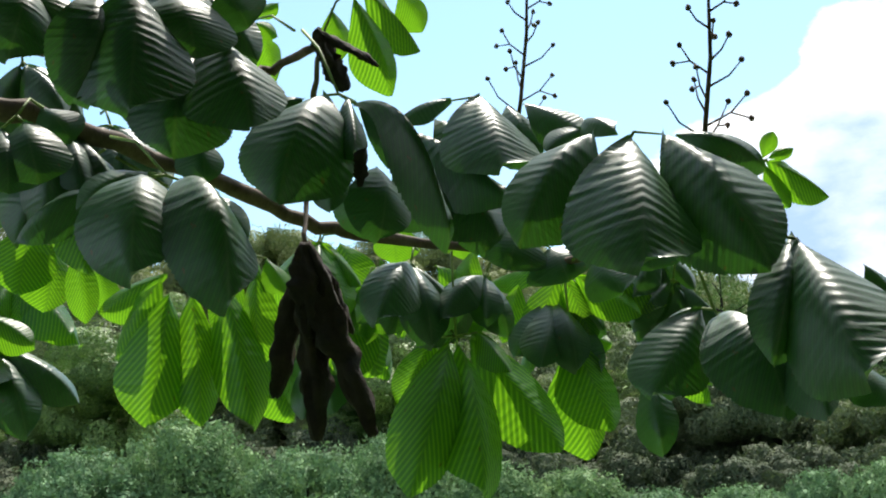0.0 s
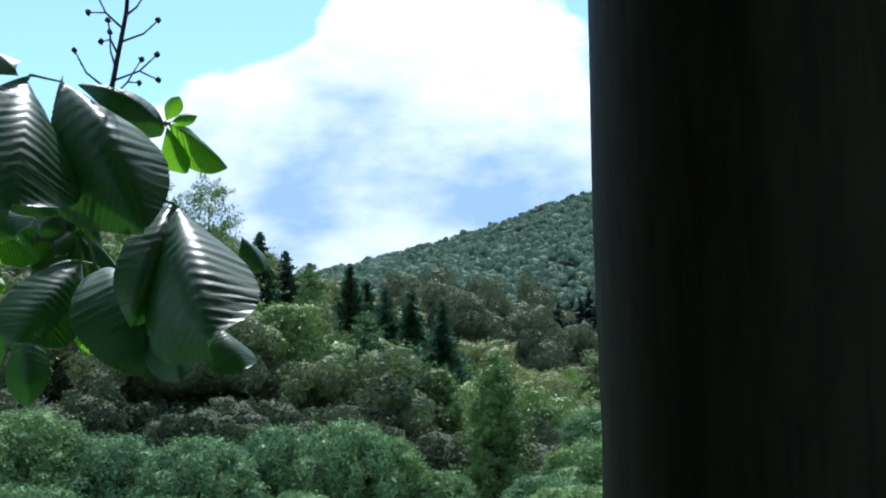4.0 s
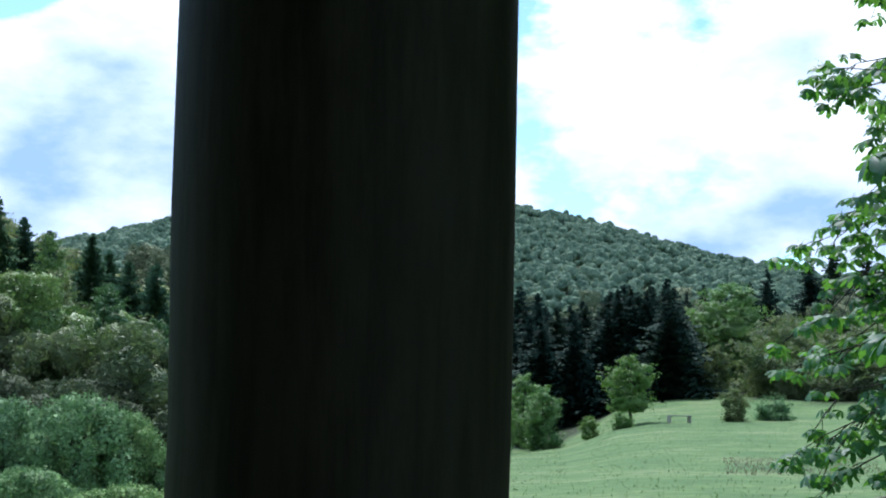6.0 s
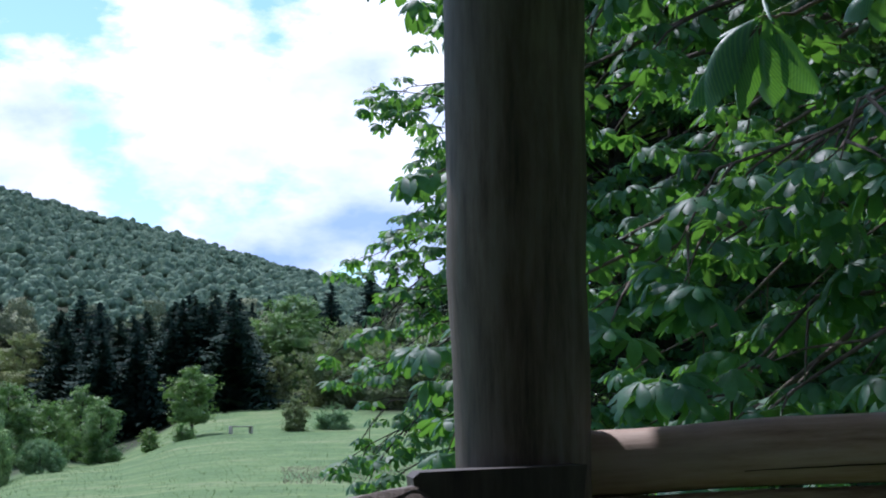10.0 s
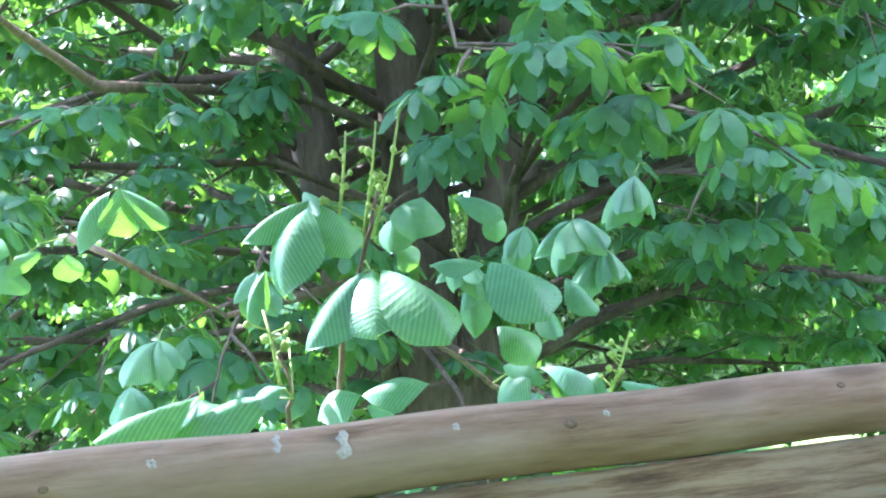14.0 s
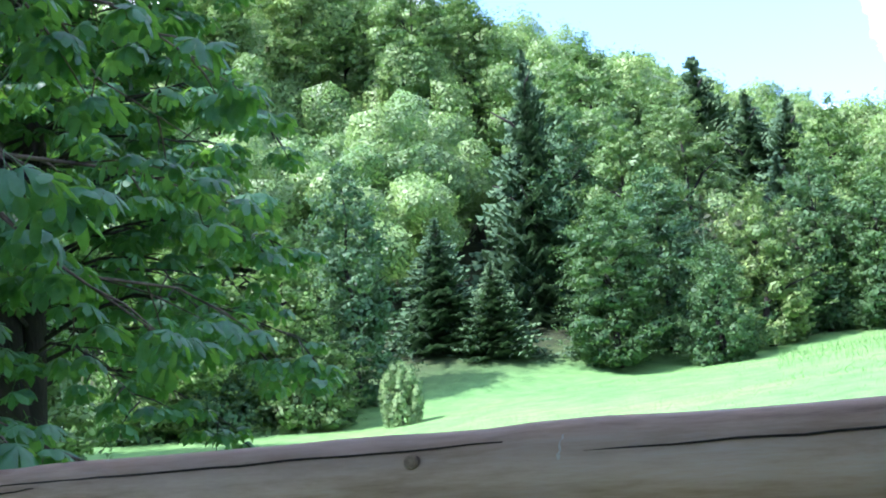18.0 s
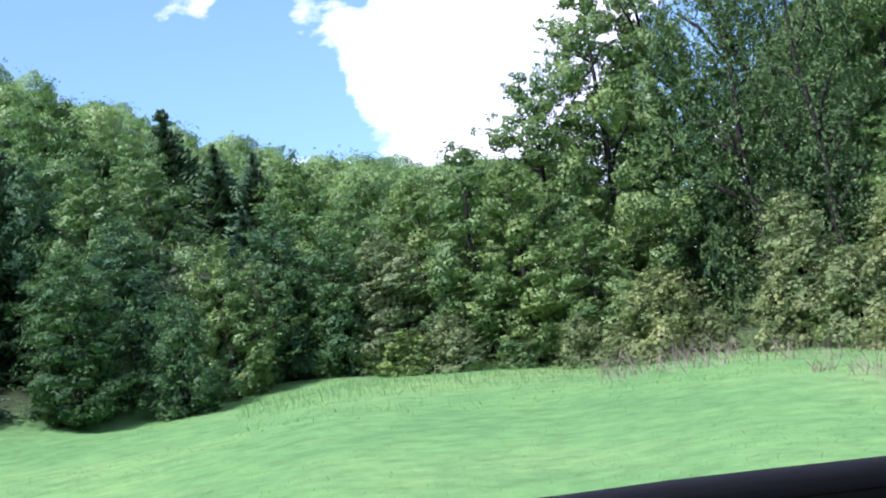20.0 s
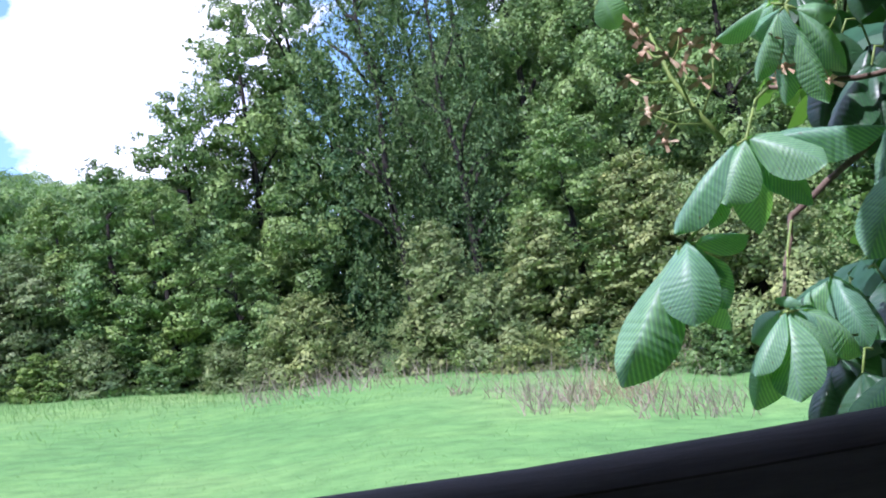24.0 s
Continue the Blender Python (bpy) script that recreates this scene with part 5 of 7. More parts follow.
def chestnut(x, y, stems, reach, height, low, boughs, twigs, rosette, leaf, seed, label, fine=False, taper=2.0, shade_reach=0.0, outline=None, bark=None):
    """A horse chestnut: arching boughs that droop at their ends, side twigs, and a rosette of compound leaves at every twig's end."""
    rng = np.random.default_rng(seed)
    r = random.Random(seed)
    gz = ground_at(x, y)
    t = thing("chestnut_tree", label, "tree", "horse chestnut trees", (x, y, gz))
    for sx, sy, rad in stems:
        v, f = tube([(0, 0, -0.2), (sx * 0.15, sy * 0.15, 0.7), (sx * 0.5, sy * 0.5, 1.9), (sx, sy, 4.0), (sx * 1.5, sy * 1.5, height * 0.85)], [rad * 1.6, rad * 1.3, rad, rad * 0.85, rad * 0.3], 12)
        part("trunk", mesh_of("trunk", v, f, bark or M_BARK_DARK, True), t)
    pieces, ends, ways = [], [], []
    for i in range(boughs):
        a = i * 2.39996 + r.uniform(-0.3, 0.3)
        h = (i + r.random()) / boughs
        sx, sy, rad = r.choice(stems)
        z0 = low + 0.7 + (height - low - 1.2) * h
        L = reach * math.sqrt(max(0.08, 1 - h ** taper)) * r.uniform(0.78, 1.03) * (1 + 0.08 * math.sin(3 * a + seed))
        # Extra upper reach northward, unseen, added to shade the lower leaves.
        L *= 1 + shade_reach * max(0.0, math.sin(a)) * max(0.0, math.sin(math.pi * min(1.0, h * 1.15)))
        if L > 3:
            L *= 1 - 0.22 * max(0.0, -math.cos(a))
        while outline:
            dx, dy = x + math.cos(a) * L - OX, y + math.sin(a) * L - OY
            d = math.hypot(dx, dy)
            if L < 0.5 or math.degrees(math.atan2(dx, dy)) > float(np.interp(math.degrees(math.atan2(z0 + gz - 0.15 * L - 1.0, d)), outline[0], outline[1])):
                break
            L *= 0.93
        k = min(z0 / 4, 1.3)
        p0 = Vector((sx * k, sy * k, z0 - 0.25 * L * 0.4))
        out = Vector((math.cos(a), math.sin(a), 0))
        sag = r.uniform(0.55, 0.95) * (1.0 - 0.5 * h)
        P = [p0 + out * L * u + Vector((0, 0, L * (0.62 * u - sag * u * u))) + Vector((r.uniform(-1, 1), r.uniform(-1, 1), r.uniform(-1, 1))) * 0.04 * L * u for u in (0, 0.18, 0.36, 0.54, 0.72, 0.88, 1.0)]
        floor = low + r.uniform(-0.1, 0.25)
        for q in P[2:]:
            q.z = max(q.z, floor)
        thick = 0.0065 * L + 0.007
        pieces.append(tube(P, [thick * w for w in (1.0, 0.85, 0.68, 0.52, 0.36, 0.2, 0.08)], 6))
        ends.append(P[-1])
        ways.append(out)
        for k in range(twigs):
            u = 0.24 + 0.74 * (k + r.random() * 0.6) / twigs
            j = min(int(u * 6), 5)
            q = P[j].lerp(P[j + 1], u * 6 - j)
            d = (P[j + 1] - P[j]).normalized()
            s = Vector((-out.y, out.x, 0)) * (1 if k % 2 else -1) * r.uniform(0.5, 1.1) + Vector((0, 0, r.uniform(-0.35, 0.45))) + d * 0.65
            l = (0.22 + 0.20 * L * (1.05 - u)) * r.uniform(0.6, 1.15)
            e = q + s * l - Vector((0, 0, 0.22 * l))
            e.z = max(e.z, low - 0.05)
            m = q.lerp(e, 0.5) + Vector((0, 0, 0.06 * l))
            pieces.append(tube([q, m, e], [0.008, 0.006, 0.003], 4))
            ends += [e]
            ways += [s]
            if l > 0.5:
                ends += [m]
                ways += [s]
    v, f = merged(pieces)
    part("boughwork", mesh_of("boughwork", v, f, bark or M_BARK_DARK, True), t, kind="stuff")
    E, W = np.array([tuple(q) for q in ends]), np.array([tuple(q.normalized()) for q in ways])
    E, W = np.repeat(E, rosette, axis=0), np.repeat(W, rosette, axis=0)
    turn = np.tile(np.arange(rosette) * 6.283 / rosette, len(ends)) + rng.uniform(-0.5, 0.5, len(E)) + np.repeat(rng.uniform(0, 6.28, len(ends)), rosette)
    out = np.stack([np.cos(turn), np.sin(turn), rng.uniform(-0.15, 0.25, len(E))], 1) + W * 0.5
    out /= np.linalg.norm(out, axis=1)[:, None]
    V, F = palm_cloud(rng, E + out * leaf * rng.uniform(0.5, 1.1, (len(E), 1)), out * np.array([1, 1, 0.4]), leaf, PALMS if fine else PALMS_FAR)
    part("foliage", mesh_of("foliage", V, F, M_CHEST, True), t, kind="stuff")
    return t


chestnut(7.1, 0.0, ((-0.1, 0.75, 0.13), (0.0, 0.05, 0.17), (-0.1, -0.6, 0.13)), 4.4, 9.6, 0.7, 215, 12, 5, 0.115, 1, "large horse chestnut with several stems and drooping leafy boughs", True, 3.0, 0.22, ((24, 27), (53, 0)), M_BARK)
chestnut(13.9, 7.2, ((0.0, 0.3, 0.15), (0.2, -0.3, 0.12)), 4.1, 7.8, 0.2, 190, 13, 4, 0.125, 2, "leafy horse chestnut at the rim of the meadow", taper=1.4, outline=((0, 4, 7.4, 11, 14.5, 17), (48, 45.5, 46, 47.5, 50.5, 51.5)))
chestnut(10.6, -5.2, ((0.1, 0.2, 0.14), (0.0, -0.2, 0.11)), 2.35, 8.4, 0.9, 150, 13, 5, 0.11, 3, "leafy horse chestnut beside the meadow")
chestnut(-1.75, -3.5, ((-0.1, -0.2, 0.12), (-0.2, 0.1, 0.09)), 1.6, 5.0, 0.8, 130, 9, 4, 0.14, 4, "horse chestnut with shaded leaves close to the shelter", False, 3.0, 0.3)


def leaflet_mesh(seed, arch, material, depth):
    """One leaflet, unit length along x and unit width along y: toothed, folded at the midrib and pleated along its side veins."""
    rng = random.Random(seed)
    nu, nv = 84, 3
    teeth = rng.uniform(0, 6)
    curl = rng.uniform(-0.05, 0.05)
    vs, fs, along, across = [], [], [], []
    for i in range(nu + 1):
        u = i / nu
        w = 0.5 * (math.sin(math.pi * u ** 1.32) ** 0.72 * (1 - 0.2 * max(0, u - 0.86) / 0.14)) if 0 < u < 1 else 0.004
        w *= 1 + 0.02 * math.sin(u * 200 + teeth) + 0.03 * math.sin(u * 11 + teeth * 3)
        for j in range(-nv, nv + 1):
            v = j / nv
            s = u - 0.85 * abs(v) * w
            ph = 15 * s + 0.35 * math.sin(s * 9 + teeth) + (0.3 if v > 0 else 0.0)
            ph -= math.floor(ph)
            pleat = ph / 0.72 if ph < 0.72 else (1 - ph) / 0.28
            z = arch * 4 * u * (1 - u) - 0.36 * (w * abs(v)) - 0.10 * (w * v) ** 2 * 2 + depth * pleat * min(1, abs(v) * 3.0) * (0.35 + 0.65 * w / 0.5) + curl * v * u + 0.05 * math.sin(u * 5 + teeth) * v * abs(v)
            z -= 0.05 * max(0, u - 0.8) * 5 * max(0, u - 0.8)
            vs.append((u, w * v, z))
            along.append(u)
            across.append(w * v)
    m = 2 * nv + 1
    for i in range(nu):
        for j in range(m - 1):
            a = i * m + j
            fs.append((a, a + 1, a + m + 1, a + m))
    me = mesh_of("leaflet", vs, fs, material, True)
    for key, val in (("along", along), ("across", across)):
        at = me.attributes.new(key, 'FLOAT', 'POINT')
        at.data.foreach_set("value", np.array(val, dtype=np.float32))
    return me


def vein_mask(nt):
    """Midrib and fine side veins that slant towards the tip of a leaflet."""
    def attr(key):
        at = nt.nodes.new("ShaderNodeAttribute")
        at.attribute_name = key
        return at.outputs["Fac"]

    def calc(op, a, b=0.0):
        n = nt.nodes.new("ShaderNodeMath")
        n.operation = op
        for k, v in enumerate((a, b)):
            if isinstance(v, (int, float)):
                n.inputs[k].default_value = v
            else:
                nt.links.new(v, n.inputs[k])
        return n.outputs[0]

    off = calc('ABSOLUTE', attr("across"))
    flip = calc('MULTIPLY', calc('GREATER_THAN', attr("across"), 0.0), 0.3)
    s = calc('MULTIPLY', calc('SUBTRACT', attr("along"), calc('MULTIPLY', off, 0.85)), 15.0)
    s = calc('ADD', s, flip)
    f = calc('ABSOLUTE', calc('SUBTRACT', calc('FRACT', s), 0.5))
    side = calc('MULTIPLY', calc('MAXIMUM', calc('MULTIPLY', calc('SUBTRACT', f, 0.36), 7.0), 0.0), 0.7)
    rib = calc('MULTIPLY', calc('MAXIMUM', calc('SUBTRACT', 1.0, calc('MULTIPLY', off, 42.0)), 0.0), 0.85)
    return calc('MINIMUM', calc('MAXIMUM', side, rib), 1.0), calc('MULTIPLY', f, 2.0)


def hero_leaf_material(name, a, b, c, vein, glow, trans, rough, gloss):
    m, nt, out = nodes_of(name)
    tc = nt.nodes.new("ShaderNodeTexCoord")
    inf = nt.nodes.new("ShaderNodeObjectInfo")
    lines, pleat_shade = vein_mask(nt)
    n = noise_tex(nt, tc.outputs["Object"], 7.0, 6.0, 0.6)
    col = ramp(nt, n, [(0.3, a), (0.6, b), (0.8, c)])
    col = mixed(nt, inf.outputs["Random"], col, mixed(nt, 1.0, col, (1.3, 1.2, 0.85), 'MULTIPLY'))
    # Pleat shading put into the colour: darker towards each side vein.
    col = mixed(nt, 1.0, col, ramp(nt, pleat_shade, [(0.1, (1.05, 1.05, 1.05)), (0.8, (0.88, 0.89, 0.89))]), 'MULTIPLY')
    col = mixed(nt, lines, col, vein)
    spot_n = noise_tex(nt, tc.outputs["Object"], 11.0, 2.0)
    spots = ramp(nt, spot_n, [(0.70, (0, 0, 0)), (0.74, (0.7, 0.7, 0.7))])
    col = mixed(nt, spots, col, (0.15, 0.085, 0.03))
    p = nt.nodes.new("ShaderNodeBsdfPrincipled")
    p.inputs["Roughness"].default_value = rough
    p.inputs["Specular IOR Level"].default_value = gloss
    nt.links.new(col, p.inputs["Base Color"])
    b = nt.nodes.new("ShaderNodeBump")
    b.inputs["Strength"].default_value = 0.12
    b.inputs["Distance"].default_value = 0.002
    nt.links.new(noise_tex(nt, tc.outputs["Object"], 45.0, 5.0), b.inputs["Height"])
    nt.links.new(b.outputs["Normal"], p.inputs["Normal"])
    t = nt.nodes.new("ShaderNodeBsdfTranslucent")
    tcol = mixed(nt, spots, mixed(nt, 0.72, col, glow), (0.10, 0.05, 0.01))
    # The same painted pleat shading, stronger in the light let through.
    tcol = mixed(nt, 1.0, tcol, ramp(nt, pleat_shade, [(0.1, (1.15, 1.1, 1.0)), (0.75, (0.36, 0.5, 0.4))]), 'MULTIPLY')
    tcol = mixed(nt, lines, tcol, (0.10, 0.26, 0.01))
    nt.links.new(tcol, t.inputs["Color"])
    mx = nt.nodes.new("ShaderNodeMixShader")
    mx.inputs["Fac"].default_value = trans
    nt.links.new(p.outputs["BSDF"], mx.inputs[1])
    nt.links.new(t.outputs["BSDF"], mx.inputs[2])
    nt.links.new(mx.outputs["Shader"], out.inputs["Surface"])
    return m


# One leaf in four copies, each coloured by how light falls on it.
M_HERO = hero_leaf_material("sunlit_chestnut_leaf", (0.16, 0.36, 0.26), (0.21, 0.44, 0.32), (0.25, 0.48, 0.32), (0.30, 0.54, 0.39), (0.34, 0.78, 0.012), 0.42, 0.48, 0.8)
M_HERO_SHADE = hero_leaf_material("shaded_chestnut_leaf", (0.020, 0.075, 0.034), (0.03, 0.10, 0.046), (0.045, 0.13, 0.05), (0.06, 0.12, 0.07), (0.08, 0.30, 0.012), 0.18, 0.40, 0.85)
M_HERO_HALF_SHADE = hero_leaf_material("half_shaded_chestnut_leaf", (0.075, 0.20, 0.155), (0.105, 0.255, 0.195), (0.13, 0.285, 0.20), (0.16, 0.33, 0.245), (0.26, 0.62, 0.012), 0.32, 0.45, 0.5)
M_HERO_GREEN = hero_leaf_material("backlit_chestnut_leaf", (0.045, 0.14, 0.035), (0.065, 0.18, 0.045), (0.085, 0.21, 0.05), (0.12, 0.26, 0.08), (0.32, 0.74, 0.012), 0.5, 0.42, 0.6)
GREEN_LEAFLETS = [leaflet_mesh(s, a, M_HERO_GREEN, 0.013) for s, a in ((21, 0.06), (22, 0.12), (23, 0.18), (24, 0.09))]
HALF_SHADE_LEAFLETS = [leaflet_mesh(s, a, M_HERO_HALF_SHADE, 0.009) for s, a in ((8, 0.06), (9, 0.12), (10, 0.18), (11, 0.24))]
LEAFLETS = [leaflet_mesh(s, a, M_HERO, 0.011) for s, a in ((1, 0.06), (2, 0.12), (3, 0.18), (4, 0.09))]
SHADE_LEAFLETS = [leaflet_mesh(s, a, M_HERO_SHADE, 0.012) for s, a in ((5, 0.10), (6, 0.15), (7, 0.20), (12, 0.25))]
LR = random.Random(77)
SEAT = Vector((0.2, -0.4, 1.35))


def leaf(parent, node, root, leaflets, in_shade=False):
    """A compound leaf: a stalk from the twig to the node and its separate leaflets (base, tip, width)."""
    node = Vector(node)
    root = Vector(root) if root else node + Vector((0, 0, 0.1))
    mid = root.lerp(node, 0.5) + Vector((0, 0, 0.015))
    pieces = [tube([root, mid, node], [0.0022, 0.0017, 0.0019], 6)]
    if parent is not branch_a:
        # the leaflets of one leaf spring from one point
        leaflets = [(node.lerp(Vector(b), 0.22) if (Vector(b) - node).length < 0.13 and (Vector(tip) - node).length < 0.26 else b, tip, w) for b, tip, w in leaflets]
    for b, tip, w in leaflets:
        if (Vector(b) - node).length < 0.05:
            pieces.append(tube([node, Vector(b)], [0.002, 0.0014], 5))
    v, f = merged(pieces)
    lf = part("leaf", mesh_of("leaf_stalk", v, f, M_STALK, True), parent, "compound leaf on a thin green stalk")
    for b, tip, w in leaflets:
        b, tip = Vector(b), Vector(tip)
        x = tip - b
        n = x.length
        x = x / n
        face = (SEAT - (b + tip) / 2).normalized() * (0.55 if parent is branch_c else 1.0) + Vector((0, 0, 0.8 if parent is branch_c else 0.6)) + Vector((LR.uniform(-.3, .3), LR.uniform(-.3, .3), LR.uniform(-.2, .2)))
        z = (face - x * face.dot(x)).normalized()
        y = z.cross(x)
        # Leaflets that hang in shade get the darker-coloured copies.
        ob = part("leaflet", LR.choice(HALF_SHADE_LEAFLETS if parent is branch_c or (in_shade and parent is branch_g and node.y > -2.5) else SHADE_LEAFLETS if in_shade else GREEN_LEAFLETS if parent is branch_a else LEAFLETS), lf)
        m = Matrix((x * n, y * w * (1.15 if in_shade else 1.08 if parent is branch_g else 1.05), z * n)).transposed().to_4x4()
        ob.matrix_basis = Matrix.Translation(b) @ m
    return lf


def leaf_spray(parent, low, high, count, size, in_shade, seed):
    """Compound leaves on thin stalks, hanging at random within a box of the branch."""
    r = random.Random(seed)
    for i in range(count):
        node = Vector((r.uniform(low[0], high[0]), r.uniform(low[1], high[1]), r.uniform(low[2], high[2])))
        turn = r.uniform(0, 6.28)
        n = r.choice((5, 6, 7))
        lets = []
        for k in range(n):
            a = turn + (k - (n - 1) / 2) * 0.78
            l = size * r.uniform(0.8, 1.2) * (1.0 - 0.12 * abs(k - (n - 1) / 2))
            dip = radians(r.uniform(35, 75))
            d = Vector((math.cos(a) * math.cos(dip), math.sin(a) * math.cos(dip), -math.sin(dip)))
            lets.append((node + d * 0.008, node + d * l, l * 0.44))
        leaf(parent, node, node + Vector((-math.cos(turn) * 0.03, -math.sin(turn) * 0.03, 0.025)), lets, r.random() < in_shade)


def branch(parent, pts, r0, r1):
    n = len(pts)
    P = []
    for i in range(n - 1):
        for k in range(4):
            q = Vector(pts[i]).lerp(Vector(pts[i + 1]), k / 4)
            P.append(q + Vector((LR.uniform(-1, 1), LR.uniform(-1, 1), LR.uniform(-1, 1))) * 0.004)
    P.append(Vector(pts[-1]))
    rad = [(r0 + (r1 - r0) * i / (len(P) - 1)) * LR.uniform(0.9, 1.15) for i in range(len(P))]
    v, f = tube(P, rad, 10)
    return part("branch", mesh_of("branch", v, f, M_TWIG, True), parent, "brown woody branch")


def bud_ball(c, r):
    vs, fs = [], []
    rings = ((-0.9, 0.4), (-0.3, 0.95), (0.4, 0.9), (0.95, 0.3))
    for h, w in rings:
        for k in range(6):
            a = k * math.pi / 3
            s = r * LR.uniform(0.75, 1.2)
            vs.append((c[0] + math.cos(a) * w * s, c[1] + math.sin(a) * w * s, c[2] + h * s))
    for i in range(3):
        for k in range(6):
            a, b = i * 6 + k, i * 6 + (k + 1) % 6
            fs.append((a, b, b + 6, a + 6))
    fs += [tuple(reversed(range(6))), tuple(range(18, 24))]
    return vs, fs


def panicle(parent, pts, material, count, bloom=False):
    """A bare flower stalk with side twigs that end in small husks or withered flowers."""
    P = [Vector(p) for p in pts]
    pieces, heads = [tube(P, [0.0042, 0.0036, 0.003, 0.0018][:len(P)], 7)], []
    for i in range(count):
        u = 0.22 + 0.74 * i / count
        seg = min(int(u * (len(P) - 1)), len(P) - 2)
        p = P[seg].lerp(P[seg + 1], u * (len(P) - 1) - seg)
        ax = (P[seg + 1] - P[seg]).normalized()
        a = i * 2.4
        o = ax.orthogonal().normalized()
        side = (o * math.cos(a) + ax.cross(o) * math.sin(a))
        l = 0.055 * (1.15 - u) + 0.016
        q = p + side * l * 0.6 + ax * l * 0.35
        e = q + side * l * 0.35 + ax * l * 0.45
        pieces.append(tube([p, q, e], [0.0018, 0.0014, 0.001], 5))
        heads.append(e)
        if i % 2 == 0:
            e2 = q + side * l * 0.5 - ax * l * 0.1
            pieces.append(tube([q, e2], [0.0013, 0.001], 5))
            heads.append(e2)
    v, f = merged(pieces)
    st = part("flower_stalk", mesh_of("flower_stalk", v, f, material, True), parent, "bare branching flower stalk")
    for h in heads:
        balls = [bud_ball(h, 0.0045)]
        if bloom:
            for k in range(6):
                d = Vector((LR.uniform(-1, 1), LR.uniform(-1, 1), LR.uniform(-1, 0.6))).normalized()
                s = d.orthogonal().normalized() * 0.004
                e = h + d * LR.uniform(0.012, 0.022)
                balls.append(([tuple(h - s * 0.3), tuple(h + s * 0.3), tuple(e + s), tuple(e - s + d * 0.003)], [(0, 1, 2, 3)]))
        v, f = merged(balls)
        part("withered_flower" if bloom else "husk", mesh_of("head", v, f, M_FLOWER if bloom else M_PANICLE, True), st)


def fruit_stalk(parent, pts):
    P = [Vector(p) for p in pts]
    v, f = tube(P, [0.004, 0.0032, 0.0022], 7)
    st = part("fruit_stalk", mesh_of("fruit_stalk", v, f, M_STALK, True), parent, "upright green stalk with small fruits")
    for i in range(8):
        u = 0.12 + 0.6 * i / 8
        p = P[0].lerp(P[1], u * 2) if u < 0.5 else P[1].lerp(P[2], u * 2 - 1)
        d = Vector((LR.uniform(-1, 1), LR.uniform(-1, 1), LR.uniform(0.1, 0.8))).normalized()
        e = p + d * LR.uniform(0.025, 0.05)
        v, f = merged([tube([p, e], [0.002, 0.0015], 5), bud_ball(e, LR.uniform(0.006, 0.011))])
        part("fruit", mesh_of("fruit", v, f, M_STALK, True), st)


def dead_leaf(base, tip, width):
    """A shrivelled brown leaf that hangs folded."""
    b, t = Vector(base), Vector(tip)
    x = t - b
    n = 30
    u0 = x.normalized().orthogonal().normalized()
    w0 = x.normalized().cross(u0)
    vs, fs = [], []
    s = LR.uniform(0, 50)
    m = 14
    for i in range(n + 1):
        u = i / n
        r = width * 0.34 * (0.18 + math.sin(math.pi * min(1, u * 0.92 + 0.04)) ** 0.7)
        for k in range(m):
            a = 2 * math.pi * k / m
            q = r * (0.72 + 0.8 * noise.noise((math.cos(a) * 1.3 + s, math.sin(a) * 1.3, u * 3.2)) + 0.55 * noise.noise((math.cos(a) * 2.6 + s, math.sin(a) * 2.6, u * 9)))
            p = b + x * u + u0 * math.cos(a) * q + w0 * math.sin(a) * q * 0.55
            vs.append(tuple(p + x * 0.03 * noise.noise((a, u * 5, s))))
    for i in range(n):
        for k in range(m):
            a, c = i * m + k, i * m + (k + 1) % m
            fs.append((a, c, c + m, a + m))
    fs += [tuple(reversed(range(m))), tuple(range(n * m, n * m + m))]
    part("dead_leaf", mesh_of("dead_leaf", vs, fs, M_DEAD, True), branch_a, "shrivelled dark brown dead leaf")


branch_a = thing("chestnut_branch", "sunlit horse chestnut branch with large pleated leaves and dead brown ones", "branch")
branch_g = thing("chestnut_branch", "horse chestnut branch with sunlit leaves and withered flowers", "branch")
branch_c = thing("chestnut_branch", "horse chestnut twigs with broad leaves and young green fruits", "branch")
leaf(branch_a, (0.244, 1.653, 1.479), (0.187, 1.887, 1.362), [((0.241, 1.655, 1.472), (0.208, 1.497, 1.278), 0.149), ((0.287, 1.675, 1.480), (0.365, 1.533, 1.272), 0.122), ((0.200, 1.698, 1.493), (0.083, 1.626, 1.333), 0.100), ((0.236, 1.721, 1.499), (0.205, 1.797, 1.540), 0.045), ((0.183, 1.735, 1.472), (0.158, 1.681, 1.355), 0.045), ((0.314, 1.725, 1.492), (0.424, 1.709, 1.435), 0.053), ((0.203, 1.789, 1.526), (0.146, 1.780, 1.495), 0.047)], True)
leaf(branch_a, (0.070, 1.862, 1.605), (0.075, 1.958, 1.402), [((0.070, 1.862, 1.605), (0.081, 1.743, 1.465), 0.123), ((0.029, 1.864, 1.601), (-0.054, 1.846, 1.566), 0.045), ((0.003, 1.872, 1.576), (0.046, 1.838, 1.492), 0.057), ((-0.051, 1.875, 1.566), (0.087, 1.771, 1.431), 0.074), ((0.136, 1.903, 1.603), (0.220, 1.873, 1.537), 0.071), ((0.112, 1.918, 1.605), (0.140, 1.886, 1.499), 0.059), ((0.024, 1.969, 1.538), (0.072, 1.948, 1.486), 0.060), ((0.121, 1.985, 1.572), (0.134, 1.964, 1.521), 0.052)], True)
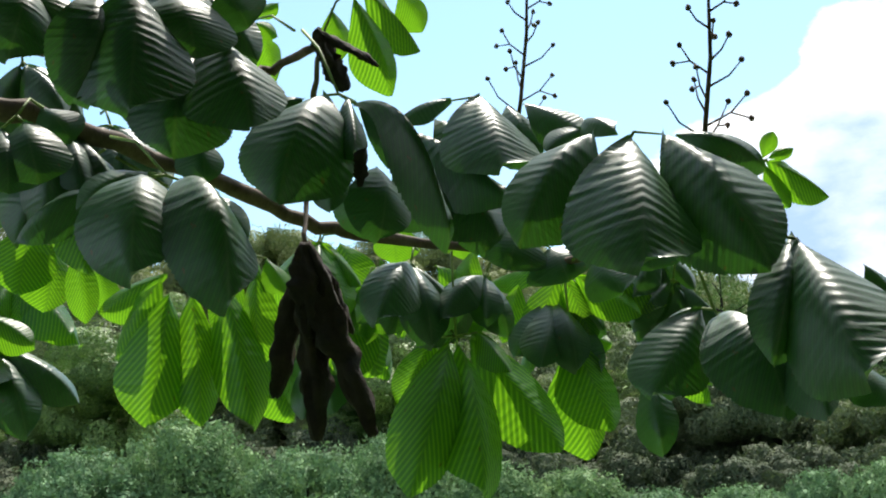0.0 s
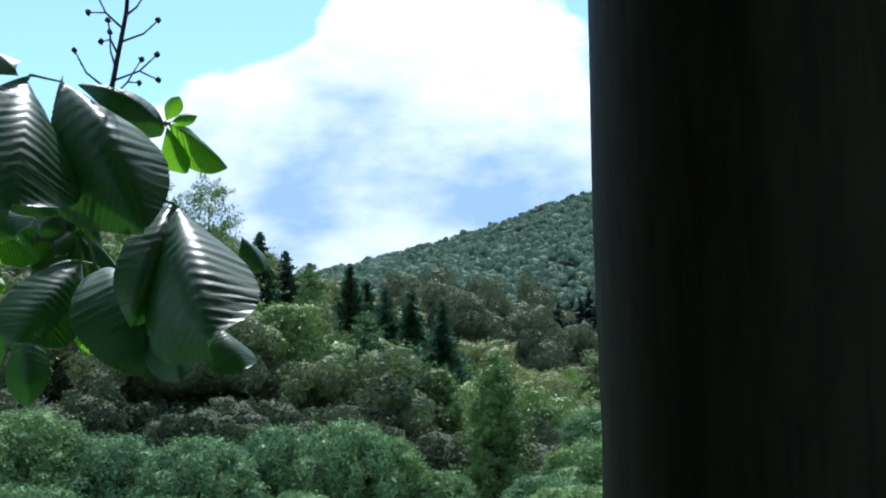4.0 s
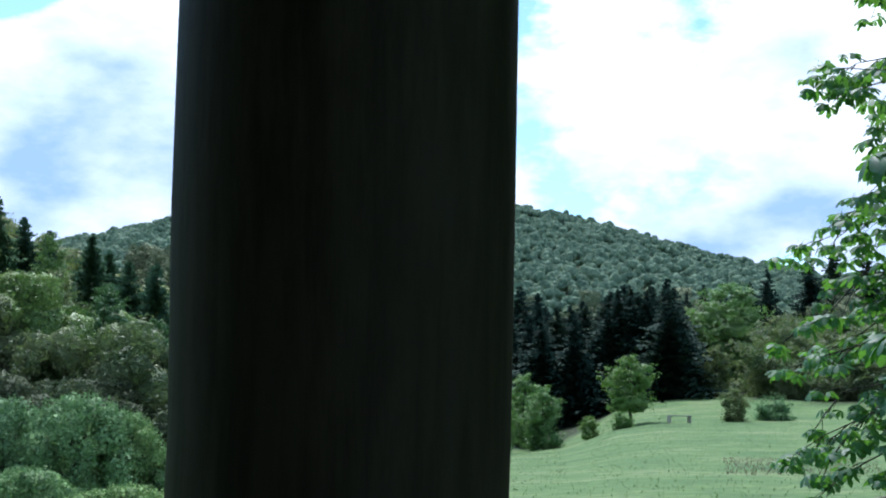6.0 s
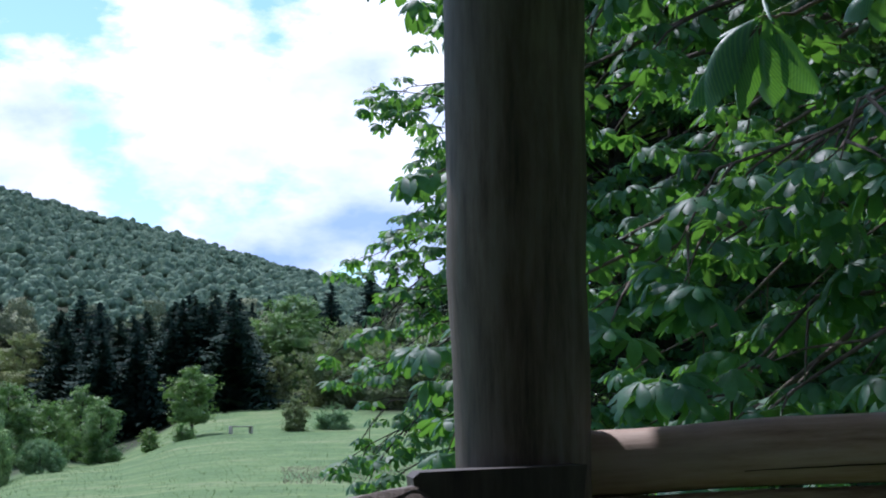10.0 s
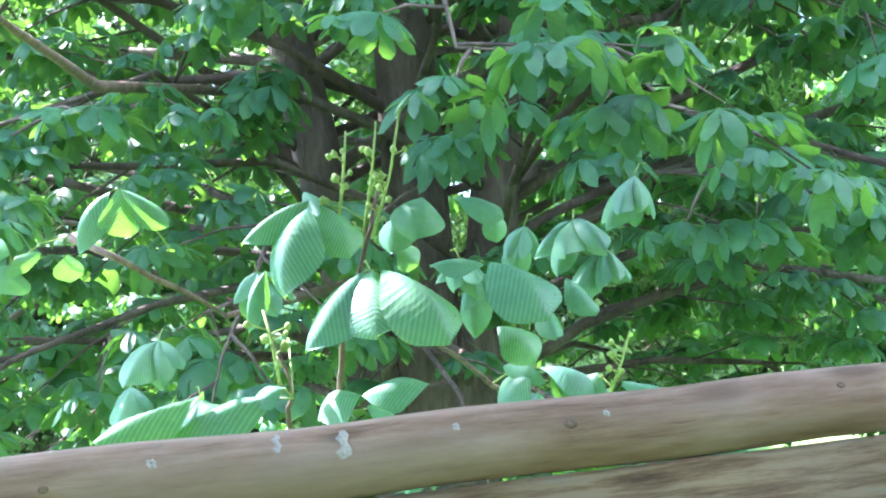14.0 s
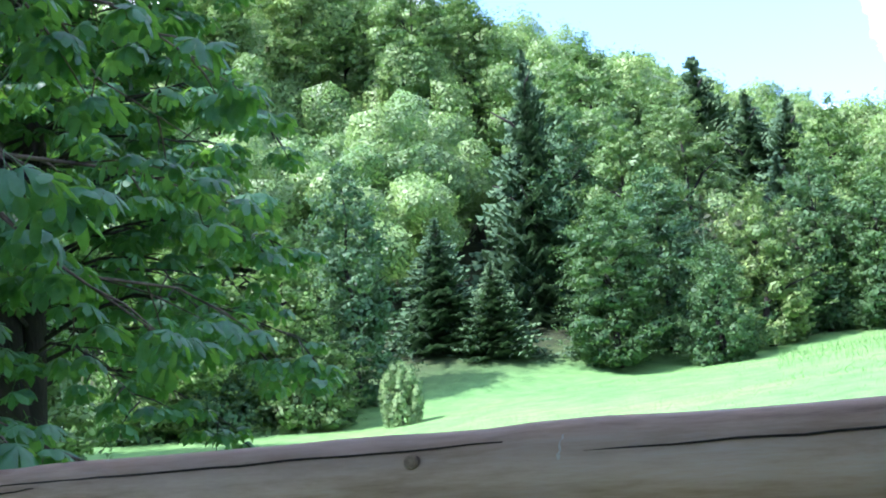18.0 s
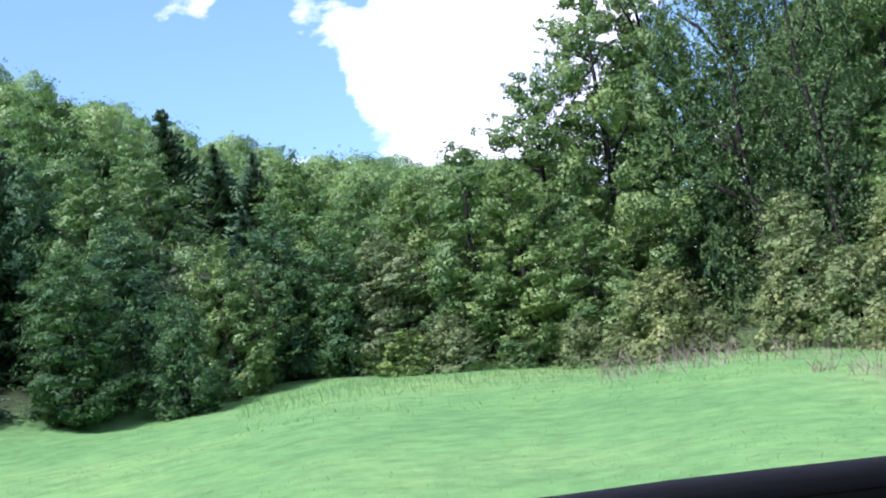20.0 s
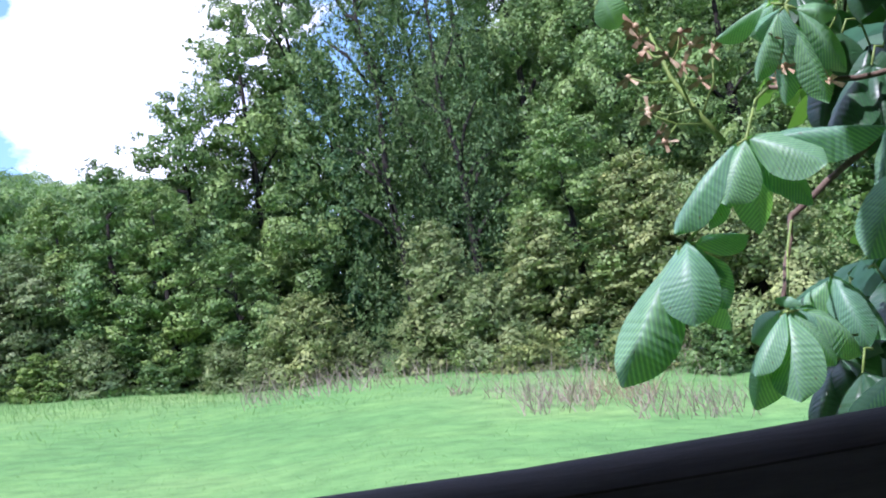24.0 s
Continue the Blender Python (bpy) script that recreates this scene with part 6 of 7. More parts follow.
leaf(branch_a, (0.409, 1.573, 1.313), (0.337, 1.728, 1.339), [((0.414, 1.572, 1.309), (0.406, 1.384, 1.122), 0.121), ((0.415, 1.613, 1.324), (0.347, 1.508, 1.157), 0.067), ((0.511, 1.636, 1.288), (0.539, 1.628, 1.243), 0.043), ((0.424, 1.671, 1.214), (0.411, 1.540, 1.096), 0.051), ((0.420, 1.728, 1.222), (0.391, 1.627, 1.101), 0.045), ((0.485, 1.645, 1.172), (0.505, 1.598, 1.112), 0.058)], True)
leaf(branch_a, (0.345, 1.740, 1.257), (0.300, 1.728, 1.371), [((0.329, 1.743, 1.261), (0.239, 1.675, 1.145), 0.093), ((0.355, 1.767, 1.254), (0.387, 1.616, 1.117), 0.118), ((0.381, 1.804, 1.258), (0.358, 1.741, 1.155), 0.070), ((0.322, 1.744, 1.262), (0.283, 1.729, 1.231), 0.037), ((0.282, 1.899, 1.199), (0.280, 1.844, 1.077), 0.050), ((0.322, 1.892, 1.211), (0.303, 1.858, 1.154), 0.048), ((0.420, 1.873, 1.203), (0.419, 1.839, 1.149), 0.056)], True)
leaf(branch_a, (0.207, 2.134, 1.391), (0.181, 1.956, 1.376), [((0.196, 2.136, 1.385), (0.156, 2.199, 1.263), 0.084), ((0.209, 2.135, 1.384), (0.246, 2.148, 1.269), 0.073), ((0.223, 2.133, 1.384), (0.325, 2.132, 1.312), 0.064), ((0.255, 2.170, 1.397), (0.372, 2.164, 1.328), 0.069), ((0.141, 2.210, 1.387), (0.107, 2.226, 1.293), 0.056), ((0.193, 2.203, 1.407), (0.102, 2.279, 1.407), 0.056)])
leaf(branch_a, (0.207, 2.122, 1.285), (0.207, 2.134, 1.391), [((0.206, 2.123, 1.282), (0.255, 2.090, 1.130), 0.106), ((0.191, 2.124, 1.283), (0.130, 2.203, 1.242), 0.067), ((0.211, 2.192, 1.286), (0.230, 2.178, 1.093), 0.097), ((0.221, 2.190, 1.295), (0.283, 2.185, 1.276), 0.056), ((0.172, 2.245, 1.216), (0.148, 2.253, 1.134), 0.085)])
leaf(branch_a, (0.019, 1.994, 1.279), (0.020, 1.973, 1.404), [((0.008, 1.995, 1.272), (-0.066, 1.903, 1.047), 0.099), ((0.023, 2.023, 1.271), (0.037, 1.890, 1.037), 0.098), ((0.043, 2.035, 1.280), (0.162, 1.987, 1.100), 0.107), ((0.051, 1.993, 1.282), (0.091, 1.951, 1.216), 0.050), ((-0.009, 2.035, 1.283), (-0.070, 2.051, 1.185), 0.069), ((0.022, 2.033, 1.298), (0.071, 2.074, 1.305), 0.026), ((0.010, 2.033, 1.299), (-0.040, 2.068, 1.280), 0.034)])
leaf(branch_a, (-0.264, 1.817, 1.384), (-0.413, 1.675, 1.489), [((-0.371, 1.808, 1.334), (-0.401, 1.783, 1.156), 0.094), ((-0.342, 1.813, 1.335), (-0.333, 1.797, 1.153), 0.072), ((-0.300, 1.818, 1.349), (-0.264, 1.795, 1.145), 0.072), ((-0.253, 1.821, 1.370), (-0.255, 1.843, 1.233), 0.055), ((-0.286, 1.857, 1.379), (-0.314, 1.870, 1.279), 0.048), ((-0.387, 1.829, 1.356), (-0.454, 1.845, 1.253), 0.071), ((-0.381, 1.857, 1.369), (-0.476, 1.872, 1.321), 0.056), ((-0.241, 1.821, 1.377), (-0.218, 1.806, 1.326), 0.039)])
leaf(branch_a, (-0.309, 1.405, 1.388), (-0.392, 1.537, 1.474), [((-0.331, 1.400, 1.386), (-0.328, 1.293, 1.256), 0.103), ((-0.296, 1.409, 1.383), (-0.234, 1.284, 1.224), 0.087), ((-0.330, 1.426, 1.398), (-0.399, 1.385, 1.350), 0.044), ((-0.374, 1.463, 1.386), (-0.486, 1.468, 1.336), 0.049), ((-0.283, 1.482, 1.391), (-0.232, 1.474, 1.328), 0.039)], True)
leaf(branch_a, (-0.124, 1.487, 1.495), (-0.167, 1.601, 1.618), [((-0.142, 1.486, 1.494), (-0.191, 1.389, 1.347), 0.108), ((-0.107, 1.492, 1.484), (-0.014, 1.373, 1.292), 0.036), ((-0.106, 1.518, 1.495), (-0.028, 1.485, 1.401), 0.041), ((-0.140, 1.584, 1.458), (-0.142, 1.547, 1.372), 0.038), ((-0.086, 1.648, 1.450), (-0.088, 1.603, 1.346), 0.078), ((-0.113, 1.490, 1.490), (-0.110, 1.418, 1.403), 0.033), ((-0.165, 1.551, 1.513), (-0.236, 1.560, 1.471), 0.041)], True)
leaf(branch_a, (-0.105, 1.678, 1.700), (-0.145, 1.671, 1.635), [((-0.103, 1.680, 1.695), (-0.060, 1.729, 1.568), 0.055), ((-0.085, 1.706, 1.708), (-0.015, 1.763, 1.641), 0.073), ((-0.133, 1.723, 1.694), (-0.123, 1.748, 1.630), 0.047), ((-0.041, 1.747, 1.722), (-0.010, 1.767, 1.670), 0.047)])
leaf(branch_a, (-0.256, 1.910, 1.756), (-0.187, 1.794, 1.692), [((-0.258, 1.910, 1.753), (-0.289, 1.924, 1.707), 0.031), ((-0.252, 1.911, 1.753), (-0.218, 1.923, 1.733), 0.031), ((-0.254, 1.909, 1.757), (-0.266, 1.889, 1.803), 0.026), ((-0.250, 1.910, 1.757), (-0.214, 1.905, 1.780), 0.026), ((-0.246, 1.942, 1.751), (-0.231, 2.010, 1.692), 0.044)])
leaf(branch_a, (-0.314, 1.259, 1.546), (-0.418, 1.359, 1.530), [((-0.310, 1.262, 1.541), (-0.310, 1.205, 1.397), 0.109), ((-0.354, 1.279, 1.545), (-0.364, 1.227, 1.416), 0.069), ((-0.283, 1.296, 1.547), (-0.257, 1.273, 1.468), 0.099), ((-0.397, 1.292, 1.559), (-0.408, 1.263, 1.485), 0.073), ((-0.235, 1.316, 1.558), (-0.209, 1.330, 1.519), 0.079), ((-0.245, 1.347, 1.515), (-0.205, 1.259, 1.390), 0.091), ((-0.272, 1.346, 1.503), (-0.284, 1.290, 1.373), 0.091), ((-0.358, 1.335, 1.517), (-0.366, 1.301, 1.434), 0.068), ((-0.312, 1.355, 1.535), (-0.308, 1.309, 1.408), 0.075), ((-0.420, 1.272, 1.552), (-0.429, 1.236, 1.462), 0.072), ((-0.287, 1.477, 1.457), (-0.274, 1.454, 1.390), 0.046)], True)
leaf(branch_a, (-0.474, 1.438, 1.473), (-0.463, 1.507, 1.504), [((-0.468, 1.442, 1.467), (-0.443, 1.410, 1.387), 0.073), ((-0.492, 1.437, 1.458), (-0.474, 1.403, 1.377), 0.073), ((-0.463, 1.507, 1.504), (-0.428, 1.498, 1.458), 0.055)], True)
leaf(branch_a, (-0.568, 1.929, 1.486), (-0.452, 1.799, 1.537), [((-0.584, 1.927, 1.474), (-0.609, 1.942, 1.369), 0.091), ((-0.563, 1.968, 1.452), (-0.580, 1.984, 1.349), 0.080), ((-0.525, 1.953, 1.438), (-0.519, 1.976, 1.327), 0.047), ((-0.602, 1.959, 1.504), (-0.679, 1.988, 1.463), 0.070), ((-0.587, 1.980, 1.552), (-0.643, 1.980, 1.485), 0.071), ((-0.552, 1.990, 1.552), (-0.589, 2.001, 1.469), 0.054), ((-0.512, 2.031, 1.426), (-0.499, 2.049, 1.349), 0.045), ((-0.645, 1.987, 1.452), (-0.663, 1.992, 1.402), 0.045)])
leaf(branch_a, (-0.189, 2.153, 1.447), (-0.154, 2.014, 1.449), [((-0.193, 2.153, 1.444), (-0.100, 2.190, 1.249), 0.138), ((-0.086, 2.203, 1.443), (-0.052, 2.253, 1.315), 0.058), ((-0.030, 2.206, 1.431), (-0.023, 2.253, 1.321), 0.062), ((-0.151, 2.220, 1.479), (-0.129, 2.241, 1.376), 0.104), ((0.007, 2.248, 1.436), (0.078, 2.262, 1.347), 0.067), ((0.075, 2.228, 1.457), (0.040, 2.249, 1.347), 0.057), ((-0.055, 2.231, 1.515), (-0.059, 2.246, 1.440), 0.076), ((0.061, 2.257, 1.523), (0.056, 2.273, 1.448), 0.068)])
leaf(branch_a, (0.436, 1.766, 1.460), (0.402, 1.781, 1.431), [((0.439, 1.765, 1.458), (0.471, 1.772, 1.395), 0.038), ((0.446, 1.763, 1.459), (0.535, 1.795, 1.412), 0.056), ((0.439, 1.764, 1.464), (0.454, 1.751, 1.497), 0.023), ((0.445, 1.763, 1.462), (0.479, 1.751, 1.472), 0.020), ((0.429, 1.767, 1.464), (0.404, 1.765, 1.492), 0.020)])
leaf(branch_a, (-0.080, 1.801, 1.466), (-0.116, 1.950, 1.429), [((-0.087, 1.799, 1.474), (-0.104, 1.755, 1.386), 0.085), ((-0.057, 1.836, 1.498), (0.002, 1.796, 1.405), 0.087), ((-0.010, 1.880, 1.499), (0.079, 1.833, 1.392), 0.097), ((0.038, 1.911, 1.487), (0.062, 1.859, 1.374), 0.074)], True)
leaf(branch_a, (0.125, 1.952, 1.415), (0.074, 1.959, 1.398), [((0.118, 1.949, 1.432), (0.095, 1.911, 1.358), 0.100), ((0.166, 1.953, 1.395), (0.184, 1.922, 1.338), 0.092), ((0.305, 1.937, 1.392), (0.305, 1.912, 1.345), 0.092), ((0.238, 2.018, 1.387), (0.272, 1.984, 1.327), 0.078)], True)
dead_leaf((-0.185, 1.770, 1.383), (-0.180, 1.807, 1.125), 0.080)
dead_leaf((-0.185, 1.770, 1.383), (-0.235, 1.815, 1.186), 0.057)
dead_leaf((-0.185, 1.770, 1.383), (-0.108, 1.792, 1.127), 0.080)
dead_leaf((-0.185, 1.770, 1.383), (-0.130, 1.826, 1.269), 0.046)
dead_leaf((-0.185, 1.770, 1.383), (-0.185, 1.762, 1.256), 0.068)
dead_leaf((-0.150, 1.603, 1.618), (-0.116, 1.631, 1.547), 0.050)
dead_leaf((-0.150, 1.603, 1.618), (-0.075, 1.605, 1.568), 0.022)
dead_leaf((-0.150, 1.603, 1.618), (-0.125, 1.663, 1.577), 0.043)
dead_leaf((-0.104, 1.579, 1.486), (-0.106, 1.599, 1.413), 0.041)
dead_leaf((-0.104, 1.579, 1.486), (-0.118, 1.608, 1.456), 0.028)
branch(branch_a, [(-0.556, 1.544, 1.528), (-0.496, 1.567, 1.521), (-0.412, 1.671, 1.505), (-0.281, 1.848, 1.483), (-0.193, 1.939, 1.452), (-0.118, 1.991, 1.437), (0.075, 1.972, 1.400), (0.180, 1.942, 1.374)], 0.015, 0.006)
branch(branch_a, [(-0.527, 1.462, 1.569), (-0.415, 1.430, 1.549), (-0.287, 1.521, 1.587), (-0.268, 1.741, 1.606), (-0.220, 1.783, 1.632), (-0.146, 1.675, 1.625)], 0.011, 0.005)
branch(branch_a, [(0.180, 1.942, 1.374), (0.247, 1.826, 1.352), (0.337, 1.728, 1.339), (0.393, 1.742, 1.422)], 0.006, 0.003)
branch(branch_a, [(-0.146, 1.675, 1.625), (-0.170, 1.766, 1.566), (-0.185, 1.836, 1.466), (-0.185, 1.771, 1.379)], 0.004, 0.003)
panicle(branch_a, [(0.147, 2.236, 1.592), (0.168, 2.203, 1.701), (0.183, 2.165, 1.808), (0.188, 2.123, 1.912)], M_PANICLE, 13)
panicle(branch_a, [(0.359, 1.816, 1.443), (0.366, 1.768, 1.511), (0.376, 1.737, 1.602), (0.374, 1.695, 1.714)], M_PANICLE, 12)

leaf(branch_g, (-0.046, -2.457, 1.345), (-0.105, -2.717, 1.455), [((-0.049, -2.457, 1.343), (-0.129, -2.439, 1.292), 0.062), ((-0.042, -2.457, 1.343), (-0.005, -2.440, 1.270), 0.057), ((0.010, -2.462, 1.327), (0.060, -2.443, 1.251), 0.049), ((-0.056, -2.520, 1.326), (-0.040, -2.533, 1.238), 0.046), ((-0.147, -2.484, 1.319), (-0.205, -2.465, 1.323), 0.048), ((-0.148, -2.485, 1.310), (-0.105, -2.487, 1.254), 0.038), ((-0.094, -2.511, 1.309), (-0.107, -2.515, 1.271), 0.042), ((0.026, -2.516, 1.308), (0.019, -2.523, 1.257), 0.035)])
leaf(branch_g, (0.048, -2.454, 1.240), (-0.095, -2.739, 1.339), [((0.099, -2.455, 1.219), (0.157, -2.420, 1.087), 0.070), ((0.056, -2.454, 1.240), (0.061, -2.423, 1.139), 0.068), ((0.043, -2.475, 1.239), (0.012, -2.489, 1.192), 0.037), ((0.097, -2.487, 1.200), (0.137, -2.481, 1.092), 0.031), ((0.010, -2.497, 1.217), (-0.025, -2.494, 1.237), 0.041), ((0.024, -2.509, 1.200), (0.017, -2.492, 1.155), 0.052), ((0.053, -2.522, 1.151), (0.019, -2.523, 1.130), 0.035)])
leaf(branch_g, (-0.225, -2.406, 1.289), (-0.294, -2.698, 1.431), [((-0.249, -2.402, 1.285), (-0.307, -2.379, 1.209), 0.063), ((-0.225, -2.406, 1.288), (-0.210, -2.386, 1.225), 0.065), ((-0.194, -2.416, 1.247), (-0.142, -2.400, 1.172), 0.063), ((-0.258, -2.425, 1.378), (-0.229, -2.431, 1.319), 0.037), ((-0.257, -2.424, 1.385), (-0.302, -2.411, 1.350), 0.042), ((-0.309, -2.444, 1.330), (-0.331, -2.437, 1.344), 0.027)])
leaf(branch_g, (-0.051, -2.521, 1.139), (-0.097, -2.747, 1.275), [((-0.021, -2.522, 1.135), (0.013, -2.525, 1.031), 0.043), ((-0.052, -2.521, 1.121), (-0.039, -2.493, 1.030), 0.066), ((-0.036, -2.502, 1.130), (0.005, -2.485, 1.070), 0.042), ((-0.075, -2.540, 1.124), (-0.093, -2.540, 1.064), 0.042), ((-0.018, -2.551, 1.152), (-0.002, -2.554, 1.112), 0.042), ((-0.075, -2.513, 1.221), (-0.050, -2.520, 1.143), 0.031), ((-0.065, -2.540, 1.141), (-0.100, -2.538, 1.112), 0.042), ((-0.121, -2.566, 1.130), (-0.128, -2.567, 1.071), 0.050)])
leaf(branch_g, (-0.130, -2.497, 1.503), (-0.226, -2.671, 1.584), [((-0.122, -2.500, 1.495), (-0.100, -2.511, 1.458), 0.057), ((-0.096, -2.507, 1.474), (-0.078, -2.521, 1.423), 0.035), ((-0.112, -2.515, 1.435), (-0.105, -2.526, 1.387), 0.032), ((-0.059, -2.495, 1.530), (-0.041, -2.509, 1.483), 0.021), ((-0.161, -2.503, 1.464), (-0.188, -2.496, 1.478), 0.028), ((-0.188, -2.500, 1.464), (-0.183, -2.514, 1.407), 0.035), ((-0.145, -2.518, 1.407), (-0.156, -2.523, 1.376), 0.043), ((-0.089, -2.543, 1.537), (-0.086, -2.556, 1.489), 0.051)])
leaf(branch_g, (-0.152, -2.353, 1.048), (-0.201, -2.749, 1.109), [((-0.133, -2.355, 1.030), (-0.077, -2.339, 0.993), 0.063), ((-0.156, -2.352, 1.040), (-0.181, -2.348, 0.992), 0.056), ((-0.152, -2.403, 1.074), (-0.208, -2.395, 1.049), 0.052), ((-0.208, -2.395, 1.075), (-0.175, -2.400, 1.037), 0.045)])
leaf(branch_g, (0.081, -2.484, 1.571), (-0.001, -2.578, 1.608), [((0.082, -2.485, 1.568), (0.074, -2.499, 1.525), 0.043)])
leaf(branch_g, (-0.376, -2.386, 1.334), (-0.460, -2.560, 1.402), [((-0.367, -2.385, 1.350), (-0.369, -2.394, 1.298), 0.040), ((-0.364, -2.399, 1.274), (-0.377, -2.402, 1.219), 0.053), ((-0.346, -2.461, 1.223), (-0.359, -2.463, 1.166), 0.048)])
panicle(branch_g, [(-0.022, -2.477, 1.349), (-0.000, -2.470, 1.390), (0.023, -2.479, 1.444), (0.038, -2.482, 1.513)], M_STALK, 9, True)
panicle(branch_g, [(-0.174, -2.563, 1.425), (-0.160, -2.555, 1.464), (-0.128, -2.537, 1.422)], M_STALK, 5, True)
branch(branch_g, [(-0.645, -2.918, 1.456), (-0.445, -2.873, 1.439), (-0.302, -2.746, 1.441), (-0.196, -2.711, 1.441), (-0.105, -2.717, 1.455)], 0.006, 0.003)
branch(branch_g, [(-0.302, -2.746, 1.441), (-0.221, -2.775, 1.350), (-0.097, -2.747, 1.275), (-0.048, -2.610, 1.149)], 0.006, 0.003)
branch(branch_g, [(-0.558, -2.876, 1.156), (-0.342, -2.827, 1.148), (-0.189, -2.650, 1.106)], 0.006, 0.003)

leaf(branch_c, (3.178, -0.064, 1.427), (3.323, -0.033, 1.460), [((3.174, -0.012, 1.422), (3.082, 0.064, 1.260), 0.109), ((3.179, -0.069, 1.424), (3.076, -0.078, 1.280), 0.155), ((3.186, -0.155, 1.421), (3.086, -0.222, 1.263), 0.161), ((3.239, -0.304, 1.432), (3.152, -0.419, 1.302), 0.163), ((3.249, -0.408, 1.337), (3.205, -0.429, 1.261), 0.058), ((3.271, -0.460, 1.389), (3.245, -0.519, 1.310), 0.071), ((3.289, -0.298, 1.434), (3.285, -0.180, 1.443), 0.071), ((3.355, -0.312, 1.308), (3.330, -0.389, 1.228), 0.109)])
leaf(branch_c, (3.241, 0.045, 1.586), (3.312, -0.064, 1.541), [((3.240, 0.088, 1.559), (3.164, 0.110, 1.379), 0.119), ((3.229, 0.089, 1.617), (3.201, 0.202, 1.505), 0.074), ((3.251, 0.000, 1.562), (3.210, -0.024, 1.462), 0.107), ((3.235, 0.018, 1.631), (3.240, 0.070, 1.576), 0.107), ((3.260, -0.173, 1.584), (3.216, -0.157, 1.487), 0.107), ((3.263, -0.238, 1.579), (3.243, -0.343, 1.525), 0.071), ((3.299, -0.319, 1.555), (3.312, -0.326, 1.484), 0.054), ((3.312, -0.114, 1.562), (3.325, -0.095, 1.480), 0.085), ((3.306, 0.170, 1.461), (3.315, 0.215, 1.332), 0.055), ((3.334, -0.107, 1.492), (3.343, -0.153, 1.453), 0.073)])
leaf(branch_c, (3.035, 0.084, 1.172), (3.173, 0.110, 1.300), [((3.004, 0.249, 1.188), (2.907, 0.439, 1.111), 0.103), ((3.032, 0.213, 1.182), (2.993, 0.314, 1.114), 0.098), ((3.024, 0.255, 1.174), (3.018, 0.197, 1.111), 0.087), ((3.015, 0.162, 1.268), (3.022, 0.163, 1.167), 0.054), ((3.101, -0.038, 1.172), (3.093, 0.051, 1.129), 0.099), ((3.103, -0.048, 1.149), (3.109, -0.101, 1.124), 0.066), ((3.210, -0.166, 1.190), (3.200, -0.028, 1.177), 0.092)])
leaf(branch_c, (3.293, 0.482, 1.662), (3.536, 0.429, 1.567), [((3.285, 0.523, 1.645), (3.296, 0.567, 1.522), 0.078), ((3.296, 0.471, 1.662), (3.320, 0.460, 1.560), 0.131), ((3.305, 0.443, 1.655), (3.336, 0.380, 1.581), 0.075), ((3.382, 0.619, 1.545), (3.393, 0.618, 1.483), 0.078)])
leaf(branch_c, (3.162, 0.666, 1.492), (3.470, 0.645, 1.600), [((3.162, 0.666, 1.492), (3.162, 0.691, 1.435), 0.109), ((3.164, 0.618, 1.570), (3.174, 0.636, 1.479), 0.097), ((3.143, 0.669, 1.582), (3.137, 0.715, 1.527), 0.109)])
leaf(branch_c, (3.560, -0.395, 1.231), (3.663, -0.289, 1.206), [((3.557, -0.309, 1.289), (3.563, -0.353, 1.196), 0.103), ((3.561, -0.406, 1.218), (3.557, -0.530, 1.170), 0.103), ((3.558, -0.470, 1.213), (3.562, -0.476, 1.136), 0.078), ((3.564, -0.327, 1.185), (3.566, -0.298, 1.149), 0.103), ((3.651, -0.591, 1.183), (3.642, -0.692, 1.162), 0.067), ((3.554, -0.533, 1.208), (3.559, -0.504, 1.159), 0.065)])
leaf(branch_c, (2.849, 0.952, 1.916), (3.002, 0.805, 1.991), [((2.829, 0.995, 1.912), (2.800, 1.063, 1.702), 0.075), ((2.821, 1.047, 1.857), (2.783, 1.106, 1.721), 0.080), ((2.856, 1.000, 1.821), (2.839, 1.010, 1.702), 0.054), ((2.880, 0.945, 1.830), (2.867, 0.944, 1.719), 0.075), ((2.893, 0.911, 1.840), (2.899, 0.856, 1.747), 0.080), ((2.853, 0.955, 1.899), (2.815, 1.043, 1.879), 0.060), ((2.845, 0.949, 1.933), (2.872, 0.939, 1.864), 0.073), ((2.838, 0.930, 1.977), (2.850, 0.938, 1.932), 0.097)])
leaf(branch_c, (2.984, 0.734, 1.958), (3.009, 0.780, 1.999), [((2.981, 0.732, 1.970), (3.003, 0.752, 1.879), 0.061), ((3.001, 0.674, 1.972), (3.031, 0.651, 1.907), 0.098), ((2.962, 0.790, 1.962), (2.967, 0.822, 1.906), 0.074), ((2.978, 0.730, 1.981), (3.023, 0.632, 1.951), 0.074)])
branch(branch_c, [(3.347, 0.043, 0.953), (3.294, 0.024, 1.197), (3.237, 0.010, 1.298), (3.274, -0.038, 1.452), (3.297, -0.083, 1.623)], 0.008, 0.004)
branch(branch_c, [(4.047, -0.695, 0.993), (3.663, -0.289, 1.206), (3.355, -0.189, 1.281), (3.227, -0.053, 1.432)], 0.008, 0.003)
branch(branch_c, [(3.564, 0.675, 1.618), (3.511, 0.542, 1.545), (3.753, 0.443, 1.489), (3.975, 0.392, 1.453)], 0.01, 0.004)
branch(branch_c, [(3.134, 0.114, 1.118), (3.083, 0.096, 1.192), (3.110, 0.147, 1.353)], 0.005, 0.003)
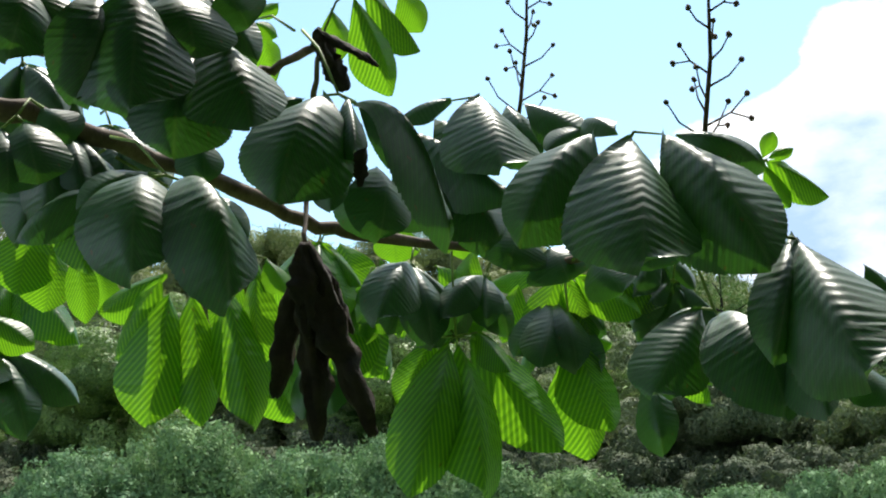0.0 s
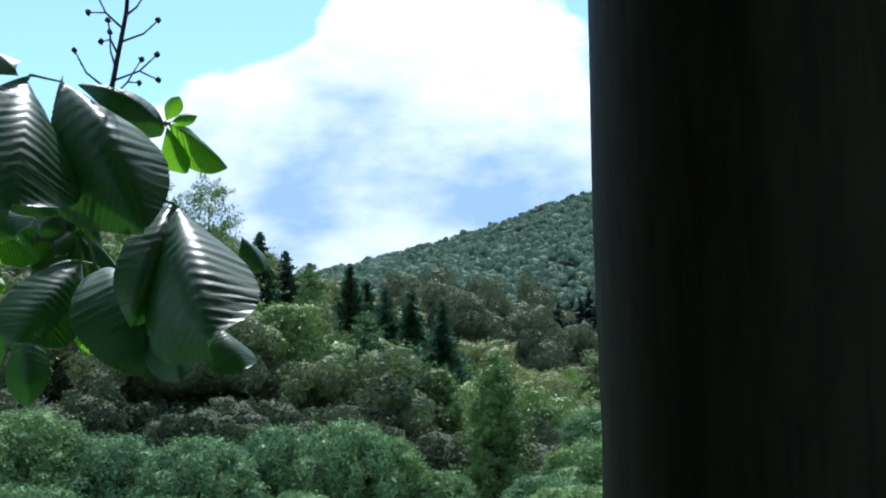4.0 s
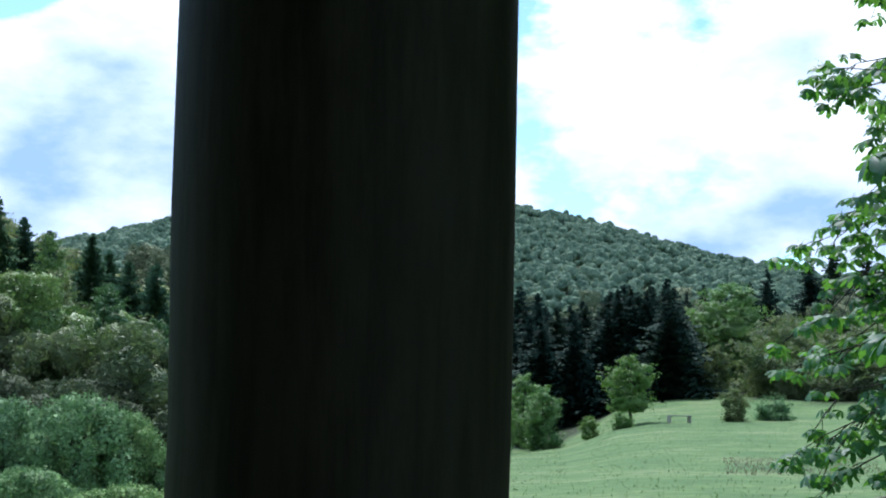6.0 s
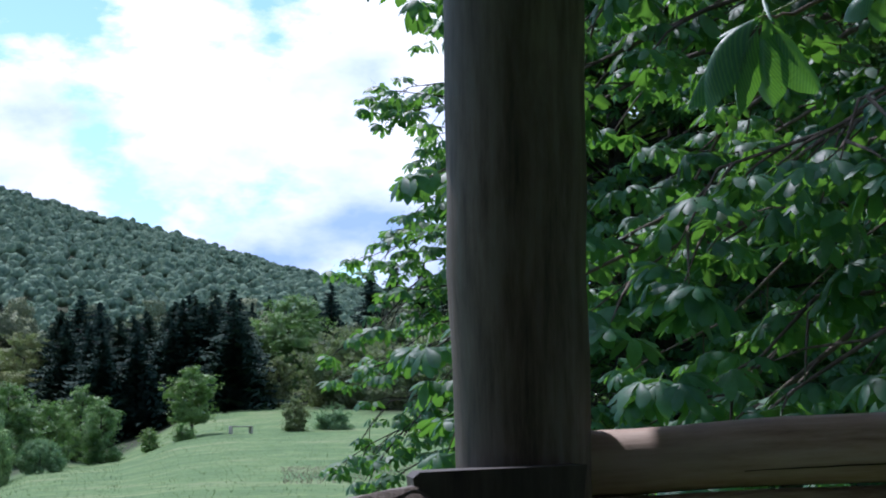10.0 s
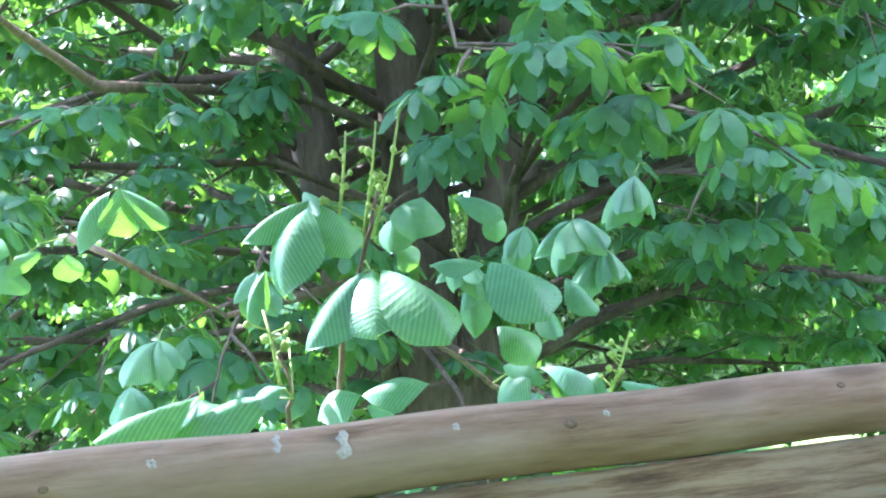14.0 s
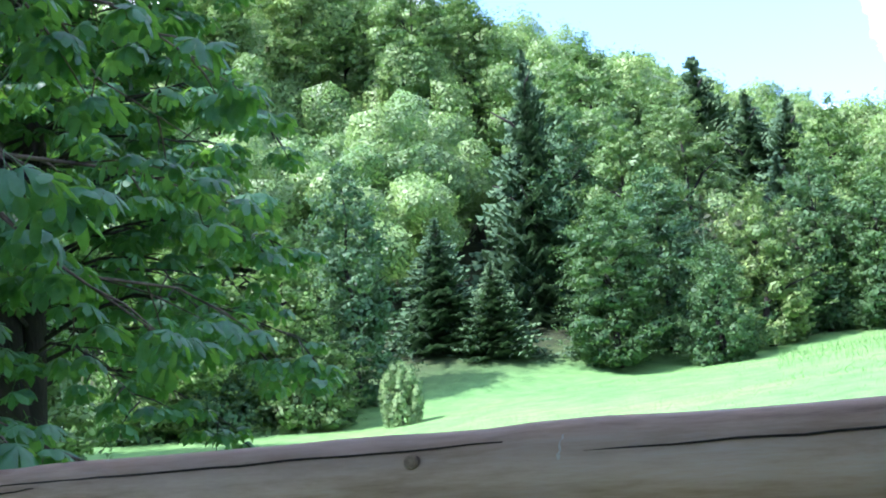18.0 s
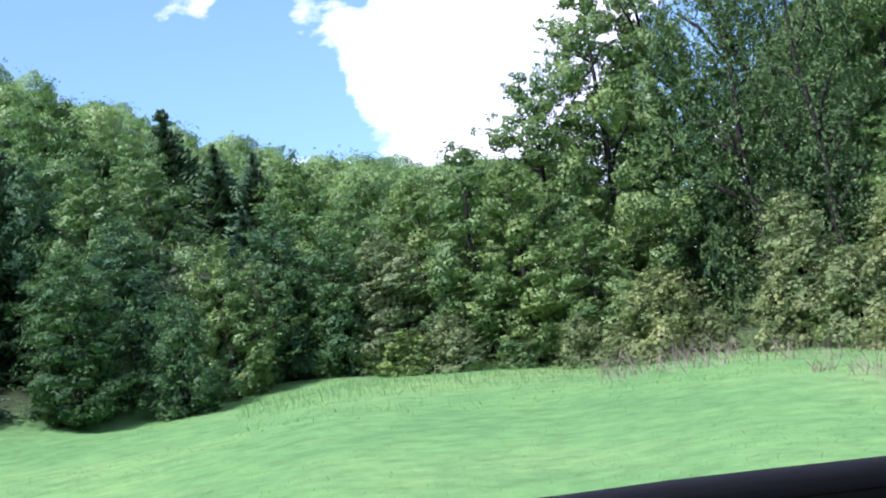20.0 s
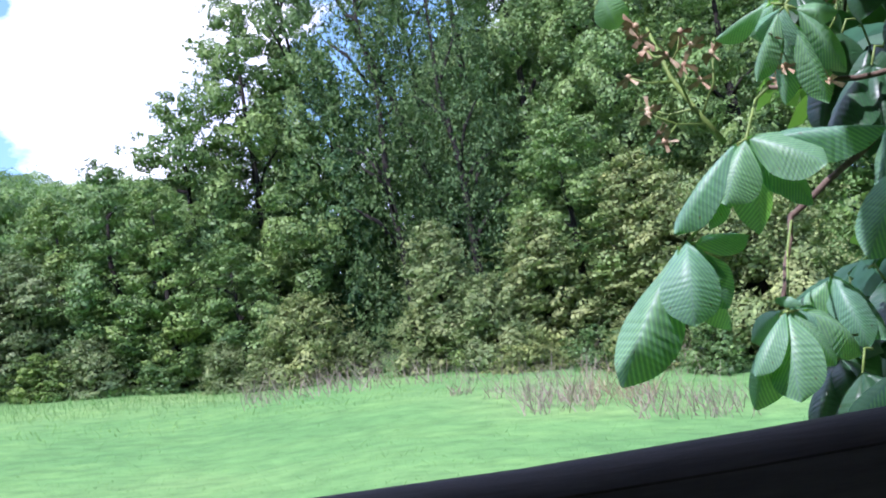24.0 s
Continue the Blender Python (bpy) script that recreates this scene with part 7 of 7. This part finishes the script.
branch(branch_c, [(3.127, 0.716, 2.048), (3.002, 0.805, 1.991), (2.873, 0.897, 1.919), (2.849, 0.952, 1.916)], 0.006, 0.003)
fruit_stalk(branch_c, [(3.267, -0.066, 1.509), (3.246, -0.112, 1.635), (3.214, -0.145, 1.773)])
fruit_stalk(branch_c, [(3.298, -0.038, 1.492), (3.272, -0.072, 1.643), (3.247, -0.090, 1.753)])
fruit_stalk(branch_c, [(3.304, 0.008, 1.546), (3.282, -0.012, 1.663), (3.265, -0.023, 1.742)])
fruit_stalk(branch_c, [(3.081, 0.113, 1.182), (3.080, 0.129, 1.293), (3.091, 0.144, 1.350)])
fruit_stalk(branch_c, [(3.456, -0.546, 1.151), (3.449, -0.577, 1.222), (3.442, -0.601, 1.288)])
# limbs that carry these branches, out from the trunks
chestnut(-2.6, 2.9, ((-0.1, 0.1, 0.12), (0.2, 0.2, 0.09)), 1.5, 5.4, 2.5, 30, 9, 4, 0.15, 5, "horse chestnut beside the shelter with a low branch")
branch(branch_a, [(-2.58, 2.88, 1.9), (-1.6, 2.2, 1.85), (-0.95, 1.7, 1.66), (-0.556, 1.544, 1.528)], 0.035, 0.015)
branch(branch_a, [(-0.95, 1.7, 1.66), (-0.527, 1.462, 1.569)], 0.014, 0.011)
branch(branch_g, [(-1.75, -3.48, 1.7), (-1.2, -3.2, 1.62), (-0.645, -2.918, 1.456)], 0.018, 0.005)
branch(branch_g, [(-1.2, -3.2, 1.62), (-0.558, -2.876, 1.156)], 0.012, 0.006)
branch(branch_c, [(7.05, -0.05, 1.6), (5.5, -0.4, 1.3), (4.047, -0.695, 0.993)], 0.03, 0.01)
branch(branch_c, [(7.0, 0.1, 2.0), (5.4, 0.3, 1.7), (3.975, 0.392, 1.453)], 0.03, 0.008)
branch(branch_c, [(4.047, -0.695, 0.993), (3.7, -0.3, 0.93), (3.347, 0.043, 0.953), (3.134, 0.114, 1.118)], 0.009, 0.006)
branch(branch_c, [(7.0, 0.6, 2.9), (4.6, 0.9, 2.3), (3.127, 0.716, 2.048)], 0.03, 0.006)
leaf_spray(branch_a, (-0.62, 1.62, 1.50), (-0.30, 1.90, 1.75), 6, 0.15, 0.8, 1)
leaf_spray(branch_a, (-0.70, 2.02, 1.30), (0.45, 2.30, 1.47), 14, 0.15, 0.3, 2)
leaf_spray(branch_g, (-0.42, -2.70, 0.98), (-0.10, -2.52, 1.70), 16, 0.12, 0.8, 3)
leaf_spray(branch_g, (-0.80, -3.10, 1.00), (-0.16, -2.74, 1.80), 34, 0.15, 1.0, 4)
leaf_spray(branch_g, (-0.40, -2.50, 0.93), (-0.22, -2.36, 1.02), 3, 0.09, 1.0, 6)
leaf_spray(branch_c, (3.50, -0.90, 0.95), (4.10, 0.70, 1.70), 16, 0.15, 0.5, 5)


# ---------- grass and dry stems on the meadow ----------
def meadow_grass(name, label, az0, az1, d0, d1, count, height, width, material, seed, lean=0.35):
    rng = np.random.default_rng(seed)
    az = rng.uniform(az0, az1, count)
    d = np.sqrt(rng.uniform(d0 * d0, d1 * d1, count))
    V = np.zeros((count, 3, 3))
    for i in range(count):
        x, y, z = spot(az[i], d[i])
        h = height * rng.uniform(0.4, 1.3)
        a = rng.uniform(0, 6.283)
        w = width * rng.uniform(0.6, 1.4)
        V[i] = ((x - math.cos(a) * w, y - math.sin(a) * w, z - 0.03), (x + math.cos(a) * w, y + math.sin(a) * w, z - 0.03), (x + rng.normal() * lean * h, y + rng.normal() * lean * h, z + h))
    F = np.arange(count * 3).reshape(-1, 3)
    tagged(new(name, mesh_of(name, V.reshape(-1, 3), F, material)), label, "grass", kind="stuff")


meadow_grass("meadow_grass", "fine green meadow grass", 128, 190, 9, 36, 90000, 0.026, 0.005, M_GRASS, 1, 1.2)
meadow_grass("meadow_grass", "tall pale grass along the wood's edge", 146, 192, 26.5, 32, 6000, 0.20, 0.006, M_GRASS, 2)
meadow_grass("meadow_weeds", "taller green tufts in the meadow", 146, 194, 22, 30, 3000, 0.07, 0.008, M_GRASS, 5, 1.0)
for k, (a0, a1, d0, d1, n, h) in enumerate(((172.5, 175.5, 18.5, 20.5, 190, 0.50), (174.5, 178.0, 19.0, 21.5, 260, 0.42), (177.0, 182.0, 17.5, 20.0, 300, 0.45), (171.0, 173.5, 20.5, 22.0, 90, 0.3), (169.6, 170.6, 21.5, 22.2, 50, 0.3))):
    meadow_grass("dry_stems", "dead grey-brown stems standing in the grass", a0, a1, d0, d1, n, h, 0.007, M_DRY, 20 + k, 0.55)
meadow_grass("dry_stems", "dead grey-brown stems along the wood's edge", 161, 180, 24.5, 29, 900, 0.5, 0.008, M_DRY, 12, 0.5)

meadow_grass("meadow_grass", "longer grass tufts on the valley meadow", 28, 62, 18, 110, 30000, 0.055, 0.014, M_ROUGH, 7, 0.5)
meadow_grass("meadow_flowers", "pale flowering grass heads in a patch of the meadow", 46, 52, 34, 46, 1800, 0.09, 0.012, M_DRY, 8, 0.7)
